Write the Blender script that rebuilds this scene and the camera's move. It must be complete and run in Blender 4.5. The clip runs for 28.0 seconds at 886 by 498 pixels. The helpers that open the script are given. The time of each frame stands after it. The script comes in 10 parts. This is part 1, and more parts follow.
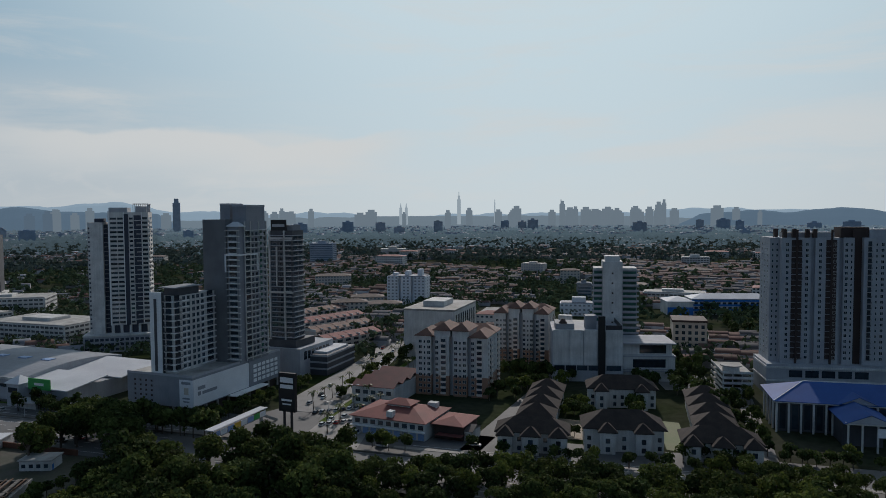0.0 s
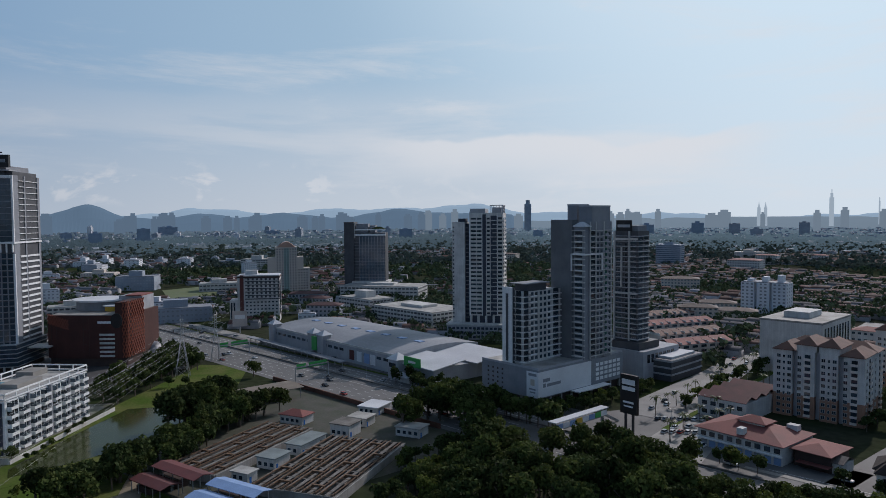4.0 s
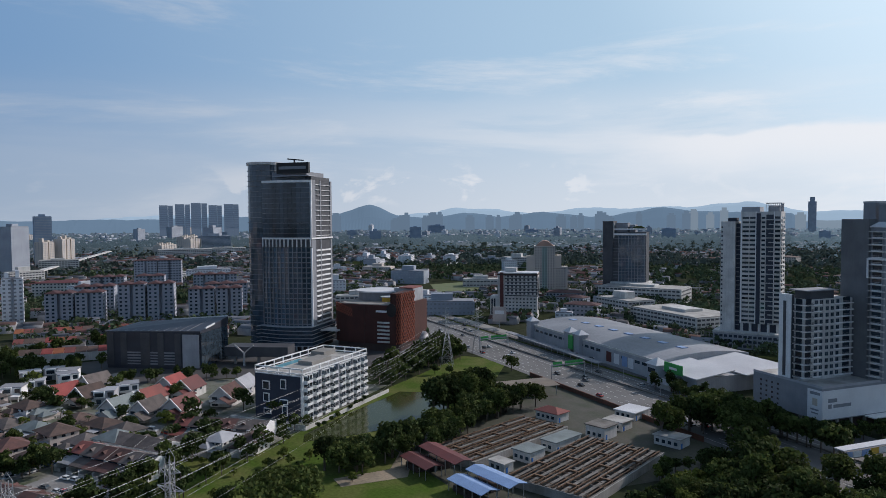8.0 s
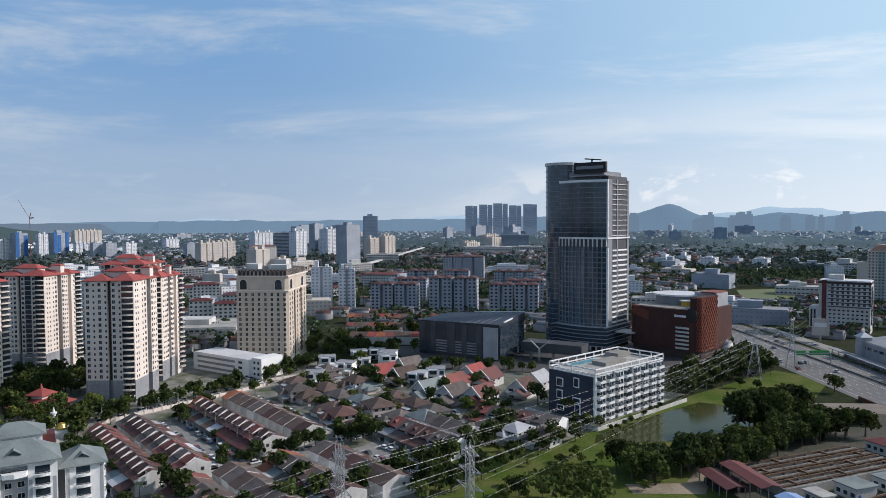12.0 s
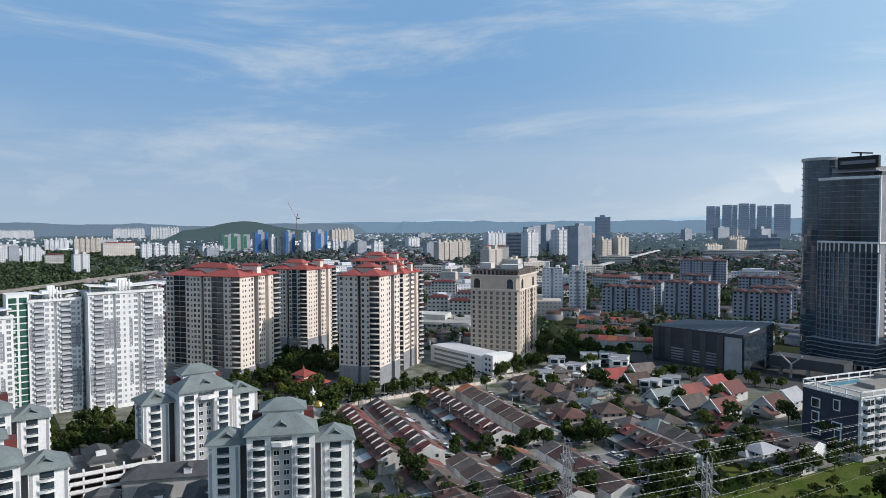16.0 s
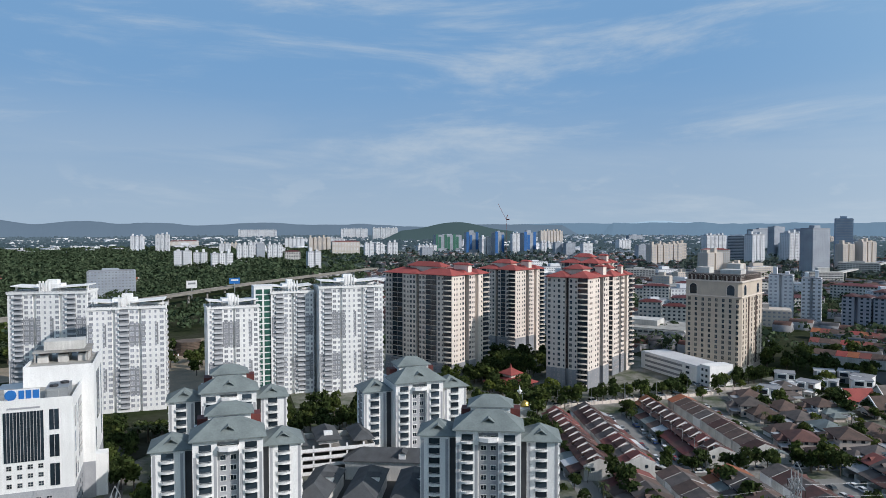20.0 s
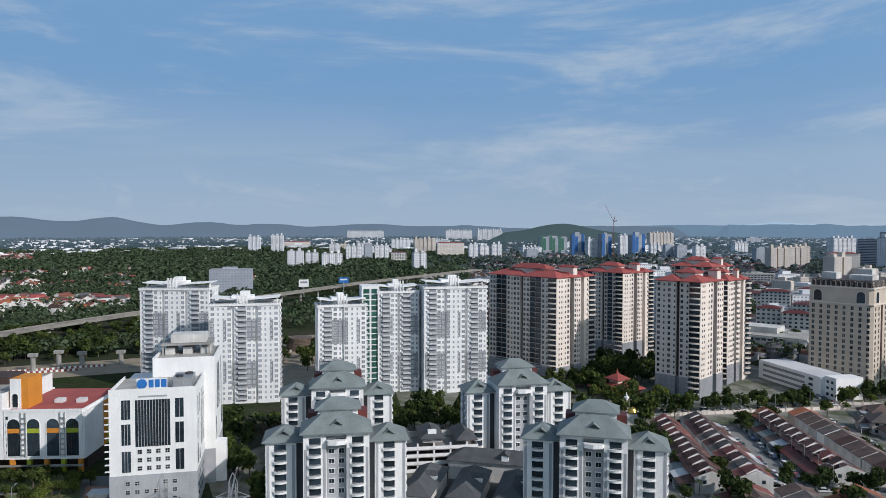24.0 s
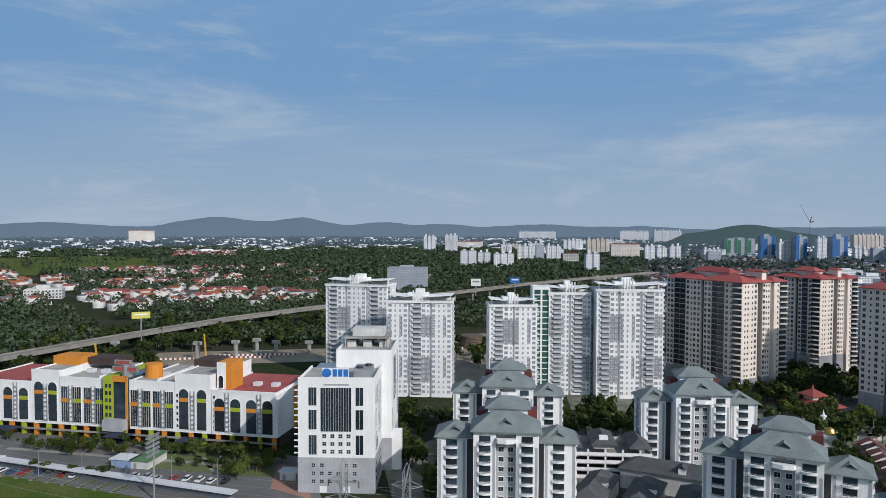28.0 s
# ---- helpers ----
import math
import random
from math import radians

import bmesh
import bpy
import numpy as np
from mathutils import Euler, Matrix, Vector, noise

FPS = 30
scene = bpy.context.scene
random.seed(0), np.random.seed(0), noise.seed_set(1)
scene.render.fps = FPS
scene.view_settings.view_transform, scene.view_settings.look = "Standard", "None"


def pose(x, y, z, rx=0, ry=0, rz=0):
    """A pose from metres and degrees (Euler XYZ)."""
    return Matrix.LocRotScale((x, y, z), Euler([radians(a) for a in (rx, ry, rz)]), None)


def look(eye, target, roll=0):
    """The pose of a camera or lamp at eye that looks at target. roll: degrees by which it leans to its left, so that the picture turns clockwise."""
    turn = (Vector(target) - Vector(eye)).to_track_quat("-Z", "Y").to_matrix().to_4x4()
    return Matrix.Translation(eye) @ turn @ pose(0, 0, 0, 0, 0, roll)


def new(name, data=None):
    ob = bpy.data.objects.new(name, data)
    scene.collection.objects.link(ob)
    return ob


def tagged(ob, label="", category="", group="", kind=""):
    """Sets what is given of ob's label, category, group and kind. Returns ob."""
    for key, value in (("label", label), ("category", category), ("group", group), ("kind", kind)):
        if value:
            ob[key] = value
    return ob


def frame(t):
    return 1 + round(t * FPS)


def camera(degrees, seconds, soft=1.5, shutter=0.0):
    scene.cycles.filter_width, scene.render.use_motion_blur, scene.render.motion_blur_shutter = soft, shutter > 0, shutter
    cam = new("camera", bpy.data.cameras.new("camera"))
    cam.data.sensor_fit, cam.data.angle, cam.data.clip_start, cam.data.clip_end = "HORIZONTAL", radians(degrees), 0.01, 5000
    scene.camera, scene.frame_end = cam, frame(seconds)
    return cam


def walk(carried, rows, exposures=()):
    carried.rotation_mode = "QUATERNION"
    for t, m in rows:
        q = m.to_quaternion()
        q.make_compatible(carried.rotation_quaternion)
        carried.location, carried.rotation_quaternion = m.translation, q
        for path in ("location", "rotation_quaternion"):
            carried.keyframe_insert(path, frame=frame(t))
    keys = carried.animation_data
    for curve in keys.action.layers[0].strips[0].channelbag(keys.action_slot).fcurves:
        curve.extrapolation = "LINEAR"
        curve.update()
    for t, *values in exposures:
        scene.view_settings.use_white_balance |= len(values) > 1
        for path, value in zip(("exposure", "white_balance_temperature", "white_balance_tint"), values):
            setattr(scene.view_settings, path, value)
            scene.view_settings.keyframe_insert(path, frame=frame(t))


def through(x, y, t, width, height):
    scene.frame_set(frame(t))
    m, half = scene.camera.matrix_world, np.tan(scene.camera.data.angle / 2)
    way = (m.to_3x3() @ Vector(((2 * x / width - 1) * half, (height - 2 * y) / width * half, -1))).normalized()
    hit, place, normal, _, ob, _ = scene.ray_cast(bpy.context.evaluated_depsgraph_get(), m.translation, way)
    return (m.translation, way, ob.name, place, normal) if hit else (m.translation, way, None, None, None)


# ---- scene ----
# Camera: a drone hovering 90 m up that only turns.
cam = camera(64.34, 28.0, soft=0.75)
EYE = (0.0, 0.0, 90.0)
PATH = [  # seconds, yaw, pitch, roll
    (0, 0.00, -2.90, 0.37),
    (0.5, 3.77, -2.90, 0.39),
    (1, 7.80, -2.88, 0.41),
    (1.5, 12.05, -2.84, 0.41),
    (2, 16.25, -2.81, 0.45),
    (2.5, 20.39, -2.75, 0.43),
    (4.5, 29.57, -2.68, 0.41),
    (5, 32.02, -2.67, 0.42),
    (5.5, 34.38, -2.65, 0.42),
    (6, 36.82, -2.65, 0.43),
    (6.5, 39.73, -2.62, 0.39),
    (7, 42.47, -2.61, 0.40),
    (7.5, 45.39, -2.61, 0.42),
    (8, 48.34, -2.61, 0.41),
    (8.5, 51.30, -2.59, 0.45),
    (9, 54.25, -2.58, 0.39),
    (9.5, 57.24, -2.56, 0.41),
    (10, 60.21, -2.55, 0.41),
    (10.5, 63.17, -2.53, 0.42),
    (11, 66.14, -2.51, 0.38),
    (11.5, 69.10, -2.49, 0.39),
    (12, 72.08, -2.48, 0.32),
    (12.5, 74.84, -2.45, 0.32),
    (14.5, 83.93, -2.36, 0.24),
    (15, 86.21, -2.35, 0.22),
    (15.5, 88.46, -2.35, 0.19),
    (16, 90.74, -2.32, 0.18),
    (16.5, 92.99, -2.29, 0.19),
    (17, 95.23, -2.28, 0.16),
    (17.5, 97.44, -2.26, 0.16),
    (18, 99.67, -2.22, 0.05),
    (18.5, 101.80, -2.21, 0.08),
    (19, 103.83, -2.20, 0.03),
    (19.5, 105.73, -2.20, 0.03),
    (20, 107.60, -2.20, 0.03),
    (20.5, 109.33, -2.19, 0.03),
    (21, 110.54, -2.17, 0.02),
    (21.5, 111.72, -2.16, 0.03),
    (23.5, 115.19, -2.11, 0.00),
    (24, 116.08, -2.08, -0.04),
    (24.5, 117.89, -2.08, -0.03),
    (25, 119.70, -2.07, -0.04),
    (25.5, 121.46, -2.08, -0.03),
    (26, 123.22, -2.06, -0.05),
    (26.5, 124.94, -2.06, -0.07),
    (27, 126.62, -2.06, -0.11),
    (27.5, 128.30, -2.05, -0.14),
    (28, 129.98, -2.07, -0.17),
]
EXPOSURES = [(0, -0.90, 6700, 11), (1, -0.86, 6550, 12), (2.5, -0.78, 6400, 14), (5, -0.64, 6400, 15), (8, -0.42, 6500, 15), (11, -0.15, 6600, 14), (15, -0.07, 6600, 11), (18, -0.12, 6500, 10), (21, -0.23, 6480, 10), (24, -0.27, 6450, 11), (28, -0.33, 6450, 11)]
walk(cam, [(t, pose(*EYE, 90 + p, r, y)) for t, y, p, r in PATH], EXPOSURES)

# ---- sky and sun ----
SUN_AZ, SUN_EL = -9.0, 31.0            # degrees: bearing from +y towards -x, height
SKY = 0.085


def make_world():
    w = bpy.data.worlds.new("sky")
    scene.world = w
    w.use_nodes = True
    nt = w.node_tree
    n, l = nt.nodes, nt.links
    n.clear()
    out = n.new("ShaderNodeOutputWorld")
    bg = n.new("ShaderNodeBackground")
    bg.inputs["Strength"].default_value = SKY
    sky = n.new("ShaderNodeTexSky")
    sky.sky_type = "NISHITA"
    sky.sun_disc = False
    sky.sun_elevation = radians(SUN_EL)
    sky.sun_rotation = radians(-SUN_AZ)
    sky.air_density, sky.dust_density, sky.ozone_density = 1.1, 0.6, 2.5
    co = n.new("ShaderNodeTexCoord")
    sep = n.new("ShaderNodeSeparateXYZ")
    l.new(co.outputs["Generated"], sep.inputs["Vector"])

    def remap(sock, a, b, c, d, smooth=True):
        r = n.new("ShaderNodeMapRange")
        r.interpolation_type = "SMOOTHSTEP" if smooth else "LINEAR"
        for k, v in (("From Min", a), ("From Max", b), ("To Min", c), ("To Max", d)):
            r.inputs[k].default_value = v
        l.new(sock, r.inputs["Value"])
        return r.outputs["Result"]

    def math_node(op, a, b):
        m = n.new("ShaderNodeMath")
        m.operation = op
        for i, v in enumerate((a, b)):
            if isinstance(v, float):
                m.inputs[i].default_value = v
            else:
                l.new(v, m.inputs[i])
        return m.outputs["Value"]

    def mixed(fac, a, b):
        m = n.new("ShaderNodeMix")
        m.data_type = "RGBA"
        l.new(fac, m.inputs["Factor"])
        for k, v in (("A", a), ("B", b)):
            if isinstance(v, tuple):
                m.inputs[k].default_value = v
            else:
                l.new(v, m.inputs[k])
        return m.outputs["Result"]

    def clouds(scale, stretch, lo, hi, detail, rough, shift):
        mp = n.new("ShaderNodeMapping")
        mp.inputs["Scale"].default_value = (1.0, 1.0, stretch)
        mp.inputs["Location"].default_value = (shift, shift * 0.7, shift * 0.3)
        l.new(co.outputs["Generated"], mp.inputs["Vector"])
        no = n.new("ShaderNodeTexNoise")
        no.inputs["Scale"].default_value = scale
        no.inputs["Detail"].default_value = detail
        no.inputs["Roughness"].default_value = rough
        no.inputs["Distortion"].default_value = 0.4
        l.new(mp.outputs["Vector"], no.inputs["Vector"])
        return remap(no.outputs["Fac"], lo, hi, 0.0, 1.0)

    up = sep.outputs["Z"]
    # brightness of the veil: strongest below the sun
    sx, sy = -math.sin(radians(SUN_AZ)), math.cos(radians(SUN_AZ))
    toward = math_node("ADD", math_node("MULTIPLY", sep.outputs["X"], float(sx)), math_node("MULTIPLY", sep.outputs["Y"], float(sy)))
    glow = remap(toward, -0.20, 1.06, 0.0, 1.0)
    high = mixed(glow, (2.45, 4.75, 8.05, 1), (7.3, 10.4, 12.7, 1))
    low = mixed(glow, (4.9, 6.4, 8.1, 1), (11.0, 12.2, 13.0, 1))
    cloud_tone = mixed(glow, (6.5, 7.7, 9.0, 1), (13.0, 13.8, 14.2, 1))
    base = mixed(remap(up, -0.03, 0.22, 1.0, 0.0), high, low)
    base = mixed(remap(up, 0.34, 0.70, 0.0, 0.8), base, sky.outputs["Color"])
    beam = remap(math_node("ADD", math_node("MULTIPLY", toward, float(math.cos(radians(SUN_EL)))), math_node("MULTIPLY", up, float(math.sin(radians(SUN_EL))))), 0.70, 1.0, 0.0, 0.7)
    base = mixed(beam, base, (14.0, 16.8, 18.2, 1))
    streaks = math_node("MULTIPLY", clouds(2.3, 6.0, 0.47, 0.74, 9.0, 0.64, 3.1), 0.75)
    bank = math_node("MULTIPLY", clouds(1.8, 7.0, 0.42, 0.60, 8.0, 0.56, 7.7), math_node("MULTIPLY", remap(up, 0.03, 0.10, 0.0, 1.0), remap(up, 0.10, 0.20, 1.0, 0.0)))
    bank = math_node("MULTIPLY", bank, math_node("ADD", math_node("MULTIPLY", glow, 0.5), 0.15))
    side = remap(sep.outputs["X"], -0.52, -0.68, 0.0, 1.0)
    side = math_node("MULTIPLY", side, remap(sep.outputs["Y"], 0.25, 0.5, 0.0, 1.0))
    west = math_node("MULTIPLY", remap(sep.outputs["X"], 0.02, -0.16, 0.0, 1.0), remap(sep.outputs["X"], -0.60, -0.46, 0.0, 1.0))
    west = math_node("MULTIPLY", west, remap(sep.outputs["Y"], 0.0, 0.3, 0.0, 1.0))
    wave = n.new("ShaderNodeTexNoise")
    wave.inputs["Scale"].default_value = 5.0
    wave.inputs["Detail"].default_value = 5.0
    l.new(co.outputs["Generated"], wave.inputs["Vector"])
    wup = math_node("ADD", up, math_node("MULTIPLY", wave.outputs["Fac"], -0.07))
    stack = math_node("MULTIPLY", remap(wup, 0.0, 0.066, 0.0, 0.95), remap(wup, 0.070, 0.078, 1.0, 0.0))
    stack = math_node("MULTIPLY", stack, west)
    puffs = math_node("MULTIPLY", clouds(11.0, 2.2, 0.555, 0.64, 7.0, 0.55, 1.3), math_node("MULTIPLY", remap(up, 0.012, 0.03, 0.0, 1.0), remap(up, 0.045, 0.085, 1.0, 0.0)))
    c = mixed(streaks, base, cloud_tone)
    c = mixed(bank, c, cloud_tone)
    c = mixed(stack, c, cloud_tone)
    c = mixed(math_node("MULTIPLY", puffs, math_node("ADD", math_node("MULTIPLY", side, 0.75), 0.25)), c, cloud_tone)
    l.new(c, bg.inputs["Color"])
    l.new(bg.outputs["Background"], out.inputs["Surface"])


make_world()
sun = new("sun", bpy.data.lights.new("sun", "SUN"))
sun.data.energy = 4.1
sun.data.angle = radians(0.6)
sun.data.color = (1.0, 0.94, 0.91)
_a, _e = radians(SUN_AZ), radians(SUN_EL)
sun.matrix_world = look((0, 0, 0), (math.sin(_a) * math.cos(_e), -math.cos(_a) * math.cos(_e), -math.sin(_e)))

# ---- materials ----
def mat(name, c1, c2=None, scale=0.15, fine=3.0, rough=0.8, metal=0.0, bump=0.15, rnd=0.0, streak=0.0, island=0.0, spec=0.4, grain=0.25, through=0.0):
    """A surface with broad patches between c1 and c2, a fine grain, and streaks that run down if asked."""
    m = bpy.data.materials.new(name)
    m.use_nodes = True
    nt = m.node_tree
    n, l = nt.nodes, nt.links
    b = n["Principled BSDF"]
    b.inputs["Roughness"].default_value = rough
    b.inputs["Metallic"].default_value = metal
    b.inputs["Specular IOR Level"].default_value = spec
    c2 = c2 or tuple(v * 0.72 for v in c1)
    co = n.new("ShaderNodeTexCoord")
    big = n.new("ShaderNodeTexNoise")
    big.inputs["Scale"].default_value = scale
    big.inputs["Detail"].default_value = 6.0
    l.new(co.outputs["Object"], big.inputs["Vector"])
    mr = n.new("ShaderNodeMapRange")
    mr.inputs["From Min"].default_value, mr.inputs["From Max"].default_value = 0.35, 0.68
    l.new(big.outputs["Fac"], mr.inputs["Value"])
    mx = n.new("ShaderNodeMix")
    mx.data_type = "RGBA"
    mx.inputs["A"].default_value = (*c1, 1)
    mx.inputs["B"].default_value = (*c2, 1)
    l.new(mr.outputs["Result"], mx.inputs["Factor"])
    last = mx.outputs["Result"]

    def times(sock, lo, hi, factor_out):
        r = n.new("ShaderNodeMapRange")
        r.inputs["To Min"].default_value, r.inputs["To Max"].default_value = lo, hi
        l.new(factor_out, r.inputs["Value"])
        h = n.new("ShaderNodeHueSaturation")
        l.new(r.outputs["Result"], h.inputs["Value"])
        l.new(sock, h.inputs["Color"])
        return h.outputs["Color"]

    fn = n.new("ShaderNodeTexNoise")
    fn.inputs["Scale"].default_value = fine
    fn.inputs["Detail"].default_value = 3.0
    l.new(co.outputs["Object"], fn.inputs["Vector"])
    if grain:
        last = times(last, 1 - grain, 1 + grain, fn.outputs["Fac"])
    if streak:
        mp = n.new("ShaderNodeMapping")
        mp.inputs["Scale"].default_value = (0.9, 0.9, 0.06)
        l.new(co.outputs["Object"], mp.inputs["Vector"])
        st = n.new("ShaderNodeTexNoise")
        st.inputs["Scale"].default_value = 1.3
        st.inputs["Detail"].default_value = 5.0
        l.new(mp.outputs["Vector"], st.inputs["Vector"])
        last = times(last, 1 - streak, 1 + streak * 0.6, st.outputs["Fac"])
    if rnd:
        oi = n.new("ShaderNodeObjectInfo")
        last = times(last, 1 - rnd, 1 + rnd, oi.outputs["Random"])
    if island:
        ge = n.new("ShaderNodeNewGeometry")
        last = times(last, 1 - island, 1 + island, ge.outputs["Random Per Island"])
    l.new(last, b.inputs["Base Color"])
    if through:
        tl = n.new("ShaderNodeBsdfTranslucent")
        l.new(last, tl.inputs["Color"])
        ms = n.new("ShaderNodeMixShader")
        ms.inputs["Fac"].default_value = through
        l.new(b.outputs["BSDF"], ms.inputs[1])
        l.new(tl.outputs["BSDF"], ms.inputs[2])
        l.new(ms.outputs["Shader"], n["Material Output"].inputs["Surface"])
    if bump:
        bp = n.new("ShaderNodeBump")
        bp.inputs["Strength"].default_value = bump
        bp.inputs["Distance"].default_value = 0.1
        l.new(fn.outputs["Fac"], bp.inputs["Height"])
        l.new(bp.outputs["Normal"], b.inputs["Normal"])
    return m


def glass(name, tint=(0.02, 0.03, 0.04), rough=0.08, rnd=0.5):
    m = mat(name, tint, tuple(v * 1.8 for v in tint), scale=0.3, rough=rough, bump=0.0, rnd=rnd, spec=0.6, grain=0.1)
    return m


# ---- mesh kit ----
class Shape:
    """Gathers boxes, prisms and roofs, and turns them into one mesh."""

    def __init__(self):
        self.v, self.f, self.m = [], [], []

    def face(self, pts, mi=0):
        k = len(self.v)
        self.v.extend(pts)
        self.f.append(tuple(range(k, k + len(pts))))
        self.m.append(mi)
        return self

    def prism(self, poly, z0, z1, mi=0, top=None):
        """poly: corners anticlockwise."""
        k, c = len(self.v), len(poly)
        self.v.extend((x, y, z0) for x, y in poly)
        self.v.extend((x, y, z1) for x, y in poly)
        for i in range(c):
            j = (i + 1) % c
            self.f.append((k + i, k + j, k + c + j, k + c + i))
            self.m.append(mi)
        self.f.append(tuple(range(k + c, k + 2 * c)))
        self.m.append(mi if top is None else top)
        self.f.append(tuple(range(k + c - 1, k - 1, -1)))
        self.m.append(mi)
        return self

    def box(self, x0, y0, z0, x1, y1, z1, mi=0, top=None):
        return self.prism([(x0, y0), (x1, y0), (x1, y1), (x0, y1)], z0, z1, mi, top)

    def hip(self, x0, y0, x1, y1, z, h, mi=0, thick=0.25):
        """A hipped roof over the rectangle, with a fascia."""
        k = len(self.v)
        w, d = x1 - x0, y1 - y0
        if w >= d:
            r0, r1 = (x0 + d / 2, (y0 + y1) / 2), (x1 - d / 2, (y0 + y1) / 2)
        else:
            r0, r1 = ((x0 + x1) / 2, y0 + w / 2), ((x0 + x1) / 2, y1 - w / 2)
        self.v.extend([(x0, y0, z - thick), (x1, y0, z - thick), (x1, y1, z - thick), (x0, y1, z - thick),
                       (x0, y0, z), (x1, y0, z), (x1, y1, z), (x0, y1, z), (*r0, z + h), (*r1, z + h)])
        if w >= d:
            fs = [(4, 5, 9, 8), (5, 6, 9), (6, 7, 8, 9), (7, 4, 8)]
        else:
            fs = [(4, 5, 8), (5, 6, 9, 8), (6, 7, 9), (7, 4, 8, 9)]
        fs += [(0, 1, 5, 4), (1, 2, 6, 5), (2, 3, 7, 6), (3, 0, 4, 7), (3, 2, 1, 0)]
        for q in fs:
            self.f.append(tuple(k + i for i in q))
            self.m.append(mi)
        return self

    def gable(self, x0, y0, x1, y1, z, h, mi=0, along="x", over=0.4, wall=None, thick=0.18):
        """A gabled roof with its ridge along x or y; wall: the material of the gable ends."""
        if along == "x":
            ym = (y0 + y1) / 2
            s = h / (ym - y0)
            for a, b, zz in ((y0 - over, ym, 0), (y1 + over, ym, 1)):
                za = z - over * s
                p = [(x0 - over, a, za), (x1 + over, a, za), (x1 + over, b, z + h), (x0 - over, b, z + h)]
                q = [(x, y, w + thick) for x, y, w in p]
                if zz:
                    p.reverse(), q.reverse()
                self.face(q, mi), self.face(p[::-1], mi)
                for i in range(4):
                    j = (i + 1) % 4
                    self.face([p[i], p[j], q[j], q[i]], mi)
            if wall is not None:
                self.face([(x0, y1, z), (x0, y0, z), (x0, ym, z + h)], wall)
                self.face([(x1, y0, z), (x1, y1, z), (x1, ym, z + h)], wall)
        else:
            k = len(self.v)
            t = Shape()
            t.gable(y0, -x1, y1, -x0, z, h, mi, "x", over, wall, thick)
            self.v.extend((-y, x, zz) for x, y, zz in t.v)
            self.f.extend(tuple(k + i for i in q) for q in t.f)
            self.m.extend(t.m)
        return self

    def cyl(self, x, y, z0, z1, r0, r1=None, n=8, mi=0):
        r1 = r0 if r1 is None else r1
        k = len(self.v)
        for z, r in ((z0, r0), (z1, r1)):
            self.v.extend((x + r * math.cos(2 * math.pi * i / n), y + r * math.sin(2 * math.pi * i / n), z) for i in range(n))
        for i in range(n):
            j = (i + 1) % n
            self.f.append((k + i, k + j, k + n + j, k + n + i))
            self.m.append(mi)
        self.f.append(tuple(range(k + n, k + 2 * n)))
        self.f.append(tuple(range(k + n - 1, k - 1, -1)))
        self.m.extend((mi, mi))
        return self

    def bar(self, p, q, r=0.1, mi=0):
        """A square bar from p to q."""
        p, q = Vector(p), Vector(q)
        d = (q - p).normalized()
        s = d.cross(Vector((0, 0, 1)))
        s = (s.normalized() if s.length > 1e-4 else Vector((1, 0, 0))) * r
        u = d.cross(s).normalized() * r
        k = len(self.v)
        for c in (p, q):
            for a, b in ((-1, -1), (1, -1), (1, 1), (-1, 1)):
                self.v.append(tuple(c + s * a + u * b))
        for i in range(4):
            j = (i + 1) % 4
            self.f.append((k + i, k + j, k + 4 + j, k + 4 + i))
            self.m.append(mi)
        self.f.extend([(k + 3, k + 2, k + 1, k), (k + 4, k + 5, k + 6, k + 7)])
        self.m.extend((mi, mi))
        return self

    def add(self, other, x=0, y=0, z=0, a=0.0):
        """Another shape's faces, turned by a degrees and moved."""
        k, c, s = len(self.v), math.cos(radians(a)), math.sin(radians(a))
        self.v.extend((x + c * p - s * q, y + s * p + c * q, z + r) for p, q, r in other.v)
        self.f.extend(tuple(k + i for i in q) for q in other.f)
        self.m.extend(other.m)
        return self

    def mesh(self, name, mats):
        me = bpy.data.meshes.new(name)
        me.from_pydata(self.v, [], self.f)
        for m in mats if isinstance(mats, (list, tuple)) else [mats]:
            me.materials.append(m)
        if any(self.m):
            me.polygons.foreach_set("material_index", self.m)
        me.update()
        return me


def thing(name, x, y, z=0.0, a=0.0, label="", category="", group="", kind=""):
    """An Empty at the base of a thing, turned by a degrees."""
    e = new(name)
    e.empty_display_size = 0.5
    e.matrix_basis = pose(x, y, z, 0, 0, a)
    return tagged(e, label, category, group, kind)


def part(name, shape, mats, parent, label="", kind="", at=None, a=0.0):
    """One mesh object under a thing or a part; shape: a Shape or a mesh made before."""
    me = shape.mesh(name, mats) if isinstance(shape, Shape) else shape
    o = new(name, me)
    o.parent = parent
    if at is not None:
        o.matrix_basis = pose(*at, 0, 0, a)
    if label:
        o["label"] = label
    if kind:
        o["kind"] = kind
    return o


def solo(name, shape, mats, x=0, y=0, z=0, a=0.0, label="", category="", group="", kind=""):
    """A thing that is one mesh."""
    o = new(name, shape.mesh(name, mats) if isinstance(shape, Shape) else shape)
    o.matrix_basis = pose(x, y, z, 0, 0, a)
    return tagged(o, label, category, group, kind)


def along(p, q, s):
    """The point s metres from p towards q, and the wall's turn in degrees (outside is on the right)."""
    dx, dy = q[0] - p[0], q[1] - p[1]
    n = math.hypot(dx, dy)
    return p[0] + dx / n * s, p[1] + dy / n * s, math.degrees(math.atan2(dy, dx))


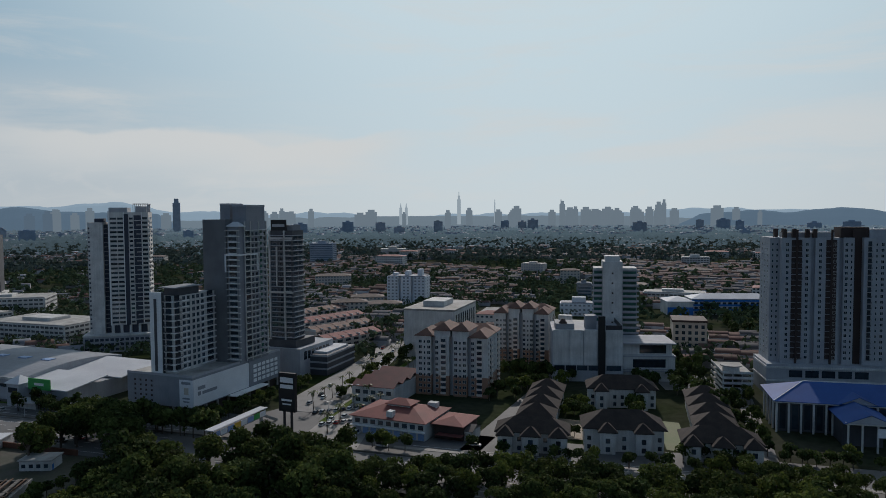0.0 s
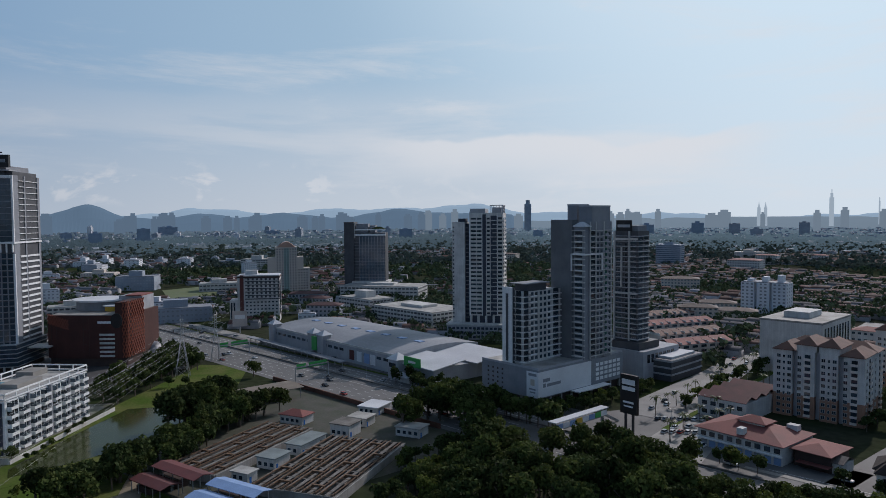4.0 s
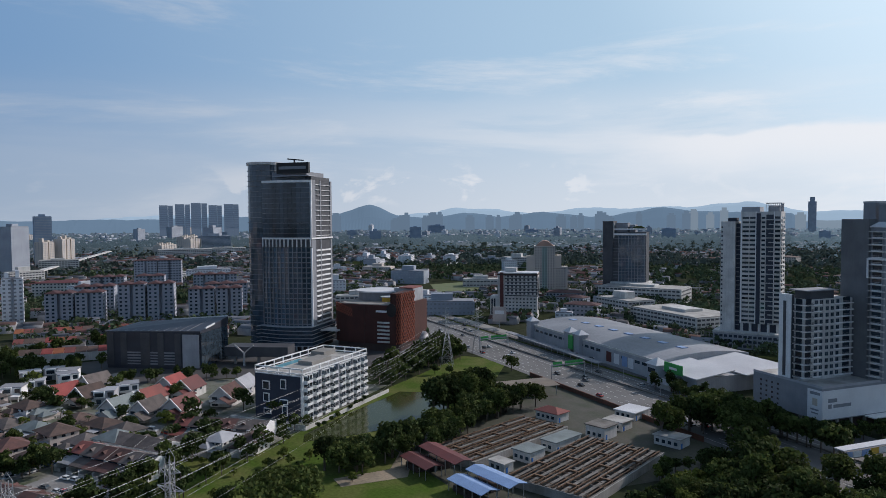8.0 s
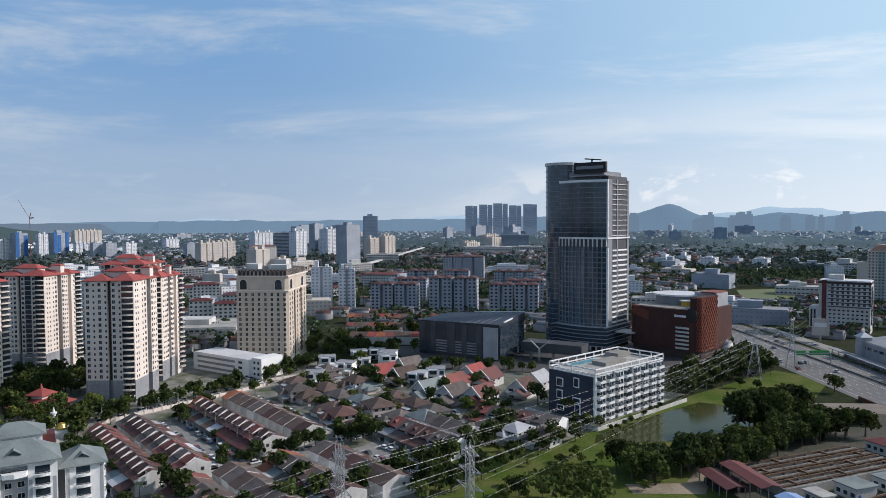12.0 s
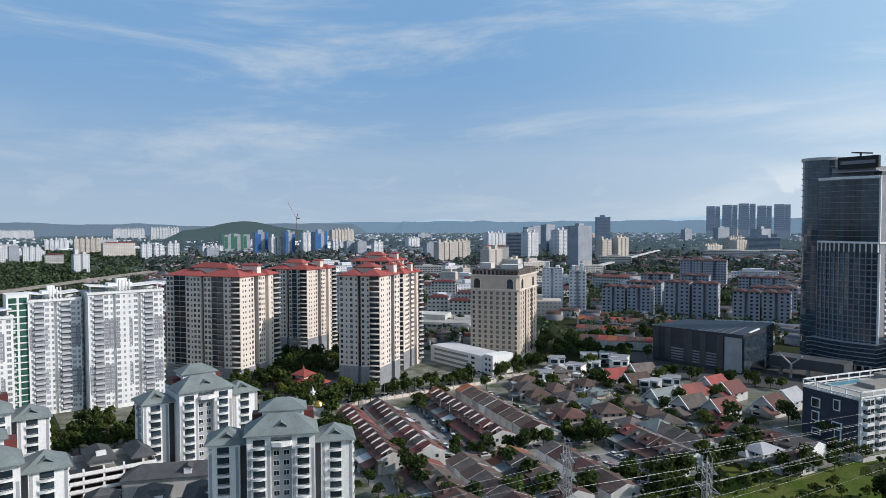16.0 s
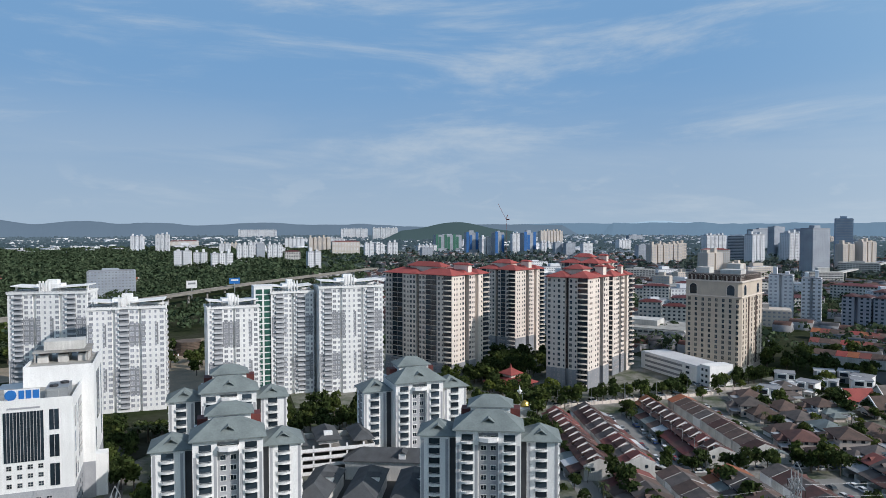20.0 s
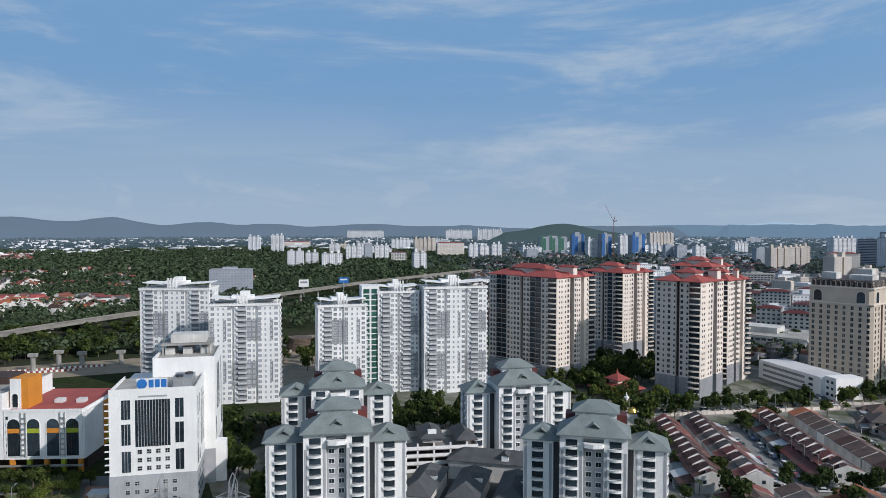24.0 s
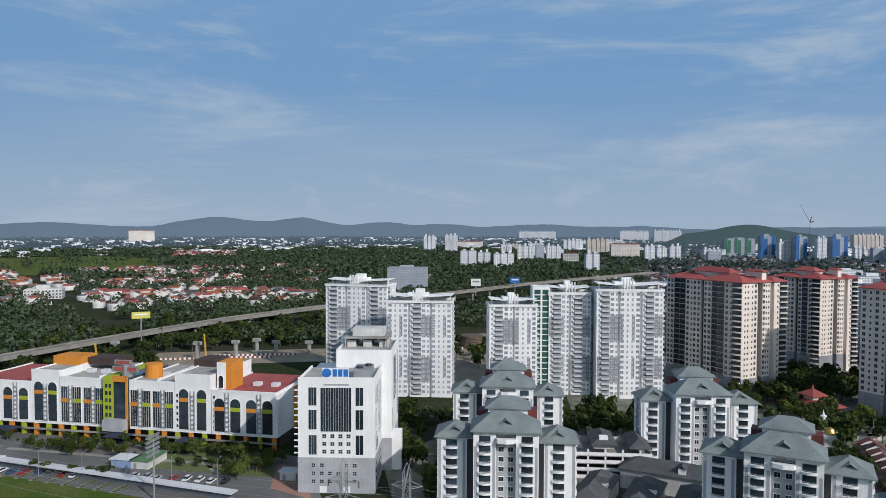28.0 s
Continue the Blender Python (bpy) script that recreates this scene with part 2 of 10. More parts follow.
def units(parent, name, me, p, q, spots, levels, joined=None):
    """Copies of one unit on the wall from p to q; joined: a Shape that takes the unit (then me is a Shape)."""
    for s in spots:
        x, y, a = along(p, q, s)
        for z in levels:
            if joined is not None:
                joined.add(me, x, y, z, a)
            else:
                part(name, me, None, parent, at=(x, y, z), a=a)


def levels(z0, fh, n):
    return [z0 + fh * i for i in range(n)]


def window_unit(w, h, frame=0.08, depth=0.1, hood=0.0, mull=1):
    """A window, its sill at z 0 and centred on x 0, outside towards -y. Materials: frame, glass."""
    s = Shape()
    s.face([(-w / 2, -0.03, 0), (w / 2, -0.03, 0), (w / 2, -0.03, h), (-w / 2, -0.03, h)], 1)
    s.box(-w / 2 - frame, -depth, -frame, w / 2 + frame, 0, 0)
    s.box(-w / 2 - frame, -depth - hood, h, w / 2 + frame, 0, h + frame)
    s.box(-w / 2 - frame, -depth, 0, -w / 2, 0, h)
    s.box(w / 2, -depth, 0, w / 2 + frame, 0, h)
    for i in range(mull):
        x = -w / 2 + w * (i + 1) / (mull + 1)
        s.box(x - 0.03, -depth * 0.7, 0, x + 0.03, 0, h)
    return s


def balcony_unit(w, h, d=1.2, rail=1.0, solid=True, slab=0.18):
    """A balcony: slab, parapet or rails, and the glazed door behind. Materials: slab and parapet, glass, rail."""
    s = Shape()
    s.face([(-w / 2 + 0.15, -0.04, 0), (w / 2 - 0.15, -0.04, 0), (w / 2 - 0.15, -0.04, h - 0.5), (-w / 2 + 0.15, -0.04, h - 0.5)], 1)
    s.box(-w / 2, -d, -slab, w / 2, 0, 0)
    t = 0.12
    if solid:
        s.box(-w / 2, -d, 0, w / 2, -d + t, rail)
        s.box(-w / 2, -d + t, 0, -w / 2 + t, 0, rail)
        s.box(w / 2 - t, -d + t, 0, w / 2, 0, rail)
    else:
        for z in (rail, rail * 0.55, rail * 0.15):
            s.box(-w / 2, -d, z - 0.05, w / 2, -d + 0.06, z, 2)
            s.box(-w / 2, -d + 0.06, z - 0.05, -w / 2 + 0.06, 0, z, 2)
            s.box(w / 2 - 0.06, -d + 0.06, z - 0.05, w / 2, 0, z, 2)
        k = max(2, int(w / 0.9))
        for i in range(k + 1):
            x = -w / 2 + 0.03 + (w - 0.06) * i / k
            s.box(x - 0.03, -d, 0, x + 0.03, -d + 0.06, rail, 2)
    return s

# ---- the materials of the place ----
WHITE = mat("white_paint", (0.82, 0.82, 0.81), (0.74, 0.74, 0.73), streak=0.14)
WHITE2 = mat("aged_white_paint", (0.64, 0.63, 0.60), (0.46, 0.45, 0.43), streak=0.3)
CREAM = mat("cream_paint", (0.55, 0.475, 0.43), (0.47, 0.41, 0.37), streak=0.15)
PALE = mat("pale_pink_render", (0.74, 0.66, 0.59), (0.65, 0.58, 0.52), streak=0.15)
BEIGE = mat("beige_cladding", (0.57, 0.49, 0.40), (0.48, 0.41, 0.34), streak=0.12)
PEACH = mat("peach_render", (0.34, 0.19, 0.125), (0.26, 0.15, 0.105), streak=0.2)
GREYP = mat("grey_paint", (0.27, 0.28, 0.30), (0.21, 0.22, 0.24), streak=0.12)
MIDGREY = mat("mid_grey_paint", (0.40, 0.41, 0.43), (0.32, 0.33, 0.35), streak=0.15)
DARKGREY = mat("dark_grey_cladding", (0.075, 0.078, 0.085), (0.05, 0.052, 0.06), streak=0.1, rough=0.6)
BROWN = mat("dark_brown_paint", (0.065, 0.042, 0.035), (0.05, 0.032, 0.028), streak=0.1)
CONC = mat("weathered_concrete", (0.36, 0.35, 0.33), (0.20, 0.19, 0.17), scale=0.12, streak=0.3)
CONCD = mat("stained_concrete", (0.20, 0.185, 0.165), (0.09, 0.082, 0.07), scale=0.2, streak=0.35)
FLATROOF = mat("flat_roof_screed", (0.42, 0.41, 0.38), (0.26, 0.25, 0.23), scale=0.18)
METALROOF = mat("pale_metal_roof", (0.62, 0.63, 0.64), (0.50, 0.51, 0.53), scale=0.05, rough=0.7, bump=0.05, spec=0.2)
GREYROOF = mat("grey_green_tile", (0.20, 0.235, 0.23), (0.14, 0.165, 0.165), scale=0.2, fine=2.0, bump=0.4, rough=0.7)
REDTILE = mat("red_clay_tile", (0.35, 0.080, 0.070), (0.27, 0.064, 0.056), scale=0.25, fine=2.5, bump=0.4, rnd=0.12)
BROWNTILE = mat("weathered_brown_tile", (0.128, 0.084, 0.068), (0.078, 0.056, 0.048), scale=0.3, fine=2.0, bump=0.5, rnd=0.3)
VILLATILE = mat("dark_brown_villa_tile", (0.052, 0.041, 0.036), (0.034, 0.028, 0.026), scale=0.3, fine=2.0, bump=0.4, spec=0.12)
DARKTILE = mat("sooty_dark_tile", (0.132, 0.110, 0.100), (0.078, 0.067, 0.062), scale=0.3, fine=2.0, bump=0.5, rnd=0.3)
ORANGETILE = mat("orange_tile", (0.34, 0.12, 0.055), (0.25, 0.085, 0.045), scale=0.3, fine=2.0, bump=0.4, rnd=0.2)
MAROON = mat("maroon_sheet_roof", (0.135, 0.034, 0.030), (0.10, 0.029, 0.026), scale=0.2, bump=0.2, rough=0.6, rnd=0.2)
BLUEROOF = mat("blue_sheet_roof", (0.035, 0.10, 0.30), (0.03, 0.08, 0.24), scale=0.1, rough=0.7, bump=0.1, spec=0.2)
PALEBLUE = mat("pale_blue_sheet_roof", (0.24, 0.36, 0.58), (0.20, 0.30, 0.50), scale=0.2, rough=0.45, bump=0.1)
FADEDRED = mat("faded_red_roof", (0.25, 0.078, 0.064), (0.18, 0.064, 0.055), scale=0.12, bump=0.2)
ASPHALT = mat("asphalt", (0.05, 0.05, 0.052), (0.075, 0.073, 0.07), scale=0.06, fine=4.0)
CONCROAD = mat("pale_worn_asphalt", (0.15, 0.147, 0.142), (0.11, 0.107, 0.103), scale=0.05, fine=4.0)
STREET = mat("pale_concrete_street", (0.24, 0.235, 0.225), (0.17, 0.166, 0.158), scale=0.08, fine=3.0)
PAVING = mat("paving", (0.30, 0.285, 0.26), (0.22, 0.21, 0.19), scale=0.1)
REDPAVE = mat("red_paving", (0.36, 0.19, 0.14), (0.28, 0.16, 0.12), scale=0.1)
LINE = mat("road_paint", (0.72, 0.72, 0.70), (0.5, 0.5, 0.48), scale=0.5)
SOIL = mat("ground_scrub", (0.026, 0.040, 0.014), (0.055, 0.054, 0.042), scale=0.012, fine=0.25, grain=0.5, rough=1.0, spec=0.0)
GRASS = mat("grass", (0.060, 0.100, 0.016), (0.115, 0.122, 0.040), scale=0.07, fine=0.9, bump=0.5, grain=0.5, rough=1.0, spec=0.05)
LAWN = mat("lawn", (0.10, 0.135, 0.045), (0.13, 0.14, 0.06), scale=0.1, fine=1.5, bump=0.4)
BARE = mat("bare_earth", (0.30, 0.24, 0.17), (0.20, 0.17, 0.12), scale=0.1, fine=1.0, grain=0.4)
GLASS = glass("dark_window_glass")
BLUEGLASS = glass("blue_grey_glass", (0.05, 0.075, 0.10), rough=0.05)
GREENGLASS = glass("green_glass", (0.022, 0.062, 0.050), rough=0.12)
RAIL = mat("dark_metal_rail", (0.05, 0.05, 0.055), rough=0.5, metal=0.4, bump=0)
STEEL = mat("galvanised_steel", (0.45, 0.46, 0.47), (0.36, 0.37, 0.38), rough=0.5, metal=0.6, bump=0)
RUST = mat("rusty_pipework", (0.17, 0.095, 0.05), (0.10, 0.06, 0.04), scale=0.6)
BARK = mat("bark", (0.13, 0.10, 0.075), (0.08, 0.065, 0.05), scale=2.0, fine=8.0, bump=0.5)
LEAF = mat("leaves", (0.052, 0.076, 0.020), (0.082, 0.100, 0.032), scale=0.35, rough=0.8, bump=0, rnd=0.35, island=0.45, spec=0.06, through=0.3)
LEAFY = mat("yellowish_leaves", (0.11, 0.13, 0.03), (0.085, 0.11, 0.028), scale=0.35, rough=0.8, bump=0, rnd=0.3, island=0.4, spec=0.06, through=0.3)
LEAFD = mat("dark_leaves", (0.034, 0.052, 0.017), (0.050, 0.068, 0.024), scale=0.35, rough=0.8, bump=0, rnd=0.35, island=0.45, spec=0.06, through=0.3)
PALM = mat("palm_fronds", (0.06, 0.085, 0.025), (0.085, 0.10, 0.03), scale=0.5, rough=0.55, bump=0, rnd=0.3, through=0.3)
WATER = mat("pond_water", (0.036, 0.046, 0.014), (0.046, 0.054, 0.018), scale=0.05, fine=0.6, rough=0.10, bump=0.03, spec=0.07, grain=0.1)
ORANGE = mat("orange_paint", (0.62, 0.24, 0.03), (0.55, 0.21, 0.03), streak=0.1)
YELLOW = mat("yellow_paint", (0.70, 0.42, 0.06), (0.6, 0.36, 0.05), streak=0.1)
LIME = mat("lime_paint", (0.36, 0.42, 0.03), (0.32, 0.37, 0.03), streak=0.1)
GREENP = mat("green_paint", (0.06, 0.36, 0.09), (0.05, 0.30, 0.08), streak=0.1)
BLUEP = mat("blue_paint", (0.02, 0.16, 0.48), (0.02, 0.13, 0.40))
RUSTRED = mat("rust_red_mesh_cladding", (0.075, 0.026, 0.020), (0.055, 0.020, 0.016), scale=0.1, streak=0.15)
BRIGHTRED = mat("orange_red_lattice", (0.26, 0.072, 0.042), (0.21, 0.060, 0.036), scale=0.2)
BLACK = mat("black_board", (0.012, 0.012, 0.013), rough=0.5)
SIGNW = mat("sign_white", (0.75, 0.75, 0.75), (0.68, 0.68, 0.68), rough=0.5)

# ---- ground, roads, water ----
def sheet(name, pts, z, m, kind="structure", label="", category="", h=0.06):
    """A flat slab of ground with the given outline (anticlockwise)."""
    s = Shape().prism(pts, z - h, z)
    return solo(name, s, m, kind=kind, label=label, category=category)


def strip(x, y, a, l, w0, w1):
    """The corners of a strip that starts at x, y and runs l metres towards a, from w0 to w1 to its left."""
    c, s = math.cos(radians(a)), math.sin(radians(a))
    return [(x + u * c - v * s, y + u * s + v * c) for u, v in ((0, w0), (l, w0), (l, w1), (0, w1))]


g = Shape()
g.face([(6500 * math.cos(i * math.pi / 48), 6500 * math.sin(i * math.pi / 48), 0) for i in range(96)])
solo("ground", g, SOIL, kind="structure")

# the highway: two carriageways with a median, service roads and verges
HX, HY, HA = -560.0, 421.0, -17.0
sheet("highway", strip(HX, HY, HA, 900, -30, 34), 0.10, CONCROAD)
sheet("highway_verge", strip(HX, HY, HA, 430, 19, 23), 0.24, GRASS)
sheet("highway_median", strip(HX, HY, HA, 900, 1.0, 3.0), 0.30, CONC)
sheet("service_pavement", strip(HX + 90, HY - 27, HA, 330, 26, 36), 0.22, PAVING)
for off in (-26, -21.5, -17, -12.5, -8, -3.5, 7, 11, 15):
    s = Shape()
    for i in range(0, 900, 9 if off not in (-26, -3.5, 15, 7) else 3):
        s.box(i, off - 0.1, 0, i + (3.5 if off not in (-26, -3.5, 15, 7) else 3), off + 0.1, 0.02)
    solo("road_marking", s, LINE, HX, HY, 0.10, HA, kind="structure")
s = Shape().box(0, -0.25, 0, 900, 0.25, 0.9).box(0, 19.2, 0, 420, 19.6, 0.8)
solo("crash_barrier", s, CONCD, HX, HY + 2, 0.1, HA, kind="structure")
s = Shape().box(0, -0.3, 0, 130, 0.3, 2.2)
solo("retaining_wall", s, mat("red_brown_wall", (0.16, 0.07, 0.045), streak=0.3), -262, 298, 0, -17, kind="structure")

# the boulevard that leads away, with its wide pale pavement and palms
sheet("boulevard", strip(-48, 262, 75.5, 420, -10, 16), 0.12, STREET)
sheet("boulevard_carriageway", [(-70, 318), (-50, 312), (-30, 430), (-24, 520), (-36, 520), (-53, 424), (-73, 345)], 0.3, STREET)
sheet("boulevard_median", strip(-50, 300, 75.5, 330, 1.5, 4.5), 0.26, GRASS)
sheet("junction", [(-120, 262), (-20, 240), (-8, 262), (-30, 300), (-74, 325), (-100, 296)], 0.16, CONCROAD)
sheet("forecourt", [(-60, 268), (-34, 262), (-30, 300), (-34, 350), (-44, 352)], 0.20, PAVING)
sheet("front_road", strip(-60, 276, -16.5, 330, -9, 0), 0.18, CONCROAD)
sheet("front_pavement", strip(-20, 266, -16.5, 290, 0.5, 3), 0.22, PAVING)
sheet("lane", strip(9, 262, 67, 190, -4, 4), 0.10, CONCROAD)
sheet("lane", strip(112, 235, 72, 210, -3.5, 3.5), 0.10, CONCROAD)
sheet("yard", [(48, 276), (56, 274), (60, 300), (50, 304)], 0.12, BARE)
sheet("yard", [(112, 352), (140, 352), (150, 470), (118, 440)], 0.10, PAVING)
sheet("lawn", [(84, 262), (92, 259), (100, 296), (91, 300)], 0.14, LAWN)

# green land between the houses, the pond and the works
sheet("meadow", [(-205, 62), (-180, 96), (-150, 150), (-160, 176), (-205, 160), (-228, 212), (-258, 262), (-300, 320), (-330, 310), (-296, 226), (-262, 158), (-250, 130), (-262, 100), (-240, 70)], 0.05, GRASS)
sheet("pond_bank", [(-238, 136), (-233, 164), (-232, 222), (-270, 240), (-290, 226), (-276, 176), (-252, 134)], 0.10, GRASS)
sheet("pond", [(-246, 143), (-239, 164), (-237, 190), (-238, 217), (-272, 232), (-284, 222), (-268, 179), (-254, 148)], 0.16, WATER)
sheet("footpath", [(-196, 128), (-188, 150), (-206, 168), (-212, 166), (-198, 150), (-204, 130)], 0.12, BARE)
sheet("meadow", [(-612, 535), (-600, 600), (-700, 690), (-712, 610)], 0.2, LAWN)
sheet("works_yard", [(-222, 166), (-150, 150), (-118, 236), (-140, 272), (-236, 300), (-250, 262), (-226, 244)], 0.09, mat("stained_yard", (0.038, 0.045, 0.024), (0.068, 0.062, 0.050), scale=0.12, fine=1.0, grain=0.4))
sheet("hotel_forecourt", [(-400, 120), (-360, 200), (-330, 300), (-420, 330), (-470, 250), (-480, 110)], 0.08, ASPHALT)

GARDEN = mat("gardens_and_paved_yards", (0.055, 0.072, 0.030), (0.24, 0.23, 0.21), scale=0.11, fine=0.9, grain=0.5)

# the housing estates and their streets
sheet("estate_ground", [(-232, -20), (-205, 62), (-240, 72), (-262, 102), (-252, 132), (-300, 226), (-372, 170), (-420, 110), (-446, 60), (-392, 14), (-330, -64), (-262, -40)], 0.04, GARDEN)
for u, v, l, w in ((-312, 55.5, 74, 6.5), (-318, 98.5, 80, 11), (-330, 151, 90, 6), (-238, 62, 50, 8), (-232, 142.5, 46, 19), (-345, 169, 96, 5), (-345, 188, 96, 5), (-340, 206, 150, 7)):
    x, y = -math.sin(radians(22)) * v + math.cos(radians(22)) * u, math.cos(radians(22)) * v + math.sin(radians(22)) * u
    sheet("estate_street", strip(x, y, 22, l, 0, w), 0.10, STREET)
sheet("estate_street", strip(-247.5, -27.5, 112, 150, 0, 9), 0.12, STREET)
sheet("wall_road", strip(-318, -78, 124, 130, -1, 9), 0.12, PAVING)
sheet("wall_road", strip(-392, 16, 106, 120, -1, 8), 0.13, PAVING)

# the tall condominiums' grounds
sheet("condo_grounds", [(-322, -78), (-394, 20), (-470, 10), (-560, -150), (-400, -240), (-300, -170)], 0.05, GARDEN)
sheet("apartment_grounds", [(-150, -50), (-205, -10), (-232, -20), (-262, -42), (-318, -80), (-285, -190), (-190, -190), (-140, -130)], 0.06, GARDEN)
sheet("building_site", [(-300, -235), (-420, -190), (-560, -260), (-420, -380), (-330, -330)], 0.06, BARE)
sheet("site_track", [(-215, -425), (-300, -352), (-420, -280), (-446, -312), (-330, -388), (-245, -462)], 0.12, BARE)
sheet("access_road", strip(-160, -156, 218.7, 84, -5.5, 0), 0.14, CONCROAD)

# the office building's car park and garden
sheet("car_park", [(-60, -300), (-104, -215), (-146, -172), (-172, -212), (-118, -320), (-90, -380)], 0.08, CONCROAD)
sheet("apartment_courtyard", [(-178, -120), (-178, -62), (-222, -58), (-240, -92), (-226, -118)], 0.12, ASPHALT)
sheet("garden_lawn", [(-126, -246), (-150, -204), (-164, -222), (-141, -262)], 0.16, LAWN)
sheet("garden_lawn", [(-142, -264), (-132, -238), (-153, -212), (-167, -238)], 0.20, LAWN)
sheet("sports_court", strip(-137, -264, 121, 14, -1, 7), 0.21, mat("green_court", (0.05, 0.13, 0.07), (0.04, 0.10, 0.06), scale=0.3))
for i in range(9):
    sheet("garden_path", strip(-142 - 2.4 * math.sin(i * 0.55) , -254 + i * 3.6, 100 + 16 * math.cos(i * 0.55), 4.0, -0.7, 0.7), 0.20 + 0.004 * (i % 2), PAVING)
for i in range(8):
    sheet("planter_kerb", strip(-96 - i * 2.6, -282 + i * 6.4, 22, 9, 0, 1.6), 0.24, PAVING)
    sheet("planter_bed", strip(-96.3 - i * 2.6, -281.8 + i * 6.4, 22, 8.6, 0.3, 1.3), 0.27, GRASS)
sheet("kerb_walk", strip(-100, -310, 118.5, 106, 0, 2.4), 0.22, PAVING)
sheet("drop_off", [(-143, -196), (-146, -178), (-164, -204), (-160, -214)], 0.18, REDPAVE)
sheet("playing_field", [(-56, -232), (-96, -190), (-118, -204), (-90, -276), (-60, -300)], 0.10, GRASS)

# ---- units that repeat on facades ----
UNITS = {
    "win": ("window", window_unit(1.5, 1.4), [WHITE2, GLASS]),
    "wins": ("window", window_unit(0.8, 1.2, mull=0), [WHITE2, GLASS]),
    "wint": ("window", window_unit(1.3, 1.9), [BEIGE, GLASS]),
    "wink": ("window", window_unit(1.7, 1.6), [GREYP, GLASS]),
    "winr": ("ribbon_window", window_unit(4.4, 1.3, mull=4), [GREYP, GLASS]),
    "balw": ("balcony", balcony_unit(3.2, 3.0, 1.1), [WHITE, GLASS, RAIL]),
    "bald": ("balcony", balcony_unit(3.6, 3.0, 1.3, 0.9, solid=False), [MIDGREY, GLASS, RAIL]),
    "balg": ("balcony", balcony_unit(3.0, 2.9, 1.2, 1.0), [MIDGREY, GREENGLASS, RAIL]),
    "balp": ("balcony", balcony_unit(2.6, 2.8, 1.0, 0.9), [PALE, GLASS, RAIL]),
    "balwr": ("balcony", balcony_unit(4.4, 3.0, 1.0, 0.9, solid=False), [WHITE, GLASS, STEEL]),
}
MESHES = {}
GATHER = []


def cols(th, p, q, spec, zs, join=None):
    """Columns of units on the wall p to q: spec holds (metres from p, unit). join: dict of Shapes to gather into."""
    join = GATHER[0] if GATHER and join is None else join
    for s, key in spec:
        name, shape, mats = UNITS[key]
        if join is not None:
            units(th, name, shape, p, q, [s], zs, join.setdefault(key, Shape()))
        else:
            if key not in MESHES:
                MESHES[key] = shape.mesh(name, mats)
            units(th, name, MESHES[key], p, q, [s], zs)


def put_joined(th, join):
    for key, sh in join.items():
        part(UNITS[key][0], sh, UNITS[key][2], th, kind="stuff")


def gathered(make, *args, **kw):
    """Make a far thing with its repeated units joined, kind by kind."""
    GATHER.append({})
    th = make(*args, **kw)
    put_joined(th, GATHER.pop())
    return th


def bowed_balcony(w, d, rail=0.95):
    """A balcony with a rounded front. Materials: slab, glass, rail."""
    s = Shape()
    s.face([(-w / 2 + 0.2, -0.05, 0), (w / 2 - 0.2, -0.05, 0), (w / 2 - 0.2, -0.05, 2.4), (-w / 2 + 0.2, -0.05, 2.4)], 1)
    arc = [(-w / 2 + w * i / 6, -d * (0.45 + 0.55 * math.sin(math.pi * i / 6))) for i in range(7)]
    s.prism([(-w / 2, 0)] + arc + [(w / 2, 0)], -0.2, 0.35)
    for (x0, y0), (x1, y1) in zip(arc, arc[1:]):
        s.bar((x0, y0, rail), (x1, y1, rail), 0.05, 2)
        s.bar((x0, y0, 0.3), (x0, y0, rail), 0.03, 2)
    return s


PALEGLASS = glass("curtained_window_glass", (0.20, 0.21, 0.235), rough=0.3, rnd=0.3)
UNITS["bow"] = ("balcony", bowed_balcony(5.8, 2.3), [PALE, GLASS, BROWN])
UNITS["balb"] = ("balcony", balcony_unit(3.9, 2.9, 1.2, solid=False), [PALE, GLASS, BROWN])
UNITS["wrd"] = ("window", window_unit(1.4, 1.6, 0.07), [CREAM, GLASS])
UNITS["wrs"] = ("window", window_unit(0.8, 1.1, 0.06, mull=0), [CREAM, GLASS])
UNITS["bowg"] = ("balcony", bowed_balcony(3.7, 1.3), [WHITE, GLASS, STEEL])
UNITS["wind"] = ("window", window_unit(1.5, 1.5, 0.1, 0.12, 0.3), [WHITE, GLASS])
UNITS["winc"] = ("window", window_unit(1.7, 1.5), [WHITE, PALEGLASS])
UNITS["wincs"] = ("window", window_unit(0.9, 1.3, mull=0), [WHITE, PALEGLASS])
UNITS["balwt"] = ("balcony", balcony_unit(4.0, 2.8, 1.1, 0.8), [mat("light_grey_paint", (0.52, 0.53, 0.55), (0.46, 0.47, 0.49)), GREYP, RAIL])
UNITS["boww"] = ("balcony", bowed_balcony(4.6, 1.6), [WHITE, GLASS, STEEL])


# ---- red-roofed condominium towers ----
def wcols(th, wj, p, q, spec, zs):
    """Columns whose many small windows are joined, with each balcony left by itself."""
    cols(th, p, q, [c for c in spec if c[1][0] == "w"], zs, wj)
    cols(th, p, q, [c for c in spec if c[1][0] != "w"], zs)


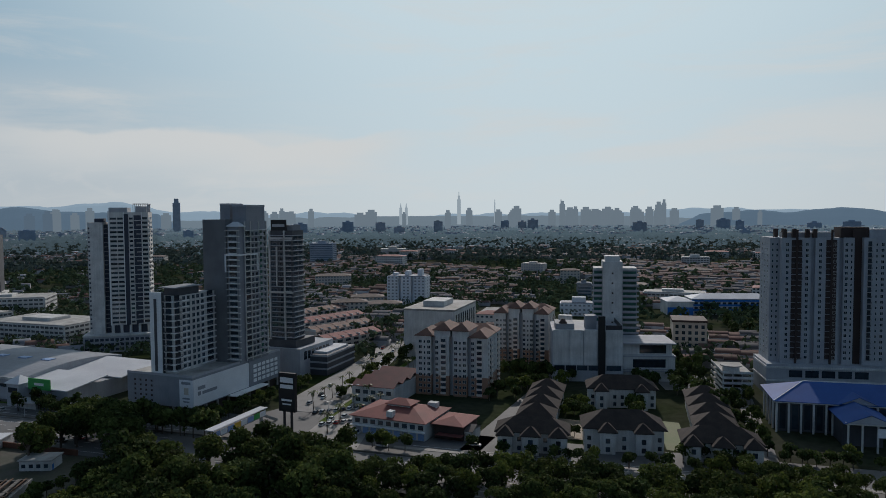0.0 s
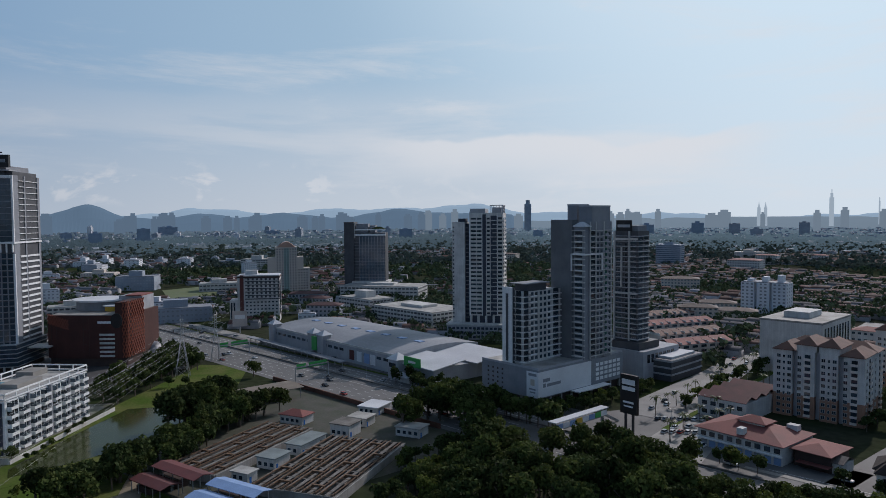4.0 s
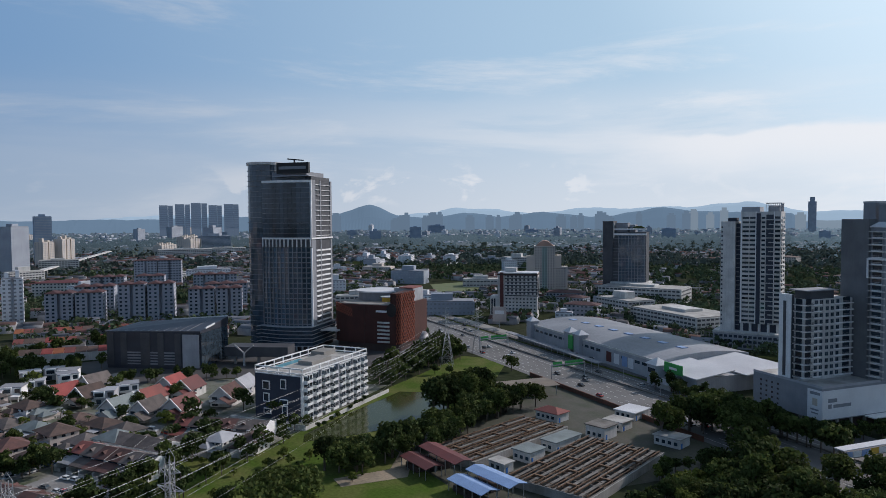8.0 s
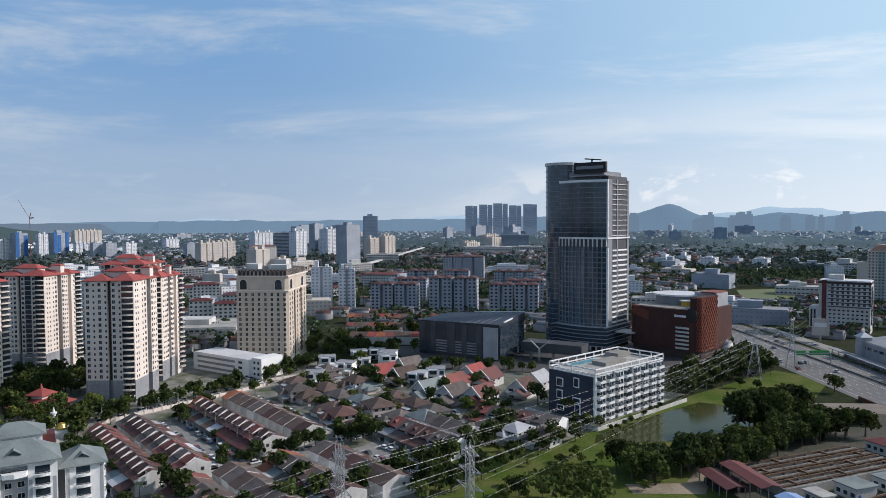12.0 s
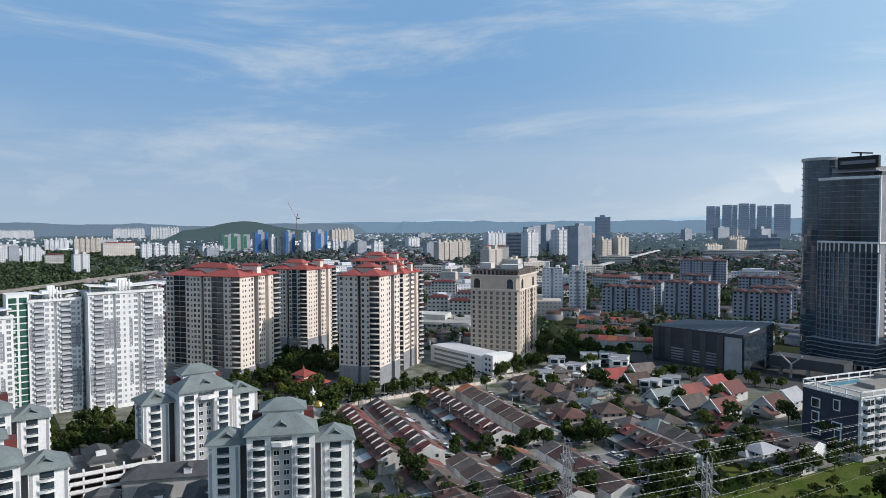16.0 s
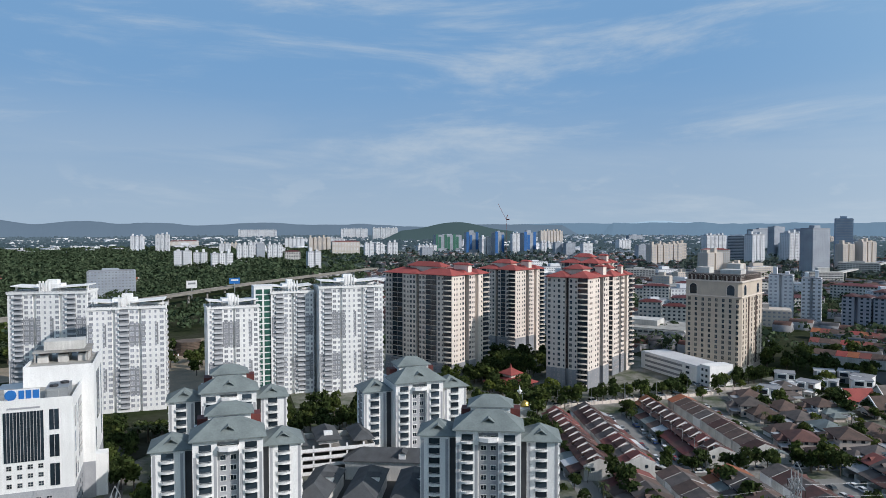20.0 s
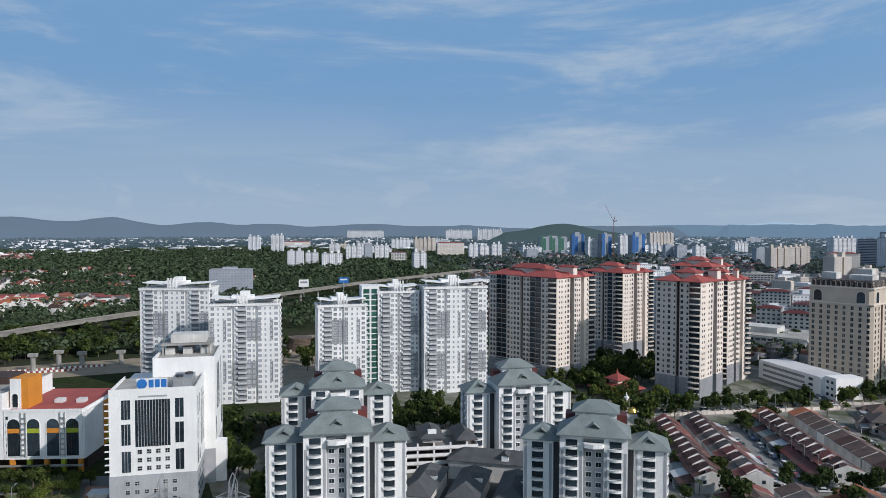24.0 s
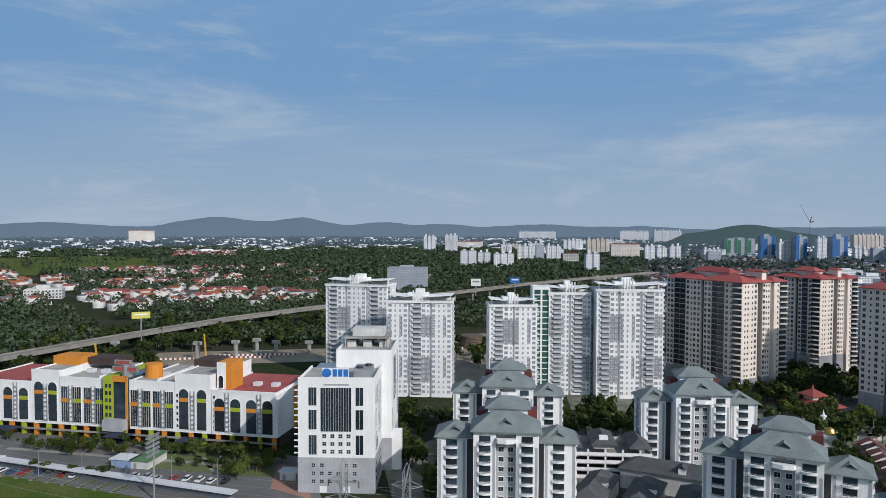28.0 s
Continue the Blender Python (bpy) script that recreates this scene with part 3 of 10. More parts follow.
def red_tower(x, y, a, w, d, h, floors, wing=0.0, label="", rear=False):
    """Beige tower on a grey base with notched faces and stepped red hipped roofs; wing: a second lit slab beyond a notch."""
    wj = {}
    th = thing("condominium_tower", x, y, 0, a, label or "beige high-rise condominium tower with red hipped roofs", "apartment tower", "red-roofed towers")
    fh = h / (floors + 1)
    m = w / 2
    body = [(0, 0), (m - 1, 0), (m - 1, 1.6), (m + 1, 1.6), (m + 1, 0), (w, 0), (w, d * 0.55), (w - 2.5, d * 0.55), (w - 2.5, d * 0.72), (w, d * 0.72), (w, d), (0, d), (0, d * 0.6), (2, d * 0.6), (2, d * 0.4), (0, d * 0.4)]
    part("wall", Shape().prism(body, 11, h), PALE, th)
    part("plinth", Shape().prism([(px * 1.006 - 0.05, py * 1.006 - 0.05) for px, py in body], 0, 11), GREYP, th, "grey-painted lower storeys")
    # Notch backs lined in dark brown, their shade put into the colour.
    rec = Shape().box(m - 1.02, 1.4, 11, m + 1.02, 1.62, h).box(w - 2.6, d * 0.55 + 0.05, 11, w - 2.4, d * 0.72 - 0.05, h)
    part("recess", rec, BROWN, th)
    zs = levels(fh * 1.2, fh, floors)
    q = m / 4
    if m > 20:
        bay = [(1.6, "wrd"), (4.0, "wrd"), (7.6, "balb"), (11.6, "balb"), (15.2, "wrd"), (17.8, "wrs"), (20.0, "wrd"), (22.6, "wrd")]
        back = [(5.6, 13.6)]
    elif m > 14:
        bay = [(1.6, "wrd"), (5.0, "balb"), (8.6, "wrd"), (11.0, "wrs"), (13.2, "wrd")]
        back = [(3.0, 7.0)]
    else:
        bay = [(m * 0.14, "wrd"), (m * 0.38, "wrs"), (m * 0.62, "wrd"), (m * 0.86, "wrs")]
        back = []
    # Flat grey sheets on the wall stand for shade behind the balconies.
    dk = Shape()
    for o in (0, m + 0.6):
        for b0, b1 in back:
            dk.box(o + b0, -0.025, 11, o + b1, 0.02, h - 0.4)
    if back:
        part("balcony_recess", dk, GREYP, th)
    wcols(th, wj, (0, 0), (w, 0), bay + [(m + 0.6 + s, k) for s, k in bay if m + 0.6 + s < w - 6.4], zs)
    # Flat brown sheet paints the deep shade behind the corner balconies.
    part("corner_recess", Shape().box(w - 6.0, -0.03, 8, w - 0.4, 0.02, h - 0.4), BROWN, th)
    wcols(th, wj, (0, 0), (w, 0), [(w - 3.1, "bow")], zs)
    wcols(th, wj, (w, 0), (w, d), [(2.4, "wrs"), (4.6, "wrs"), (d * 0.36, "wrs"), (d * 0.47, "wrd"), (d * 0.77, "wrd"), (d * 0.86, "wrs"), (d * 0.94, "wrs")], zs)
    if rear:
        wcols(th, wj, (0, d), (0, 0), [(d * 0.2, "wrd"), (d * 0.8, "wrd")], zs)
    r = Shape()
    r.hip(-1.0, -1.0, m + 0.6, d * 0.7, h + 0.4, 3.0).hip(m - 0.6, -1.2, w + 1.0, d * 0.6, h + 0.5, 3.2)
    r.hip(w * 0.45, d * 0.5, w + 1.0, d + 1.0, h + 0.3, 2.8).hip(-0.8, d * 0.5, w * 0.6, d + 0.8, h + 0.35, 2.6)
    part("roof", r, REDTILE, th)
    c = Shape().box(w * 0.28, d * 0.3, h, w * 0.72, d * 0.62, h + 4.2).box(w * 0.78, d * 0.74, h, w * 0.98, d * 0.9, h + 5.5)
    part("lift_house", c, PALE, th)
    part("upper_roof", Shape().hip(w * 0.24, d * 0.25, w * 0.76, d * 0.68, h + 4.6, 2.4).hip(w * 0.76, d * 0.71, w * 1.0, d * 0.93, h + 5.7, 1.0), REDTILE, th)
    if wing:
        x0, y0 = w * 0.35, d
        part("wing_wall", Shape().box(x0, y0 + 0.02, 11, w - 1.5, y0 + 2.0, h).box(x0, y0 + 2.0, 0, w + 0.8, y0 + 2.0 + wing, h), PALE, th)
        wcols(th, wj, (w + 0.8, y0 + 2), (w + 0.8, y0 + 2 + wing), [(wing * 0.3, "wrs"), (wing * 0.72, "bow")], zs)
        part("wing_roof", Shape().hip(x0 - 0.6, y0 + 1.2, w + 1.6, y0 + 2.8 + wing, h + 0.2, 2.4), REDTILE, th)
    put_joined(th, wj)
    return th


red_tower(-388.0, -159.0, 69, 50, 22, 60, 20, 10, "beige condominium tower with red hipped roofs beside the grey apartments")
gathered(red_tower, -480.0, -126.0, 66, 32, 22, 57, 19, 9, "beige condominium tower with red roofs standing behind the temple roof")
red_tower(-382.5, -62.0, 71, 24.5, 27, 60, 20, 0.0, "beige condominium tower with red roofs beside the walled road", rear=True)
red_tower(-424.0, -42.0, 71, 13.5, 17, 58, 19, 8, "slim beige condominium tower with bowed balconies and red roof")
gathered(red_tower, -520.0, -74.0, 70, 30, 20, 60, 20, 8, "beige condominium tower with red roofs at the back of the estate")


# ---- white condominium towers ----
def white_tower(x, y, a, w, d, h, floors, label, seed=0, fin=True):
    """White slab with grey panels round its balcony bays, a flat roof with slanted canopies and fins."""
    th = thing("condominium_tower", x, y, 0, a, label, "apartment tower", "white towers")
    fh = h / (floors + 0.6)
    n = max(2, round(w / 11))
    bw = w / n
    body = [(0, 0)]
    for i in range(1, n):
        body += [(i * bw - 0.8, 0), (i * bw - 0.8, 1.2), (i * bw + 0.8, 1.2), (i * bw + 0.8, 0)]
    body += [(w, 0), (w, d), (0, d)]
    part("wall", Shape().prism(body, 0, h), WHITE, th)
    zs = levels(fh * 0.8, fh, floors)
    rg = random.Random(seed)
    dark = Shape()
    spec = []
    pitch = GREYP
    for i in range(n):
        o = i * bw
        if (i + seed) % 2 or n == 2 and i == 0:
            spec += [(o + bw * 0.12, "wincs"), (o + bw * 0.40, "balwt"), (o + bw * 0.70, "winc"), (o + bw * 0.90, "wincs")]
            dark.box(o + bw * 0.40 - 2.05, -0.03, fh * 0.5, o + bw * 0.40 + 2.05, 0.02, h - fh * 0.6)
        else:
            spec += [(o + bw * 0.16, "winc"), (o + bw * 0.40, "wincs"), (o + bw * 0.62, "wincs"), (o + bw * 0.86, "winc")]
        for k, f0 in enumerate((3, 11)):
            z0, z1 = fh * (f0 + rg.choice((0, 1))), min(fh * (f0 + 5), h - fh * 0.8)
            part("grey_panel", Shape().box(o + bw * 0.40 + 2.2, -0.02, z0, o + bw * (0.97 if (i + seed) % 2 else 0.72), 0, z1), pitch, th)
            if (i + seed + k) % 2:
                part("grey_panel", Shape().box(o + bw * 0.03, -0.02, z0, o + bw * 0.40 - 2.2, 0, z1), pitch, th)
    # Flat dark sheets on the wall, painted shade for the balcony bays.
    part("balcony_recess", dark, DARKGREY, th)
    wj = {}
    wcols(th, wj, (0, 0), (w, 0), spec, zs)
    wcols(th, wj, (w, 0), (w, d), [(d * 0.22, "balwt"), (d * 0.55, "wincs"), (d * 0.8, "wincs")], zs)
    r = Shape().box(-0.4, -0.6, h, w + 0.4, 0.2, h + 1.3).box(-0.4, d - 0.2, h, w + 0.4, d + 0.4, h + 1.2).box(-0.4, 0.2, h, 0.2, d - 0.2, h + 1.2).box(w - 0.2, 0.2, h, w + 0.4, d - 0.2, h + 1.2)
    put_joined(th, wj)
    part("parapet", r, WHITE, th)
    part("roof_slab", Shape().box(0.2, 0.2, h, w - 0.2, d - 0.2, h + 0.15), FLATROOF, th)
    t = Shape().box(w * 0.3, d * 0.35, h + 0.15, w * 0.62, d * 0.8, h + 4.5).box(w * 0.42, d * 0.45, h + 4.5, w * 0.56, d * 0.7, h + 6.6)
    part("roof_house", t, WHITE, th)
    k = Shape()
    for x0, x1, up in ((w * 0.02, w * 0.4, -0.5), (w * 0.55, w * 1.0, 0.5)):
        z0, z1 = h + 3.6 - up, h + 3.6 + up
        k.face([(x0, d * 0.1, z0), (x1, d * 0.1, z1), (x1, d * 0.9, z1), (x0, d * 0.9, z0)])
        k.face([(x0, d * 0.9, z0 - 0.4), (x1, d * 0.9, z1 - 0.4), (x1, d * 0.1, z1 - 0.4), (x0, d * 0.1, z0 - 0.4)])
        k.face([(x0, d * 0.1, z0 - 0.4), (x1, d * 0.1, z1 - 0.4), (x1, d * 0.1, z1), (x0, d * 0.1, z0)])
        k.face([(x1, d * 0.9, z1 - 0.4), (x0, d * 0.9, z0 - 0.4), (x0, d * 0.9, z0), (x1, d * 0.9, z1)])
        k.face([(x0, d * 0.9, z0 - 0.4), (x0, d * 0.1, z0 - 0.4), (x0, d * 0.1, z0), (x0, d * 0.9, z0)])
        k.face([(x1, d * 0.1, z1 - 0.4), (x1, d * 0.9, z1 - 0.4), (x1, d * 0.9, z1), (x1, d * 0.1, z1)])
        k.box(x0 + 1, d * 0.3, h, x0 + 1.6, d * 0.4, z0 + 0.2).box(x1 - 1.6, d * 0.3, h, x1 - 1, d * 0.4, z1 - 0.2)
    part("canopy", k, WHITE, th)
    if fin:
        for i in range(4):
            part("fin", Shape().box(w * 0.40 + i * 1.5, -0.4, h + 1.0, w * 0.40 + i * 1.5 + 0.5, 1.0, h + 6.5), WHITE, th)
        s = Shape()
        for i in range(int(w / 1.6)):
            s.box(0.5 + i * 1.6, -1.2, h + 1.3, 0.7 + i * 1.6, 2.5, h + 1.5)
        part("pergola", s, GREYP, th, kind="stuff")
    return th


white_tower(-327.0, -171.0, 128, 34, 16, 55.5, 20, "white condominium tower with grey panels beside the red-roofed towers", 1)
white_tower(-318.0, -194.0, 129, 22, 16, 53, 20, "white condominium tower with grey panels and slanted roof canopies", 0)
white_tower(-294.0, -215.0, 132, 25, 15, 47, 18, "white condominium tower with grey panels and four roof fins", 1)
gathered(white_tower, -260.0, -256.0, 126, 34, 16, 49, 18, "white condominium tower with grey panels behind the office building", 0)
gathered(white_tower, -267.0, -312.0, 117, 37, 17, 54, 20, "white condominium tower with grey panels near the construction site", 1)
gl = thing("lift_lobby_block", -313.5, -201, 0, 129, "narrow white block with green glass louvres between the towers", "building")
part("wall", Shape().box(0, 0, 0, 9, 12, 57), WHITE, gl)
s = Shape()
for i in range(18):
    s.box(0.8, -0.15, 2 + i * 3, 4.0, 0.05, 4.4 + i * 3).box(5.0, -0.15, 2 + i * 3, 8.2, 0.05, 4.4 + i * 3)
part("louvre_glazing", s, GREENGLASS, gl)


# ---- grey-roofed apartment blocks ----
def gablet_roof(s, x0, y0, x1, y1, z, h):
    """A hipped roof with a small raised gable on its front slope."""
    s.hip(x0, y0, x1, y1, z, h)
    c = (x0 + x1) / 2
    s.gable(c - 1.6, y0 + (y1 - y0) * 0.16, c + 1.6, y0 + (y1 - y0) * 0.42, z + h * 0.42, 1.1, 0, "y", 0.2)


def grey_block(x, y, a, h=28.5, floors=9, label="", flip=False):
    th = thing("apartment_block", x, y, 0, a, label or "white and grey apartment block with grey hipped roofs", "apartment block", "grey-roofed blocks")
    fh = h / (floors + 0.5)
    zs = levels(fh * 0.75, fh, floors)
    part("main_wall", Shape().prism([(0, 0), (6.6, 0), (6.6, 2.2), (12.4, 2.2), (12.4, 0), (19, 0), (19, 17), (0, 17)], 0, h + 1.5), WHITE, th)
    part("grey_recess", Shape().box(6.62, 2.19, 0, 12.38, 2.22, h), MIDGREY, th, "grey painted recess between the bays")
    part("side_wing", Shape().prism([(-11, 5), (-2.2, 5), (-2.2, 6.6), (0, 6.6), (0, 16), (-11, 16)], 0, h - 2), WHITE, th)
    part("side_wing", Shape().prism([(19, 5.2), (20.8, 5.2), (20.8, 3.5), (30, 3.5), (30, 15), (19, 15)], 0, h - 2.5), WHITE, th)
    # Dark sheet at the back of each wing gap paints in its shade.
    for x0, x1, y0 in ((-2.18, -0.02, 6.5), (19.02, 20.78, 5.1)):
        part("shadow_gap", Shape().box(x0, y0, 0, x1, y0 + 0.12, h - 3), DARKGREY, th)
    for x0, x1, y0 in ((0.3, 1.1, 0), (5.6, 6.4, 0), (12.6, 13.4, 0), (17.9, 18.7, 0), (-10.7, -9.9, 5), (-3.4, -2.6, 5), (21.0, 21.8, 3.5), (29, 29.8, 3.5)):
        part("grey_stripe", Shape().box(x0, y0 - 0.05, 0, x1, y0 + 0.02, h - 3), MIDGREY, th, "grey painted vertical stripe")
    part("end_panel", Shape().box(29.96, 5.5, 0, 30.06, 9.5, h - 3), MIDGREY, th)
    part("end_panel", Shape().box(-11.06, 8, 0, -10.96, 12.5, h - 3), GREYP, th)
    cols(th, (0, 0), (19, 0), [(3.35, "bowg"), (15.65, "bowg")], zs)
    cols(th, (6.6, 2.2), (12.4, 2.2), [(1.5, "wind"), (4.3, "wind")], zs)
    cols(th, (-11, 5), (-2.2, 5), [(4.2, "bowg")], zs[:-1])
    cols(th, (20.8, 3.5), (30, 3.5), [(4.2, "bowg")], zs[:-1])
    cols(th, (30, 3.5), (30, 15), [(1.6, "wind"), (4, "wind"), (8.4, "balw")], zs[:-1])
    cols(th, (-11, 16), (-11, 5), [(3, "wind"), (8, "wind")], zs[:-1])
    cols(th, (19, 15), (19, 17), [(1, "wins")], zs)
    r = Shape()
    gablet_roof(r, -1, -1.4, 20, 12, h + 1.7, 4.6)
    part("main_roof", r, GREYROOF, th)
    r = Shape()
    gablet_roof(r, -12, 4, 0.2, 17, h - 1.8, 3.6)
    part("wing_roof", r, GREYROOF, th)
    r = Shape()
    gablet_roof(r, 18.8, 2.5, 31, 16, h - 2.3, 3.6)
    part("wing_roof", r, GREYROOF, th)
    part("upper_house", Shape().box(4, 9, h + 1.5, 16, 17, h + 6.0), WHITE, th)
    part("maroon_screen", Shape().box(1.0, 11.5, h + 1.5, 3.98, 16.5, h + 4.5), MAROON, th, "maroon sheet roof screen")
    part("maroon_screen", Shape().box(16.02, 11.5, h + 1.5, 19.0, 16.5, h + 4.8), MAROON, th, "maroon sheet roof screen")
    part("upper_roof", Shape().hip(3.0, 8.0, 17, 18, h + 6.2, 2.8), GREYROOF, th)
    part("eave_balcony", Shape().prism([(6.5, 0), (7, -1.6), (9.5, -2.2), (12, -1.6), (12.5, 0)], h - 1.6, h - 0.4), WHITE, th)
    return th


grey_block(-195, -58, 103, 28.0, 9, "white and grey apartment block with grey hipped roofs beside terraced houses")
grey_block(-162, -124, 125, 28.0, 9, "white and grey apartment block with hipped roofs near the office tower")
grey_block(-209, -156, 126, 28.0, 9, "white and grey apartment block with hipped roofs below the white towers")
grey_block(-244, -96, 128, 28.0, 9, "white and grey apartment block with hipped roofs beside the temple garden")


def parkade(x, y, a):
    th = thing("car_park_block", x, y, 0, a, "white four-level parking block with grey pitched roofs", "car park")
    for i in range(4):
        part("deck", Shape().box(0, 0, 2.7 * i + 0.2, 34, 16, 2.7 * i + 0.5), CONC, th)
        for x0 in range(0, 34, 6):
            part("parapet_panel", Shape().box(x0 + 0.1, -0.15, 2.7 * i + 0.5, min(x0 + 5.9, 33.9), 0, 2.7 * i + 1.7), WHITE, th)
            part("end_panel", Shape().box(33.95, x0 * 0.44, 2.7 * i + 0.5, 34.1, x0 * 0.44 + 2.5, 2.7 * i + 1.7), WHITE, th) if i < 4 else None
    for x0 in range(0, 35, 6):
        part("column", Shape().box(max(0, x0 - 0.3), 0.05, 0, x0 + 0.3, 0.6, 10.8), WHITE, th)
    part("back_wall", Shape().box(0, 15.7, 0, 34, 16, 10.8), WHITE2, th)
    for i, (u, v) in enumerate(((1, 9), (13, 9), (26, 8))):
        part("pitched_roof", Shape().hip(u, -0.5, u + v, 16.5, 11.6 + (i == 1), 2.6), mat("slate_roof", (0.085, 0.09, 0.095), (0.06, 0.062, 0.066), scale=0.3, bump=0.4) if i == 0 else bpy.data.materials["slate_roof"], th)
        part("roof_wall", Shape().box(u + 1, 1, 10.8, u + v - 1, 15, 11.7 + (i == 1)), WHITE2, th)
    part("dormer", Shape().box(16, 1.5, 12, 19, 3.5, 15), WHITE, th)
    return th


parkade(-214, -128, 125)
for x, y, a, w, d, hh in ((-190, -98, 193, 26, 9, 6), (-195, -84, 193, 25, 9, 6), (-199, -70, 193, 24, 9, 6), (-221, -106, 103, 40, 11, 7)):
    th = thing("clubhouse", x, y, 0, a, "low clubhouse wing with dark slate hipped roof", "building", "clubhouse wings")
    part("wall", Shape().box(0, 0, 0, w, d, hh), WHITE2, th)
    part("roof", Shape().hip(-0.8, -0.8, w + 0.8, d + 0.8, hh, 3.2), bpy.data.materials["slate_roof"], th)
    part("dormer", Shape().box(w / 2 - 1.2, 0.4, hh, w / 2 + 1.2, 2.8, hh + 2.6), WHITE, th)
    part("dormer_roof", Shape().gable(w / 2 - 1.2, 0.2, w / 2 + 1.2, 4.0, hh + 2.6, 0.9, 0, "y", 0.3), bpy.data.materials["slate_roof"], th)
sheet("swimming_pool", strip(-192, -112, 193, 13, 0, 5), 0.3, mat("pool_water", (0.10, 0.36, 0.42), rough=0.05, bump=0.02))

# ---- towers over the shopping podium ----
def kelab():
    th = thing("podium_mall", -145.5, 320.3, 0, -21, "grey shopping podium with a large white billboard facing the road", "shopping centre")
    part("wall", Shape().box(0, 0, 4.5, 37, 67, 18), GREYP, th)
    part("ground_floor", Shape().box(1.5, 1.5, 0, 35, 65.5, 4.5), BROWN, th)
    for i in range(9):
        part("column", Shape().box(35.6, 1 + i * 8, 0, 36.6, 2 + i * 8, 4.5), CONC, th)
    for i in range(5):
        part("column", Shape().box(1 + i * 8, 0.4, 0, 2 + i * 8, 1.4, 4.5), CONC, th)
    board = part("billboard", Shape().box(37, 0.3, 5, 37.3, 40, 17), SIGNW, th, "white billboard along the podium")
    part("billboard", Shape().box(30, -0.3, 5, 37.3, 0, 17), SIGNW, th, "white corner billboard")
    b = Shape()
    for y0, z0, w0, h0 in ((3, 12.0, 5, 1.6), (3, 9.5, 2, 1.8), (6, 9.6, 10, 1.4)):
        b.box(37.3, y0, z0, 37.34, y0 + w0, z0 + h0)
    for x0, z0, w0, h0 in ((31.2, 15.0, 5, 1.2), (31.6, 8.4, 4, 0.7), (32, 7.0, 3.4, 0.6)):
        b.box(x0, -0.34, z0, x0 + w0, -0.3, z0 + h0)
    part("lettering_bar", b, GREYP, board, kind="stuff")
    part("emblem", Shape().box(32.5, -0.34, 10.5, 35, -0.3, 13.5), BEIGE, board, "tan emblem on the billboard")
    part("screen_wall", Shape().box(36.9, 40.2, 4.6, 37.4, 66.8, 17.6), GREYP, th)
    for i in range(6):
        for k in range(4):
            part("screen_opening", Shape().box(37.4, 43.5 + i * 3.6, 6.5 + k * 2.4, 37.5, 46.1 + i * 3.6, 8.1 + k * 2.4), WHITE, th)
    part("canopy", Shape().box(37.3, 24, 4.2, 42, 50, 4.7), WHITE, th)
    for i in range(4):
        for k in range(5):
            part("vent_window", Shape().box(4 + i * 3.2, -0.05, 6 + k * 2.2, 5 + i * 3.2, 0.02, 6.9 + k * 2.2), BROWN, th)
    part("roof_deck", Shape().box(0.3, 0.3, 18, 36.7, 66.7, 18.2), FLATROOF, th)
    part("parapet", Shape().box(36.6, 0, 18, 37, 67, 19.0).box(0, 0, 18, 36.6, 0.4, 19.0), MIDGREY, th)

    # the 12-storey block
    e = thing("apartment_tower", -145.5, 320.3, 18.2, -21, "grey-white serviced apartment block rising from the shopping podium", "apartment tower", "podium towers")
    part("wall", Shape().box(13.5, 4, 0, 24, 32, 35), WHITE2, e)
    part("slab", Shape().box(12, 2.2, 0, 18.5, 4.0, 37), WHITE, e)
    part("stripe", Shape().box(14.4, 2.1, 1, 16, 2.25, 34).box(18.4, 2.6, 0, 18.62, 4.0, 37), DARKGREY, e)
    zs = levels(1.6, 2.85, 12)
    cols(e, (18.6, 4), (24, 4), [(2.6, "bald")], zs)
    cols(e, (24, 4), (24, 32), [(2.2, "bald"), (6.6, "wink"), (9.6, "wink"), (13.0, "wink"), (16.0, "wink"), (19.2, "wink"), (24.4, "balwr")], zs)
    fl = Shape()
    for z in zs:
        fl.box(24, 4, z - 0.5, 24.9, 13, z - 0.05).box(24, 21.5, z - 0.5, 24.9, 32, z - 0.05).box(18.7, 3.1, z - 0.5, 24.9, 4, z - 0.05)
    part("floor_edge", fl, WHITE, e, kind="stuff")
    part("roof_house", Shape().box(15, 8, 35, 23, 22, 38.5), DARKGREY, e)
    part("roof_frame", Shape().box(13.5, 6, 38.5, 24, 24, 38.9), GREYP, e)

    # the tall tower
    d = thing("apartment_tower", -143.2, 321.1, 18.2, -21, "tall grey serviced apartment tower with rounded corner balconies", "apartment tower", "podium towers")
    part("blank_slab", Shape().box(15.5, 31.0, 0, 29, 36, 69.5), mat("charcoal_paint", (0.17, 0.175, 0.18), (0.13, 0.134, 0.14), streak=0.15), d, "blank dark grey slab wall")
    part("wall", Shape().box(17, 36, 0, 36, 54, 68.5).box(29, 32.2, 0, 35.5, 36, 66), GREYP, d)
    zs = levels(1.6, 2.85, 22)
    cols(d, (29, 32.2), (35.5, 32.2), [(3.2, "boww")], zs)
    cols(d, (36, 36), (36, 54), [(2.4, "balwr"), (6.6, "wink"), (9.6, "wink"), (13.0, "balg"), (16.4, "wink")], zs)
    cols(d, (15.5, 36), (15.5, 31), [(2.5, "wins")], zs)
    fl = Shape()
    for z in levels(1.2, 2.85, 23):
        fl.box(36, 36, z, 36.9, 54, z + 0.4).box(28.4, 31.0, z, 36.2, 32.2, z + 0.5)
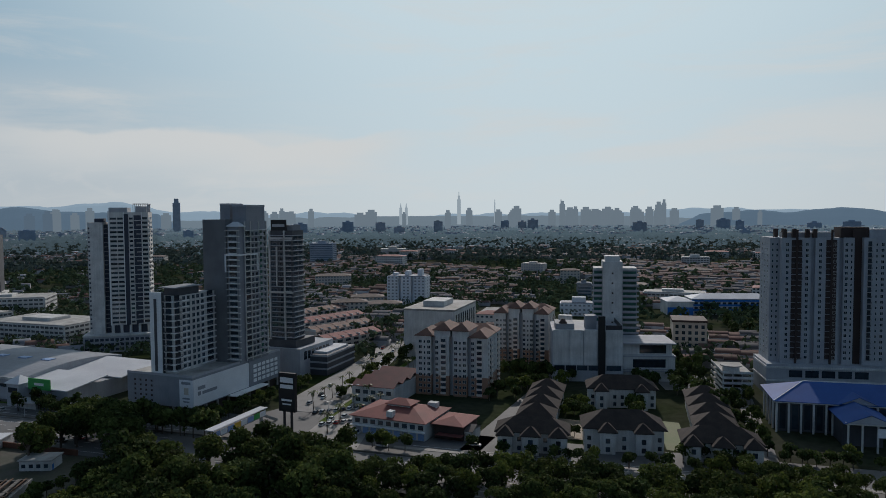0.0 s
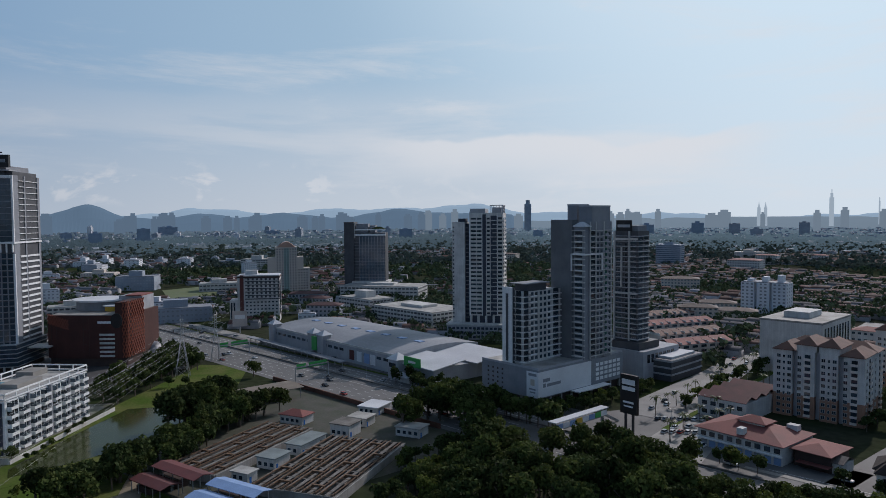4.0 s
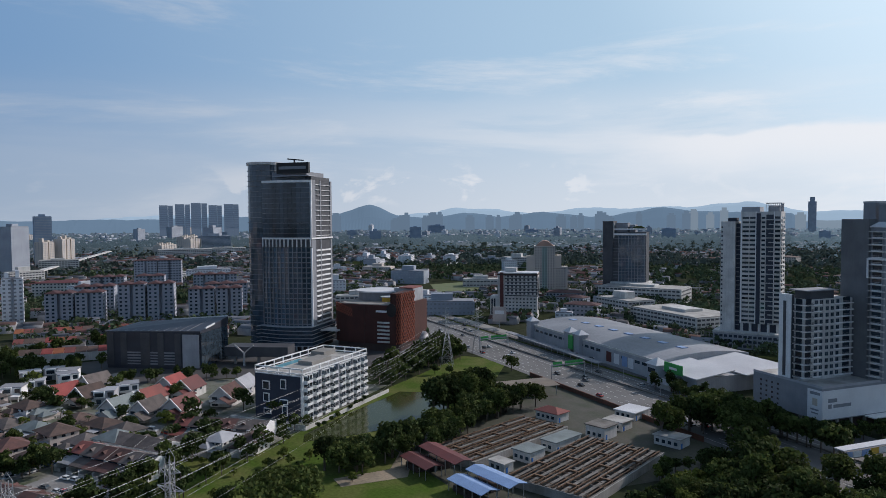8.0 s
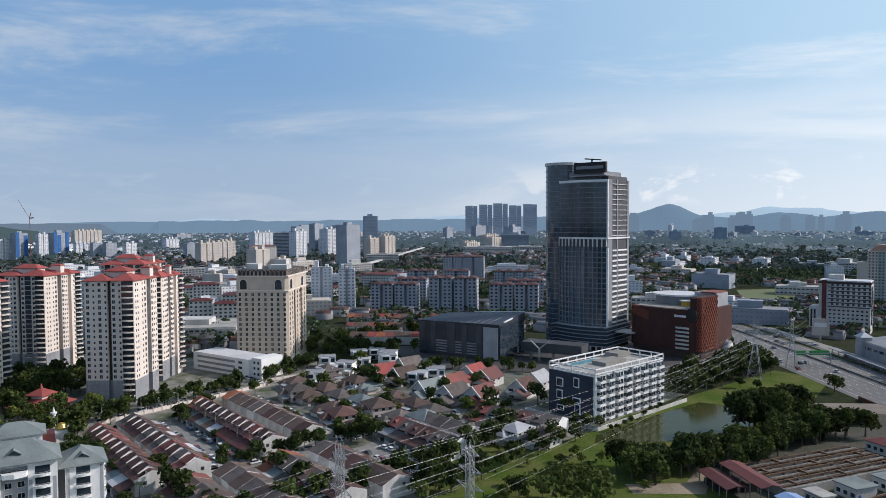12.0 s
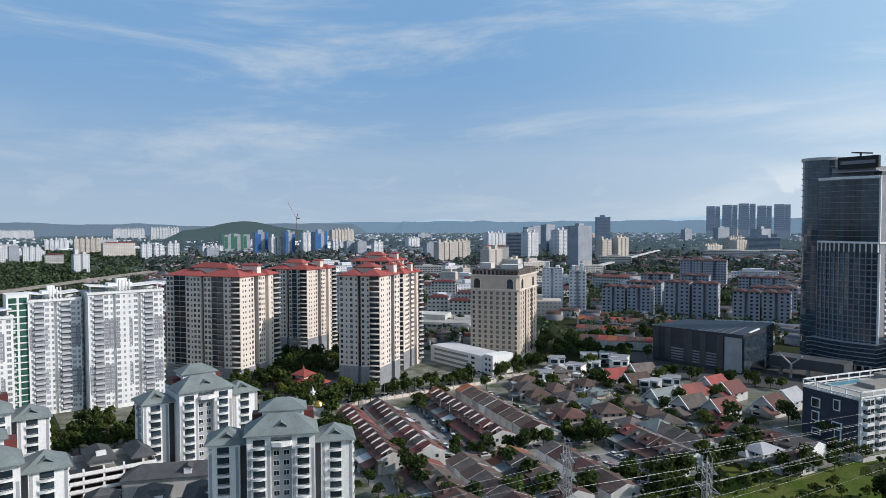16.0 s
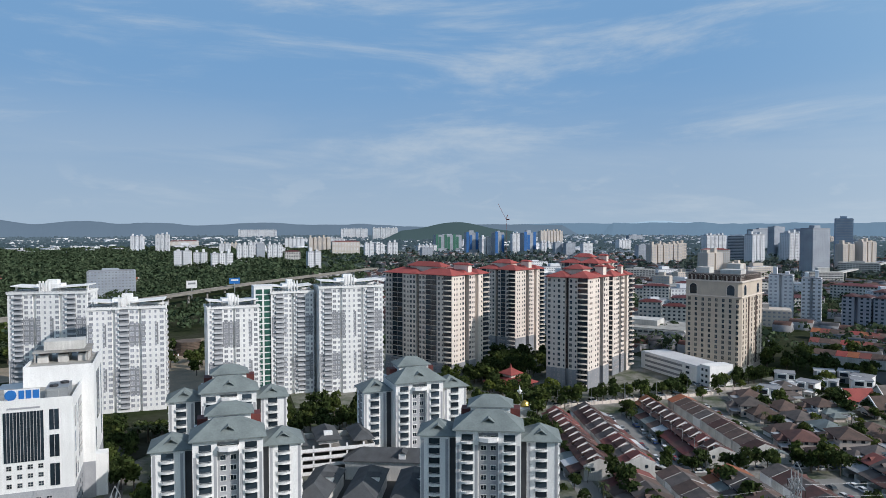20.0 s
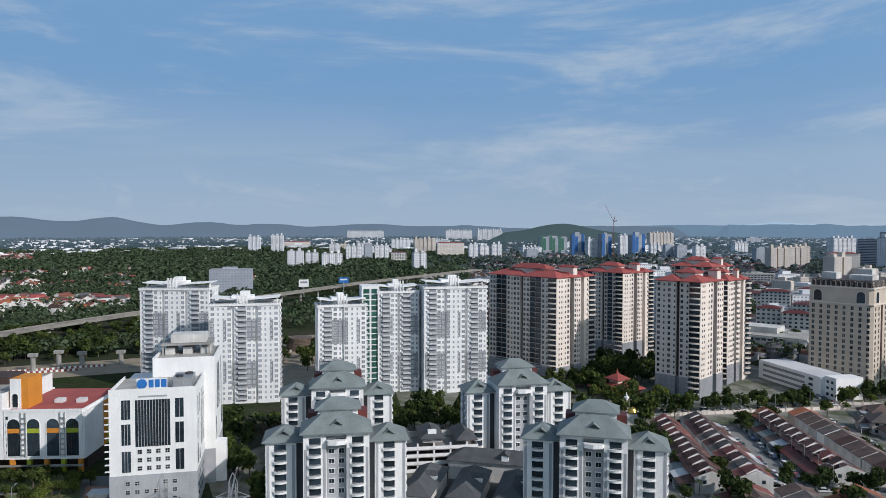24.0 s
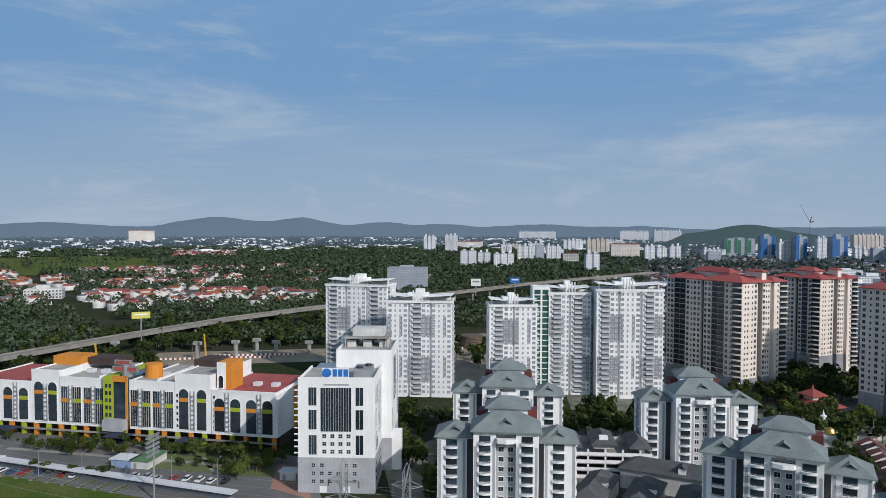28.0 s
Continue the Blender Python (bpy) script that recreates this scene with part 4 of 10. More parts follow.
    for v in (36.0, 40.6, 47.4, 53.6):
        fl.box(36, v, 0, 36.45, v + 0.4, 68.5)
    part("floor_edge", fl, WHITE2, d, kind="stuff")
    part("roof_cap", Shape().hip(28.5, 31.5, 36.5, 37, 66.2, 2.2), METALROOF, d)
    part("frame_band", Shape().box(28.6, 30.4, 52, 36.4, 32, 52.7).box(36.2, 31, 52, 36.9, 46, 52.7).box(36.2, 45.3, 44, 36.9, 46, 52.7).box(28.6, 30.4, 44, 29.2, 31, 52.7), WHITE, d)
    part("crown", Shape().box(19, 40, 68.5, 25, 50, 77).box(28, 38, 68.5, 36, 53, 76), GREYP, d)
    part("crown_screen", Shape().box(18.9, 39.9, 76.6, 25.1, 50.1, 77.4).box(27.9, 37.9, 75.8, 36.1, 53.1, 76.6), MIDGREY, d)

    f = thing("apartment_tower", -145.5, 320.3, 0, -21, "dark apartment tower with pale frames on a white podium", "apartment tower", "podium towers")
    part("podium", Shape().box(14, 82, 0, 40, 118, 16), MIDGREY, f)
    part("podium_deck", Shape().box(16, 84, 16, 36, 104, 20), DARKGREY, f)
    part("wall", Shape().box(18, 87, 20, 33, 98, 81), DARKGREY, f)
    zs = levels(21.5, 2.85, 20)
    GATHER.append({})
    cols(f, (18, 87), (33, 87), [(2.5, "winr"), (7.6, "wink"), (12.0, "balwr")], zs)
    cols(f, (33, 87), (33, 98), [(2.8, "balwr"), (8, "balwr")], zs)
    put_joined(f, GATHER.pop())
    fl = Shape()
    for z in levels(21.0, 2.85, 21):
        fl.box(18, 86.2, z, 33.6, 87, z + 0.45).box(33, 87, z, 33.9, 98, z + 0.45)
    part("floor_edge", fl, MIDGREY, f, kind="stuff")
    part("frame_strip", Shape().box(17.9, 86.0, 20, 18.7, 87, 81).box(27.6, 86.0, 20, 28.3, 87, 81).box(22.6, 86.0, 50, 23.2, 87, 72).box(17.9, 86.0, 76, 33, 87, 77.2).box(17.9, 86.0, 46, 33, 87, 47), WHITE2, f)
    part("roof_sign", Shape().box(19, 87, 81, 29, 87.6, 87), BLACK, f)
    part("sign_bar", Shape().box(20.0, 86.9, 83.0, 28.0, 87, 84.6), MIDGREY, f)
    part("roof_house", Shape().box(19, 89, 81, 32, 97, 84), GREYP, f)
    s = Shape()
    for i in range(7):
        s.box(40, 86 + i * 4, 9.5, 40.15, 88.6 + i * 4, 14)
    part("podium_window", s, GLASS, f)
    o = thing("office_block", -84, 395, 0, -19, "low dark office block with ribbon windows beside the boulevard", "building")
    part("wall", Shape().box(0, 0, 0, 20, 34, 11.5), DARKGREY, o)
    for i in range(3):
        part("floor_band", Shape().box(-0.3, -0.4, 3.2 + i * 3.6, 20.4, 34.3, 4.1 + i * 3.6), MIDGREY, o)
    part("roof", Shape().box(3, 4, 11.5, 18, 30, 12.6), METALROOF, o)


kelab()


def condo_b():
    th = thing("apartment_tower", -221, 465, 0, 16, "tall white condominium tower with navy strips and a slatted crown", "apartment tower")
    NAVYP = mat("navy_grey_paint", (0.050, 0.058, 0.080), (0.040, 0.046, 0.064), streak=0.1)
    part("podium", Shape().box(-16, -6, 0, 34, 30, 10.5), MIDGREY, th)
    part("podium_band", Shape().box(-16.3, -6.4, 10.5, 34.3, 30.3, 11.6), WHITE2, th)
    for k in range(3):
        s = Shape()
        for i in range(16):
            s.box(-15 + i * 3.05, -6.15, 1.2 + k * 3.2, -12.9 + i * 3.05, -5.9, 2.9 + k * 3.2)
        part("podium_opening", s, NAVYP, th, kind="stuff")
    part("wall", Shape().box(0, 0, 17, 24.5, 22, 92), WHITE2, th)
    part("undercroft", Shape().box(1.5, 1.5, 11.6, 23, 20, 17), NAVYP, th)
    for x0 in (0.2, 5.6, 11.2, 16.8, 22.4):
        part("stilt", Shape().box(x0, 0, 11.6, x0 + 1.6, 1.5, 17), WHITE2, th)
    wing = part("wing", Shape().box(-12.8, 0.5, 11.6, -3.6, 20, 85.5), WHITE2, th, "plain white side wing")
    part("wing_house", Shape().box(-9, 4, 85.5, -4, 16, 88), NAVYP, th)
    s = Shape()
    for z in levels(15, 3.0, 23):
        s.box(-12.5, 0.38, z, -11.5, 0.52, z + 1.2).box(-12.92, 4, z, -12.78, 5.4, z + 1.3).box(-12.92, 11, z, -12.78, 12.4, z + 1.3)
    part("window", s, NAVYP, wing, kind="stuff")
    part("recess_wall", Shape().box(-3.6, 4.0, 11.6, 0, 20, 84), NAVYP, th, "dark recess between the wings")
    fl = Shape()
    for z in levels(15, 3.0, 23):
        fl.box(-3.6, 3.0, z, -1.2, 4.0, z + 0.35)
    part("recess_ledge", fl, MIDGREY, th, kind="stuff")
    part("navy_strip", Shape().box(9.5, -0.25, 17, 12.2, 0.02, 91).box(15.6, -0.15, 17, 20.4, 0.02, 90), NAVYP, th)
    # floors: ribbon windows at both ends, balconies that step in and out
    for k, z in enumerate(levels(18.2, 3.0, 24)):
        s = Shape().box(1.0, -0.12, z, 5.0, 0.02, z + 1.35).box(5.5, -0.12, z, 9.0, 0.02, z + 1.35).box(12.8, -0.12, z, 15.0, 0.02, z + 1.35).box(20.8, -0.12, z, 24.0, 0.02, z + 1.6)
        s.box(24.38, 3, z, 24.62, 8, z + 1.4).box(24.38, 12, z, 24.62, 19, z + 1.4)
        part("ribbon_window", s, GLASS, th, kind="stuff")
        x1 = 24.9 if k % 4 < 2 else 21.6
        part("balcony", Shape().box(15.7 if k % 2 else 17.2, -1.4, z - 0.9, 20.3, 0, z - 0.35).box(20.5, -1.7, z - 0.9, x1, 0, z + 0.1).box(24.5, 0.5, z - 0.9, 26.2 if k % 4 < 2 else 25.3, 10, z - 0.2), WHITE2, th)
    part("pier", Shape().box(-0.15, -0.35, 17, 0.7, 0.4, 93).box(9.1, -0.5, 17, 9.6, 0, 92).box(20.2, -0.5, 17, 20.7, 0, 92), WHITE, th)
    part("crown_block", Shape().box(0.4, 0.4, 92, 11.6, 18, 95.2), MIDGREY, th)
    fr = Shape()
    for i in range(9):
        fr.box(15.2 + i * 1.15, 0.2, 92, 15.5 + i * 1.15, 0.5, 97.6).box(24.1, 0.2 + i * 1.8, 92, 24.4, 0.5 + i * 1.8, 97.6)
    part("crown_screen", fr.box(15.2, 0.1, 97.2, 24.6, 0.6, 97.8).box(24.0, 0.6, 97.2, 24.6, 16, 97.8), MIDGREY, th, "slatted roof screen", kind="stuff")
    part("crown_house", Shape().box(16.5, 2.5, 92, 23, 15, 96), MIDGREY, th)
    return th


condo_b()

# ---- the supermarket beside the highway ----
def supermarket():
    th = thing("supermarket", -345, 392, 0, -21, "long low grey supermarket with a pale curved metal roof", "supermarket")
    part("wall", Shape().box(0, 0, 0, 150, 62, 10), MIDGREY, th)
    part("band", Shape().box(-0.3, -0.3, 10, 150.3, 0, 11.2), WHITE2, th)
    r = Shape()
    n = 10
    for i in range(n):
        y0, y1 = 62 * i / n, 62 * (i + 1) / n
        z0, z1 = (10.4 + 3.6 * math.sin(math.pi * (0.06 + 0.86 * i / n)), 10.4 + 3.6 * math.sin(math.pi * (0.06 + 0.86 * (i + 1) / n)))
        r.face([(0, y0, z0), (150, y0, z0), (150, y1, z1), (0, y1, z1)])
        r.face([(0, y1, 10), (0, y0, 10), (0, y0, z0), (0, y1, z1)], 1)
        r.face([(150, y0, 10), (150, y1, 10), (150, y1, z1), (150, y0, z0)], 1)
    r.face([(0, 0, 10), (150, 0, 10), (150, 0, 11.07), (0, 0, 11.07)], 1)
    part("roof", r, [mat("dull_ribbed_metal_roof", (0.27, 0.28, 0.30), (0.18, 0.19, 0.205), scale=0.03, fine=0.6, rough=0.6, bump=0.1), MIDGREY], th)
    for i in range(8):
        part("skylight", Shape().box(12 + i * 17, 26, 13.9, 18 + i * 17, 30, 14.3), PALEBLUE, th)
    for i in range(22):
        if i not in (8, 9, 14, 15):
            part("window", Shape().box(3 + i * 6.6, -0.1, 6.2, 7.4 + i * 6.6, 0.02, 7.8), GLASS, th)
    for x0 in (0, 54, 66):
        part("turret", Shape().box(x0, -2.5, 0, x0 + 7, 4, 13.5), MIDGREY, th)
        part("turret_roof", Shape().hip(x0 - 0.8, -3.3, x0 + 7.8, 4.8, 13.5, 3.0), METALROOF, th)
    part("green_panel", Shape().box(60.5, -3.4, 3, 66, -2.6, 12), GREENP, th)
    for i, m in ((100, MAROON), (108, SIGNW), (116, PALEBLUE), (122, SIGNW)):
        part("poster", Shape().box(i, -0.25, 2, i + 5, 0, 8), m, th)
    part("awning", Shape().box(-12, -14, 3.2, 110, -9, 3.6), GREYP, th)
    for i in range(16):
        part("awning_post", Shape().box(-11 + i * 8, -11.7, 0, -10.7 + i * 8, -11.4, 3.2), STEEL, th)
    e = thing("supermarket_entrance", -345, 392, 0, -21, "supermarket entrance block with slanted white roofs", "building")
    part("wall", Shape().box(150.1, -2, 0, 182, 50, 8.5), MIDGREY, e)
    part("slanted_roof", Shape().face([(146, -4, 9.2), (184, -4, 8.8), (184, 20, 11.4), (146, 20, 11.8)]).face([(146, 20, 11.3), (184, 20, 10.9), (184, -4, 8.3), (146, -4, 8.7)]).face([(146, -4, 8.7), (184, -4, 8.3), (184, -4, 8.8), (146, -4, 9.2)]).face([(184, -4, 8.3), (184, 20, 10.9), (184, 20, 11.4), (184, -4, 8.8)]), METALROOF, e)
    part("slanted_roof", Shape().face([(150, 24, 9.8), (188, 24, 9.4), (188, 52, 12), (150, 52, 12.4)]).face([(150, 52, 11.9), (188, 52, 11.5), (188, 24, 8.9), (150, 24, 9.3)]).face([(150, 24, 9.3), (188, 24, 8.9), (188, 24, 9.4), (150, 24, 9.8)]), METALROOF, e)
    part("turret", Shape().box(150, -8, 0, 158, 0, 11), MIDGREY, e)
    part("turret_window", Shape().box(151, -8.1, 6.5, 157, -7.95, 9), GLASS, e)
    part("turret_roof", Shape().hip(149.2, -8.8, 158.8, 0.8, 11, 3.4), METALROOF, e)
    part("sign_panel", Shape().box(160, -4.6, 8.2, 174, -4.1, 13.4), GREENP, e, "plain green shop sign panel")
    part("sign_bar", Shape().box(164, -4.7, 10.2, 170, -4.6, 11.4), SIGNW, e)
    part("porch_roof", Shape().box(158, -12, 3.6, 172, -4.7, 4.2).box(166, -8, 5.6, 174, -4.7, 6.0), METALROOF, e)
    part("porch_wall", Shape().box(160, -9, 0, 170, -4.7, 3.6), WHITE2, e)


supermarket()


# ---- hotel tower with the shopping mall ----
def hotel():
    th = thing("hotel_tower", -446.1, 230.4, 0, 32, "dark glass hotel tower with a curved front and white framed side", "hotel")
    n = 12
    bow = [(41 * i / n, -3.2 * math.sin(math.pi * i / n)) for i in range(n + 1)]
    foot = bow + [(41, 33), (4, 33)]
    th.matrix_basis = th.matrix_basis @ Matrix.Diagonal((0.885, 1, 1, 1))
    part("wall", Shape().prism(foot, 12, 115.5), DARKGREY, th)
    # lower floors: bands and mullions; upper floors: smooth glass
    lo = [z for z in levels(14, 3.5, 16)]
    for z in lo:
        part("floor_band", Shape().prism([(x0, y0 - 0.45) for x0, y0 in bow] + [(x0, y0) for x0, y0 in reversed(bow)], z, z + 0.5), GREYP, th)
    for i, (x0, y0) in enumerate(bow[:-1]):
        s = Shape().box(x0 - 0.25, y0 - 0.7, 13, x0 + 0.25, y0 + 0.3, 70.4)
        part("mullion", s, GREYP, th)
        s = Shape()
        x1, y1 = bow[i + 1]
        for k in range(16):
            z = 14.6 + 3.5 * k
            s.face([(x0 + 0.5, y0 - 0.12, z), (x1 - 0.5, y1 - 0.12, z), (x1 - 0.5, y1 - 0.12, z + 2.4), (x0 + 0.5, y0 - 0.12, z + 2.4)])
        part("glazing", s, BLUEGLASS, th)
    for i, ((x0, y0), (x1, y1)) in enumerate(zip(bow, bow[1:])):
        part("curtain_wall", Shape().prism([(x0 + 0.04, y0 - 0.5), (x1 - 0.04, y1 - 0.5), (x1, y1), (x0, y0)], 76.7, 114), GLASS, th)
    for z in levels(79.6, 3.4, 11):
        part("glass_line", Shape().prism([(x0, y0 - 0.75) for x0, y0 in bow] + [(x0, y0 - 0.5) for x0, y0 in reversed(bow)], z, z + 0.25), GREYP, th)
    s = Shape()
    for (x0, y0), (x1, y1) in zip(bow, bow[1:]):
        s.prism([(x0, y0 - 1.2), (x1, y1 - 1.2), (x1, y1), (x0, y0)], 75.5, 76.7).prism([(x0, y0 - 1.0), (x1, y1 - 1.0), (x1, y1), (x0, y0)], 114, 115.6)
    part("white_band", s, WHITE, th)
    for i in range(n + 1):
        x0, y0 = bow[i]
        part("terrace_column", Shape().box(x0 - 0.35, y0 - 0.9, 70.4, x0 + 0.35, y0, 75.5), WHITE, th)
    # the side, with white frames
    for y0, y1 in ((0.5, 7), (14, 15.5), (30, 32.6)):
        part("side_pier", Shape().box(41, y0, 12, 41.5, y1, 115.8), GREYP, th)
    for z in levels(14.5, 3.5, 29):
        if not 69 < z < 77:
            part("side_sill", Shape().box(41, 7.2, z, 41.9, 13.8, z + (1.1 if z < 69 else 0.4)), WHITE, th)
            part("side_sill", Shape().box(41, 15.7, z, 41.7, 29.8, z + (1.1 if z < 69 else 0.35)), WHITE, th)
    part("side_frame", Shape().box(40.7, -0.4, 75.5, 42.1, 0.5, 115.6).box(40.9, -0.4, 12, 42.3, 0.5, 69.5).box(41, 0.5, 75.5, 42.1, 33, 76.5), WHITE, th)
    # podium with glass skirt
    sk = Shape()
    for k in range(5):
        o = 1.2 + 0.25 * k
        sk.prism([(-2, -5 - o)] + [(x0, y0 - 2 - o) for x0, y0 in bow] + [(43, -5 - o + 3), (43, 33), (0, 33)], 3.5 + k * 2.6, 5.6 + k * 2.6)
    part("podium_glazing", sk, BLUEGLASS, th)
    for k in range(6):
        o = 1.5 + 0.25 * k
        part("podium_band", Shape().prism([(-2.3, -5.3 - o)] + [(x0, y0 - 2.3 - o) for x0, y0 in bow] + [(43.4, -5.3 - o + 3), (43.4, 33.2), (-0.3, 33.2)], 3.0 + k * 2.6, 3.4 + k * 2.6), MIDGREY, th)
    for i in range(9):
        part("ground_column", Shape().box(i * 5, -5.5, 0, i * 5 + 1, -4.5, 3.4), WHITE2, th)
    part("ground_floor", Shape().box(0, -3, 0, 41, 33, 3.0), BROWN, th)
    part("entrance_canopy", Shape().box(43.4, 8, 12, 58, 22, 12.8), WHITE2, th)
    part("roof_sign", Shape().box(13.5, -1.2, 120.2, 40.5, 1.2, 127.5), BLACK, th)
    part("sign_bar", Shape().box(15.5, -1.3, 123.0, 38.5, -1.2, 125.0), GREYP, th)
    part("roof_house", Shape().box(6, 4, 115.5, 36, 30, 121.5), GREYP, th)
    part("roof_slab", Shape().box(10, -1.4, 118.2, 40.8, 8, 118.8), MIDGREY, th)
    part("crane_arm", Shape().bar((16, 10, 131), (28, 14, 130), 0.4).bar((21, 12, 121), (21, 12, 131), 0.5), RAIL, th)
    part("roof_corner", Shape().box(36, 2, 115.5, 41, 30, 118), DARKGREY, th)
    # the rounded glass wing behind
    g = thing("glass_tower", -470.3, 224.8, 0, 0, "rounded blue glass tower with horizontal fins behind the hotel", "office tower")
    ring = [(14 + 12.5 * math.cos(radians(a0)), 14 + 12.5 * math.sin(radians(a0))) for a0 in range(0, 360, 15)]
    part("curtain_wall", Shape().prism(ring, 0, 127), BLUEGLASS, g)
    for k in range(34):
        rr = [(14 + 13 * math.cos(radians(a0)), 14 + 13 * math.sin(radians(a0))) for a0 in range(0, 360, 15)]
        part("fin", Shape().prism(rr, 4 + k * 3.6, 4.25 + k * 3.6), GREYP, g)
    part("crown", Shape().prism([(14 + 13.3 * math.cos(radians(a0)), 14 + 13.3 * math.sin(radians(a0))) for a0 in range(0, 360, 15)], 127, 128.8), WHITE2, g)

    m = thing("shopping_mall", -411, 268, 0, 26, "rust-red clad shopping mall with orange lattice corner", "shopping centre")
    m.matrix_basis = m.matrix_basis @ Matrix.Diagonal((0.8, 0.75, 1, 1))
    arc = [(50 + 9 * math.sin(radians(b)), 4 - 9 * math.cos(radians(b)) * 0.8) for b in range(10, 91, 16)]
    foot = [(-2, 0), (14, -3), (30, -4)] + arc + [(59, 60), (-2, 60)]
    part("wall", Shape().prism(foot, 5, 31), RUSTRED, m)
    part("ground_floor", Shape().prism([(x0 * 0.97 + 1, y0 * 0.97 + 1.2) for x0, y0 in foot], 0, 5), BROWN, m)
    for i in range(9):
        part("panel_joint", Shape().box(1 + i * 4.4, -4.3 + abs(i - 6.5) * 0.5, 5, 1.12 + i * 4.4, -3.0 + abs(i - 6.5) * 0.5, 31), BROWN, m)
    for k in range(5):
        part("panel_line", Shape().bar((-2, -0.15, 9 + k * 4.6), (30, -4.15, 9 + k * 4.6), 0.08), BROWN, m)
    tower = [(x0 * 1.006, y0 * 1.02 - 0.2) for x0, y0 in arc] + [(59.4, 30), (50, 30)]
    part("lattice_wall", Shape().prism(tower, 30, 39), RUSTRED, m)
    la = Shape()
    ring = [(x0 + 0.35, y0 - 0.35) for x0, y0 in arc[2:]] + [(59.9, 8 + i * 3.6) for i in range(7)]
    for (x0, y0), (x1, y1) in zip(ring, ring[1:]):
        for k in range(8):
            z0 = 5 + k * 4.3
            la.bar((x0, y0, z0), (x1, y1, z0 + 4.3), 0.28).bar((x0, y0, z0 + 4.3), (x1, y1, z0), 0.28)
    part("lattice", la, BRIGHTRED, m, "orange-red diagonal lattice", kind="stuff")
    lb = Shape()
    for i in range(8):
        for k in range(2):
            x0, y0, z0 = -2 + i * 2.2, -0.4 - i * 0.34, 26 + k * 3.0 - i * 0.5
            lb.bar((x0, y0, z0), (x0 + 2.2, y0 - 0.34, z0 + 3), 0.22).bar((x0, y0, z0 + 3), (x0 + 2.2, y0 - 0.34, z0), 0.22)
    part("upper_lattice", lb, BRIGHTRED, m, "orange-red lattice screen at the eaves", kind="stuff")
    for k in range(6):
        part("car_park_band", Shape().box(40, -4.6, 6 + k * 2.6, 51, -2.8, 7.1 + k * 2.6), WHITE2, m)
    part("sign_oval", Shape().cyl(0, 0, 0, 0.5, 4.5, n=20), BLACK, m).matrix_basis = pose(53, -3.6, 28, 90)
    part("sign_ring", Shape().box(39, -4.9, 26.4, 49, -4.6, 27.8), SIGNW, m)
    part("roof_deck", Shape().prism([(x0 * 0.93 + 2, y0 * 0.93 + 2) for x0, y0 in foot], 31, 31.4), PAVING, m)
    part("roof_disc", Shape().cyl(20, 40, 37, 38, 21, n=32), METALROOF, m)
    part("roof_drum", Shape().cyl(20, 40, 31.4, 37, 18, n=28), GREYP, m)
    part("small_disc", Shape().cyl(37, 24, 34.4, 35, 7, n=24), METALROOF, m)
    part("small_drum", Shape().cyl(37, 24, 31.4, 34.4, 5.5, n=20), YELLOW, m, "yellow-lit rooftop drum")
    part("roof_box", Shape().box(38, 34, 31.4, 57, 56, 40), MIDGREY, m)
    part("roof_red", Shape().box(44, 32, 40, 57, 54, 40.8), FADEDRED, m)


hotel()


NAVY = mat("navy_cladding", (0.040, 0.046, 0.062), (0.028, 0.033, 0.046), streak=0.1, rough=0.5)


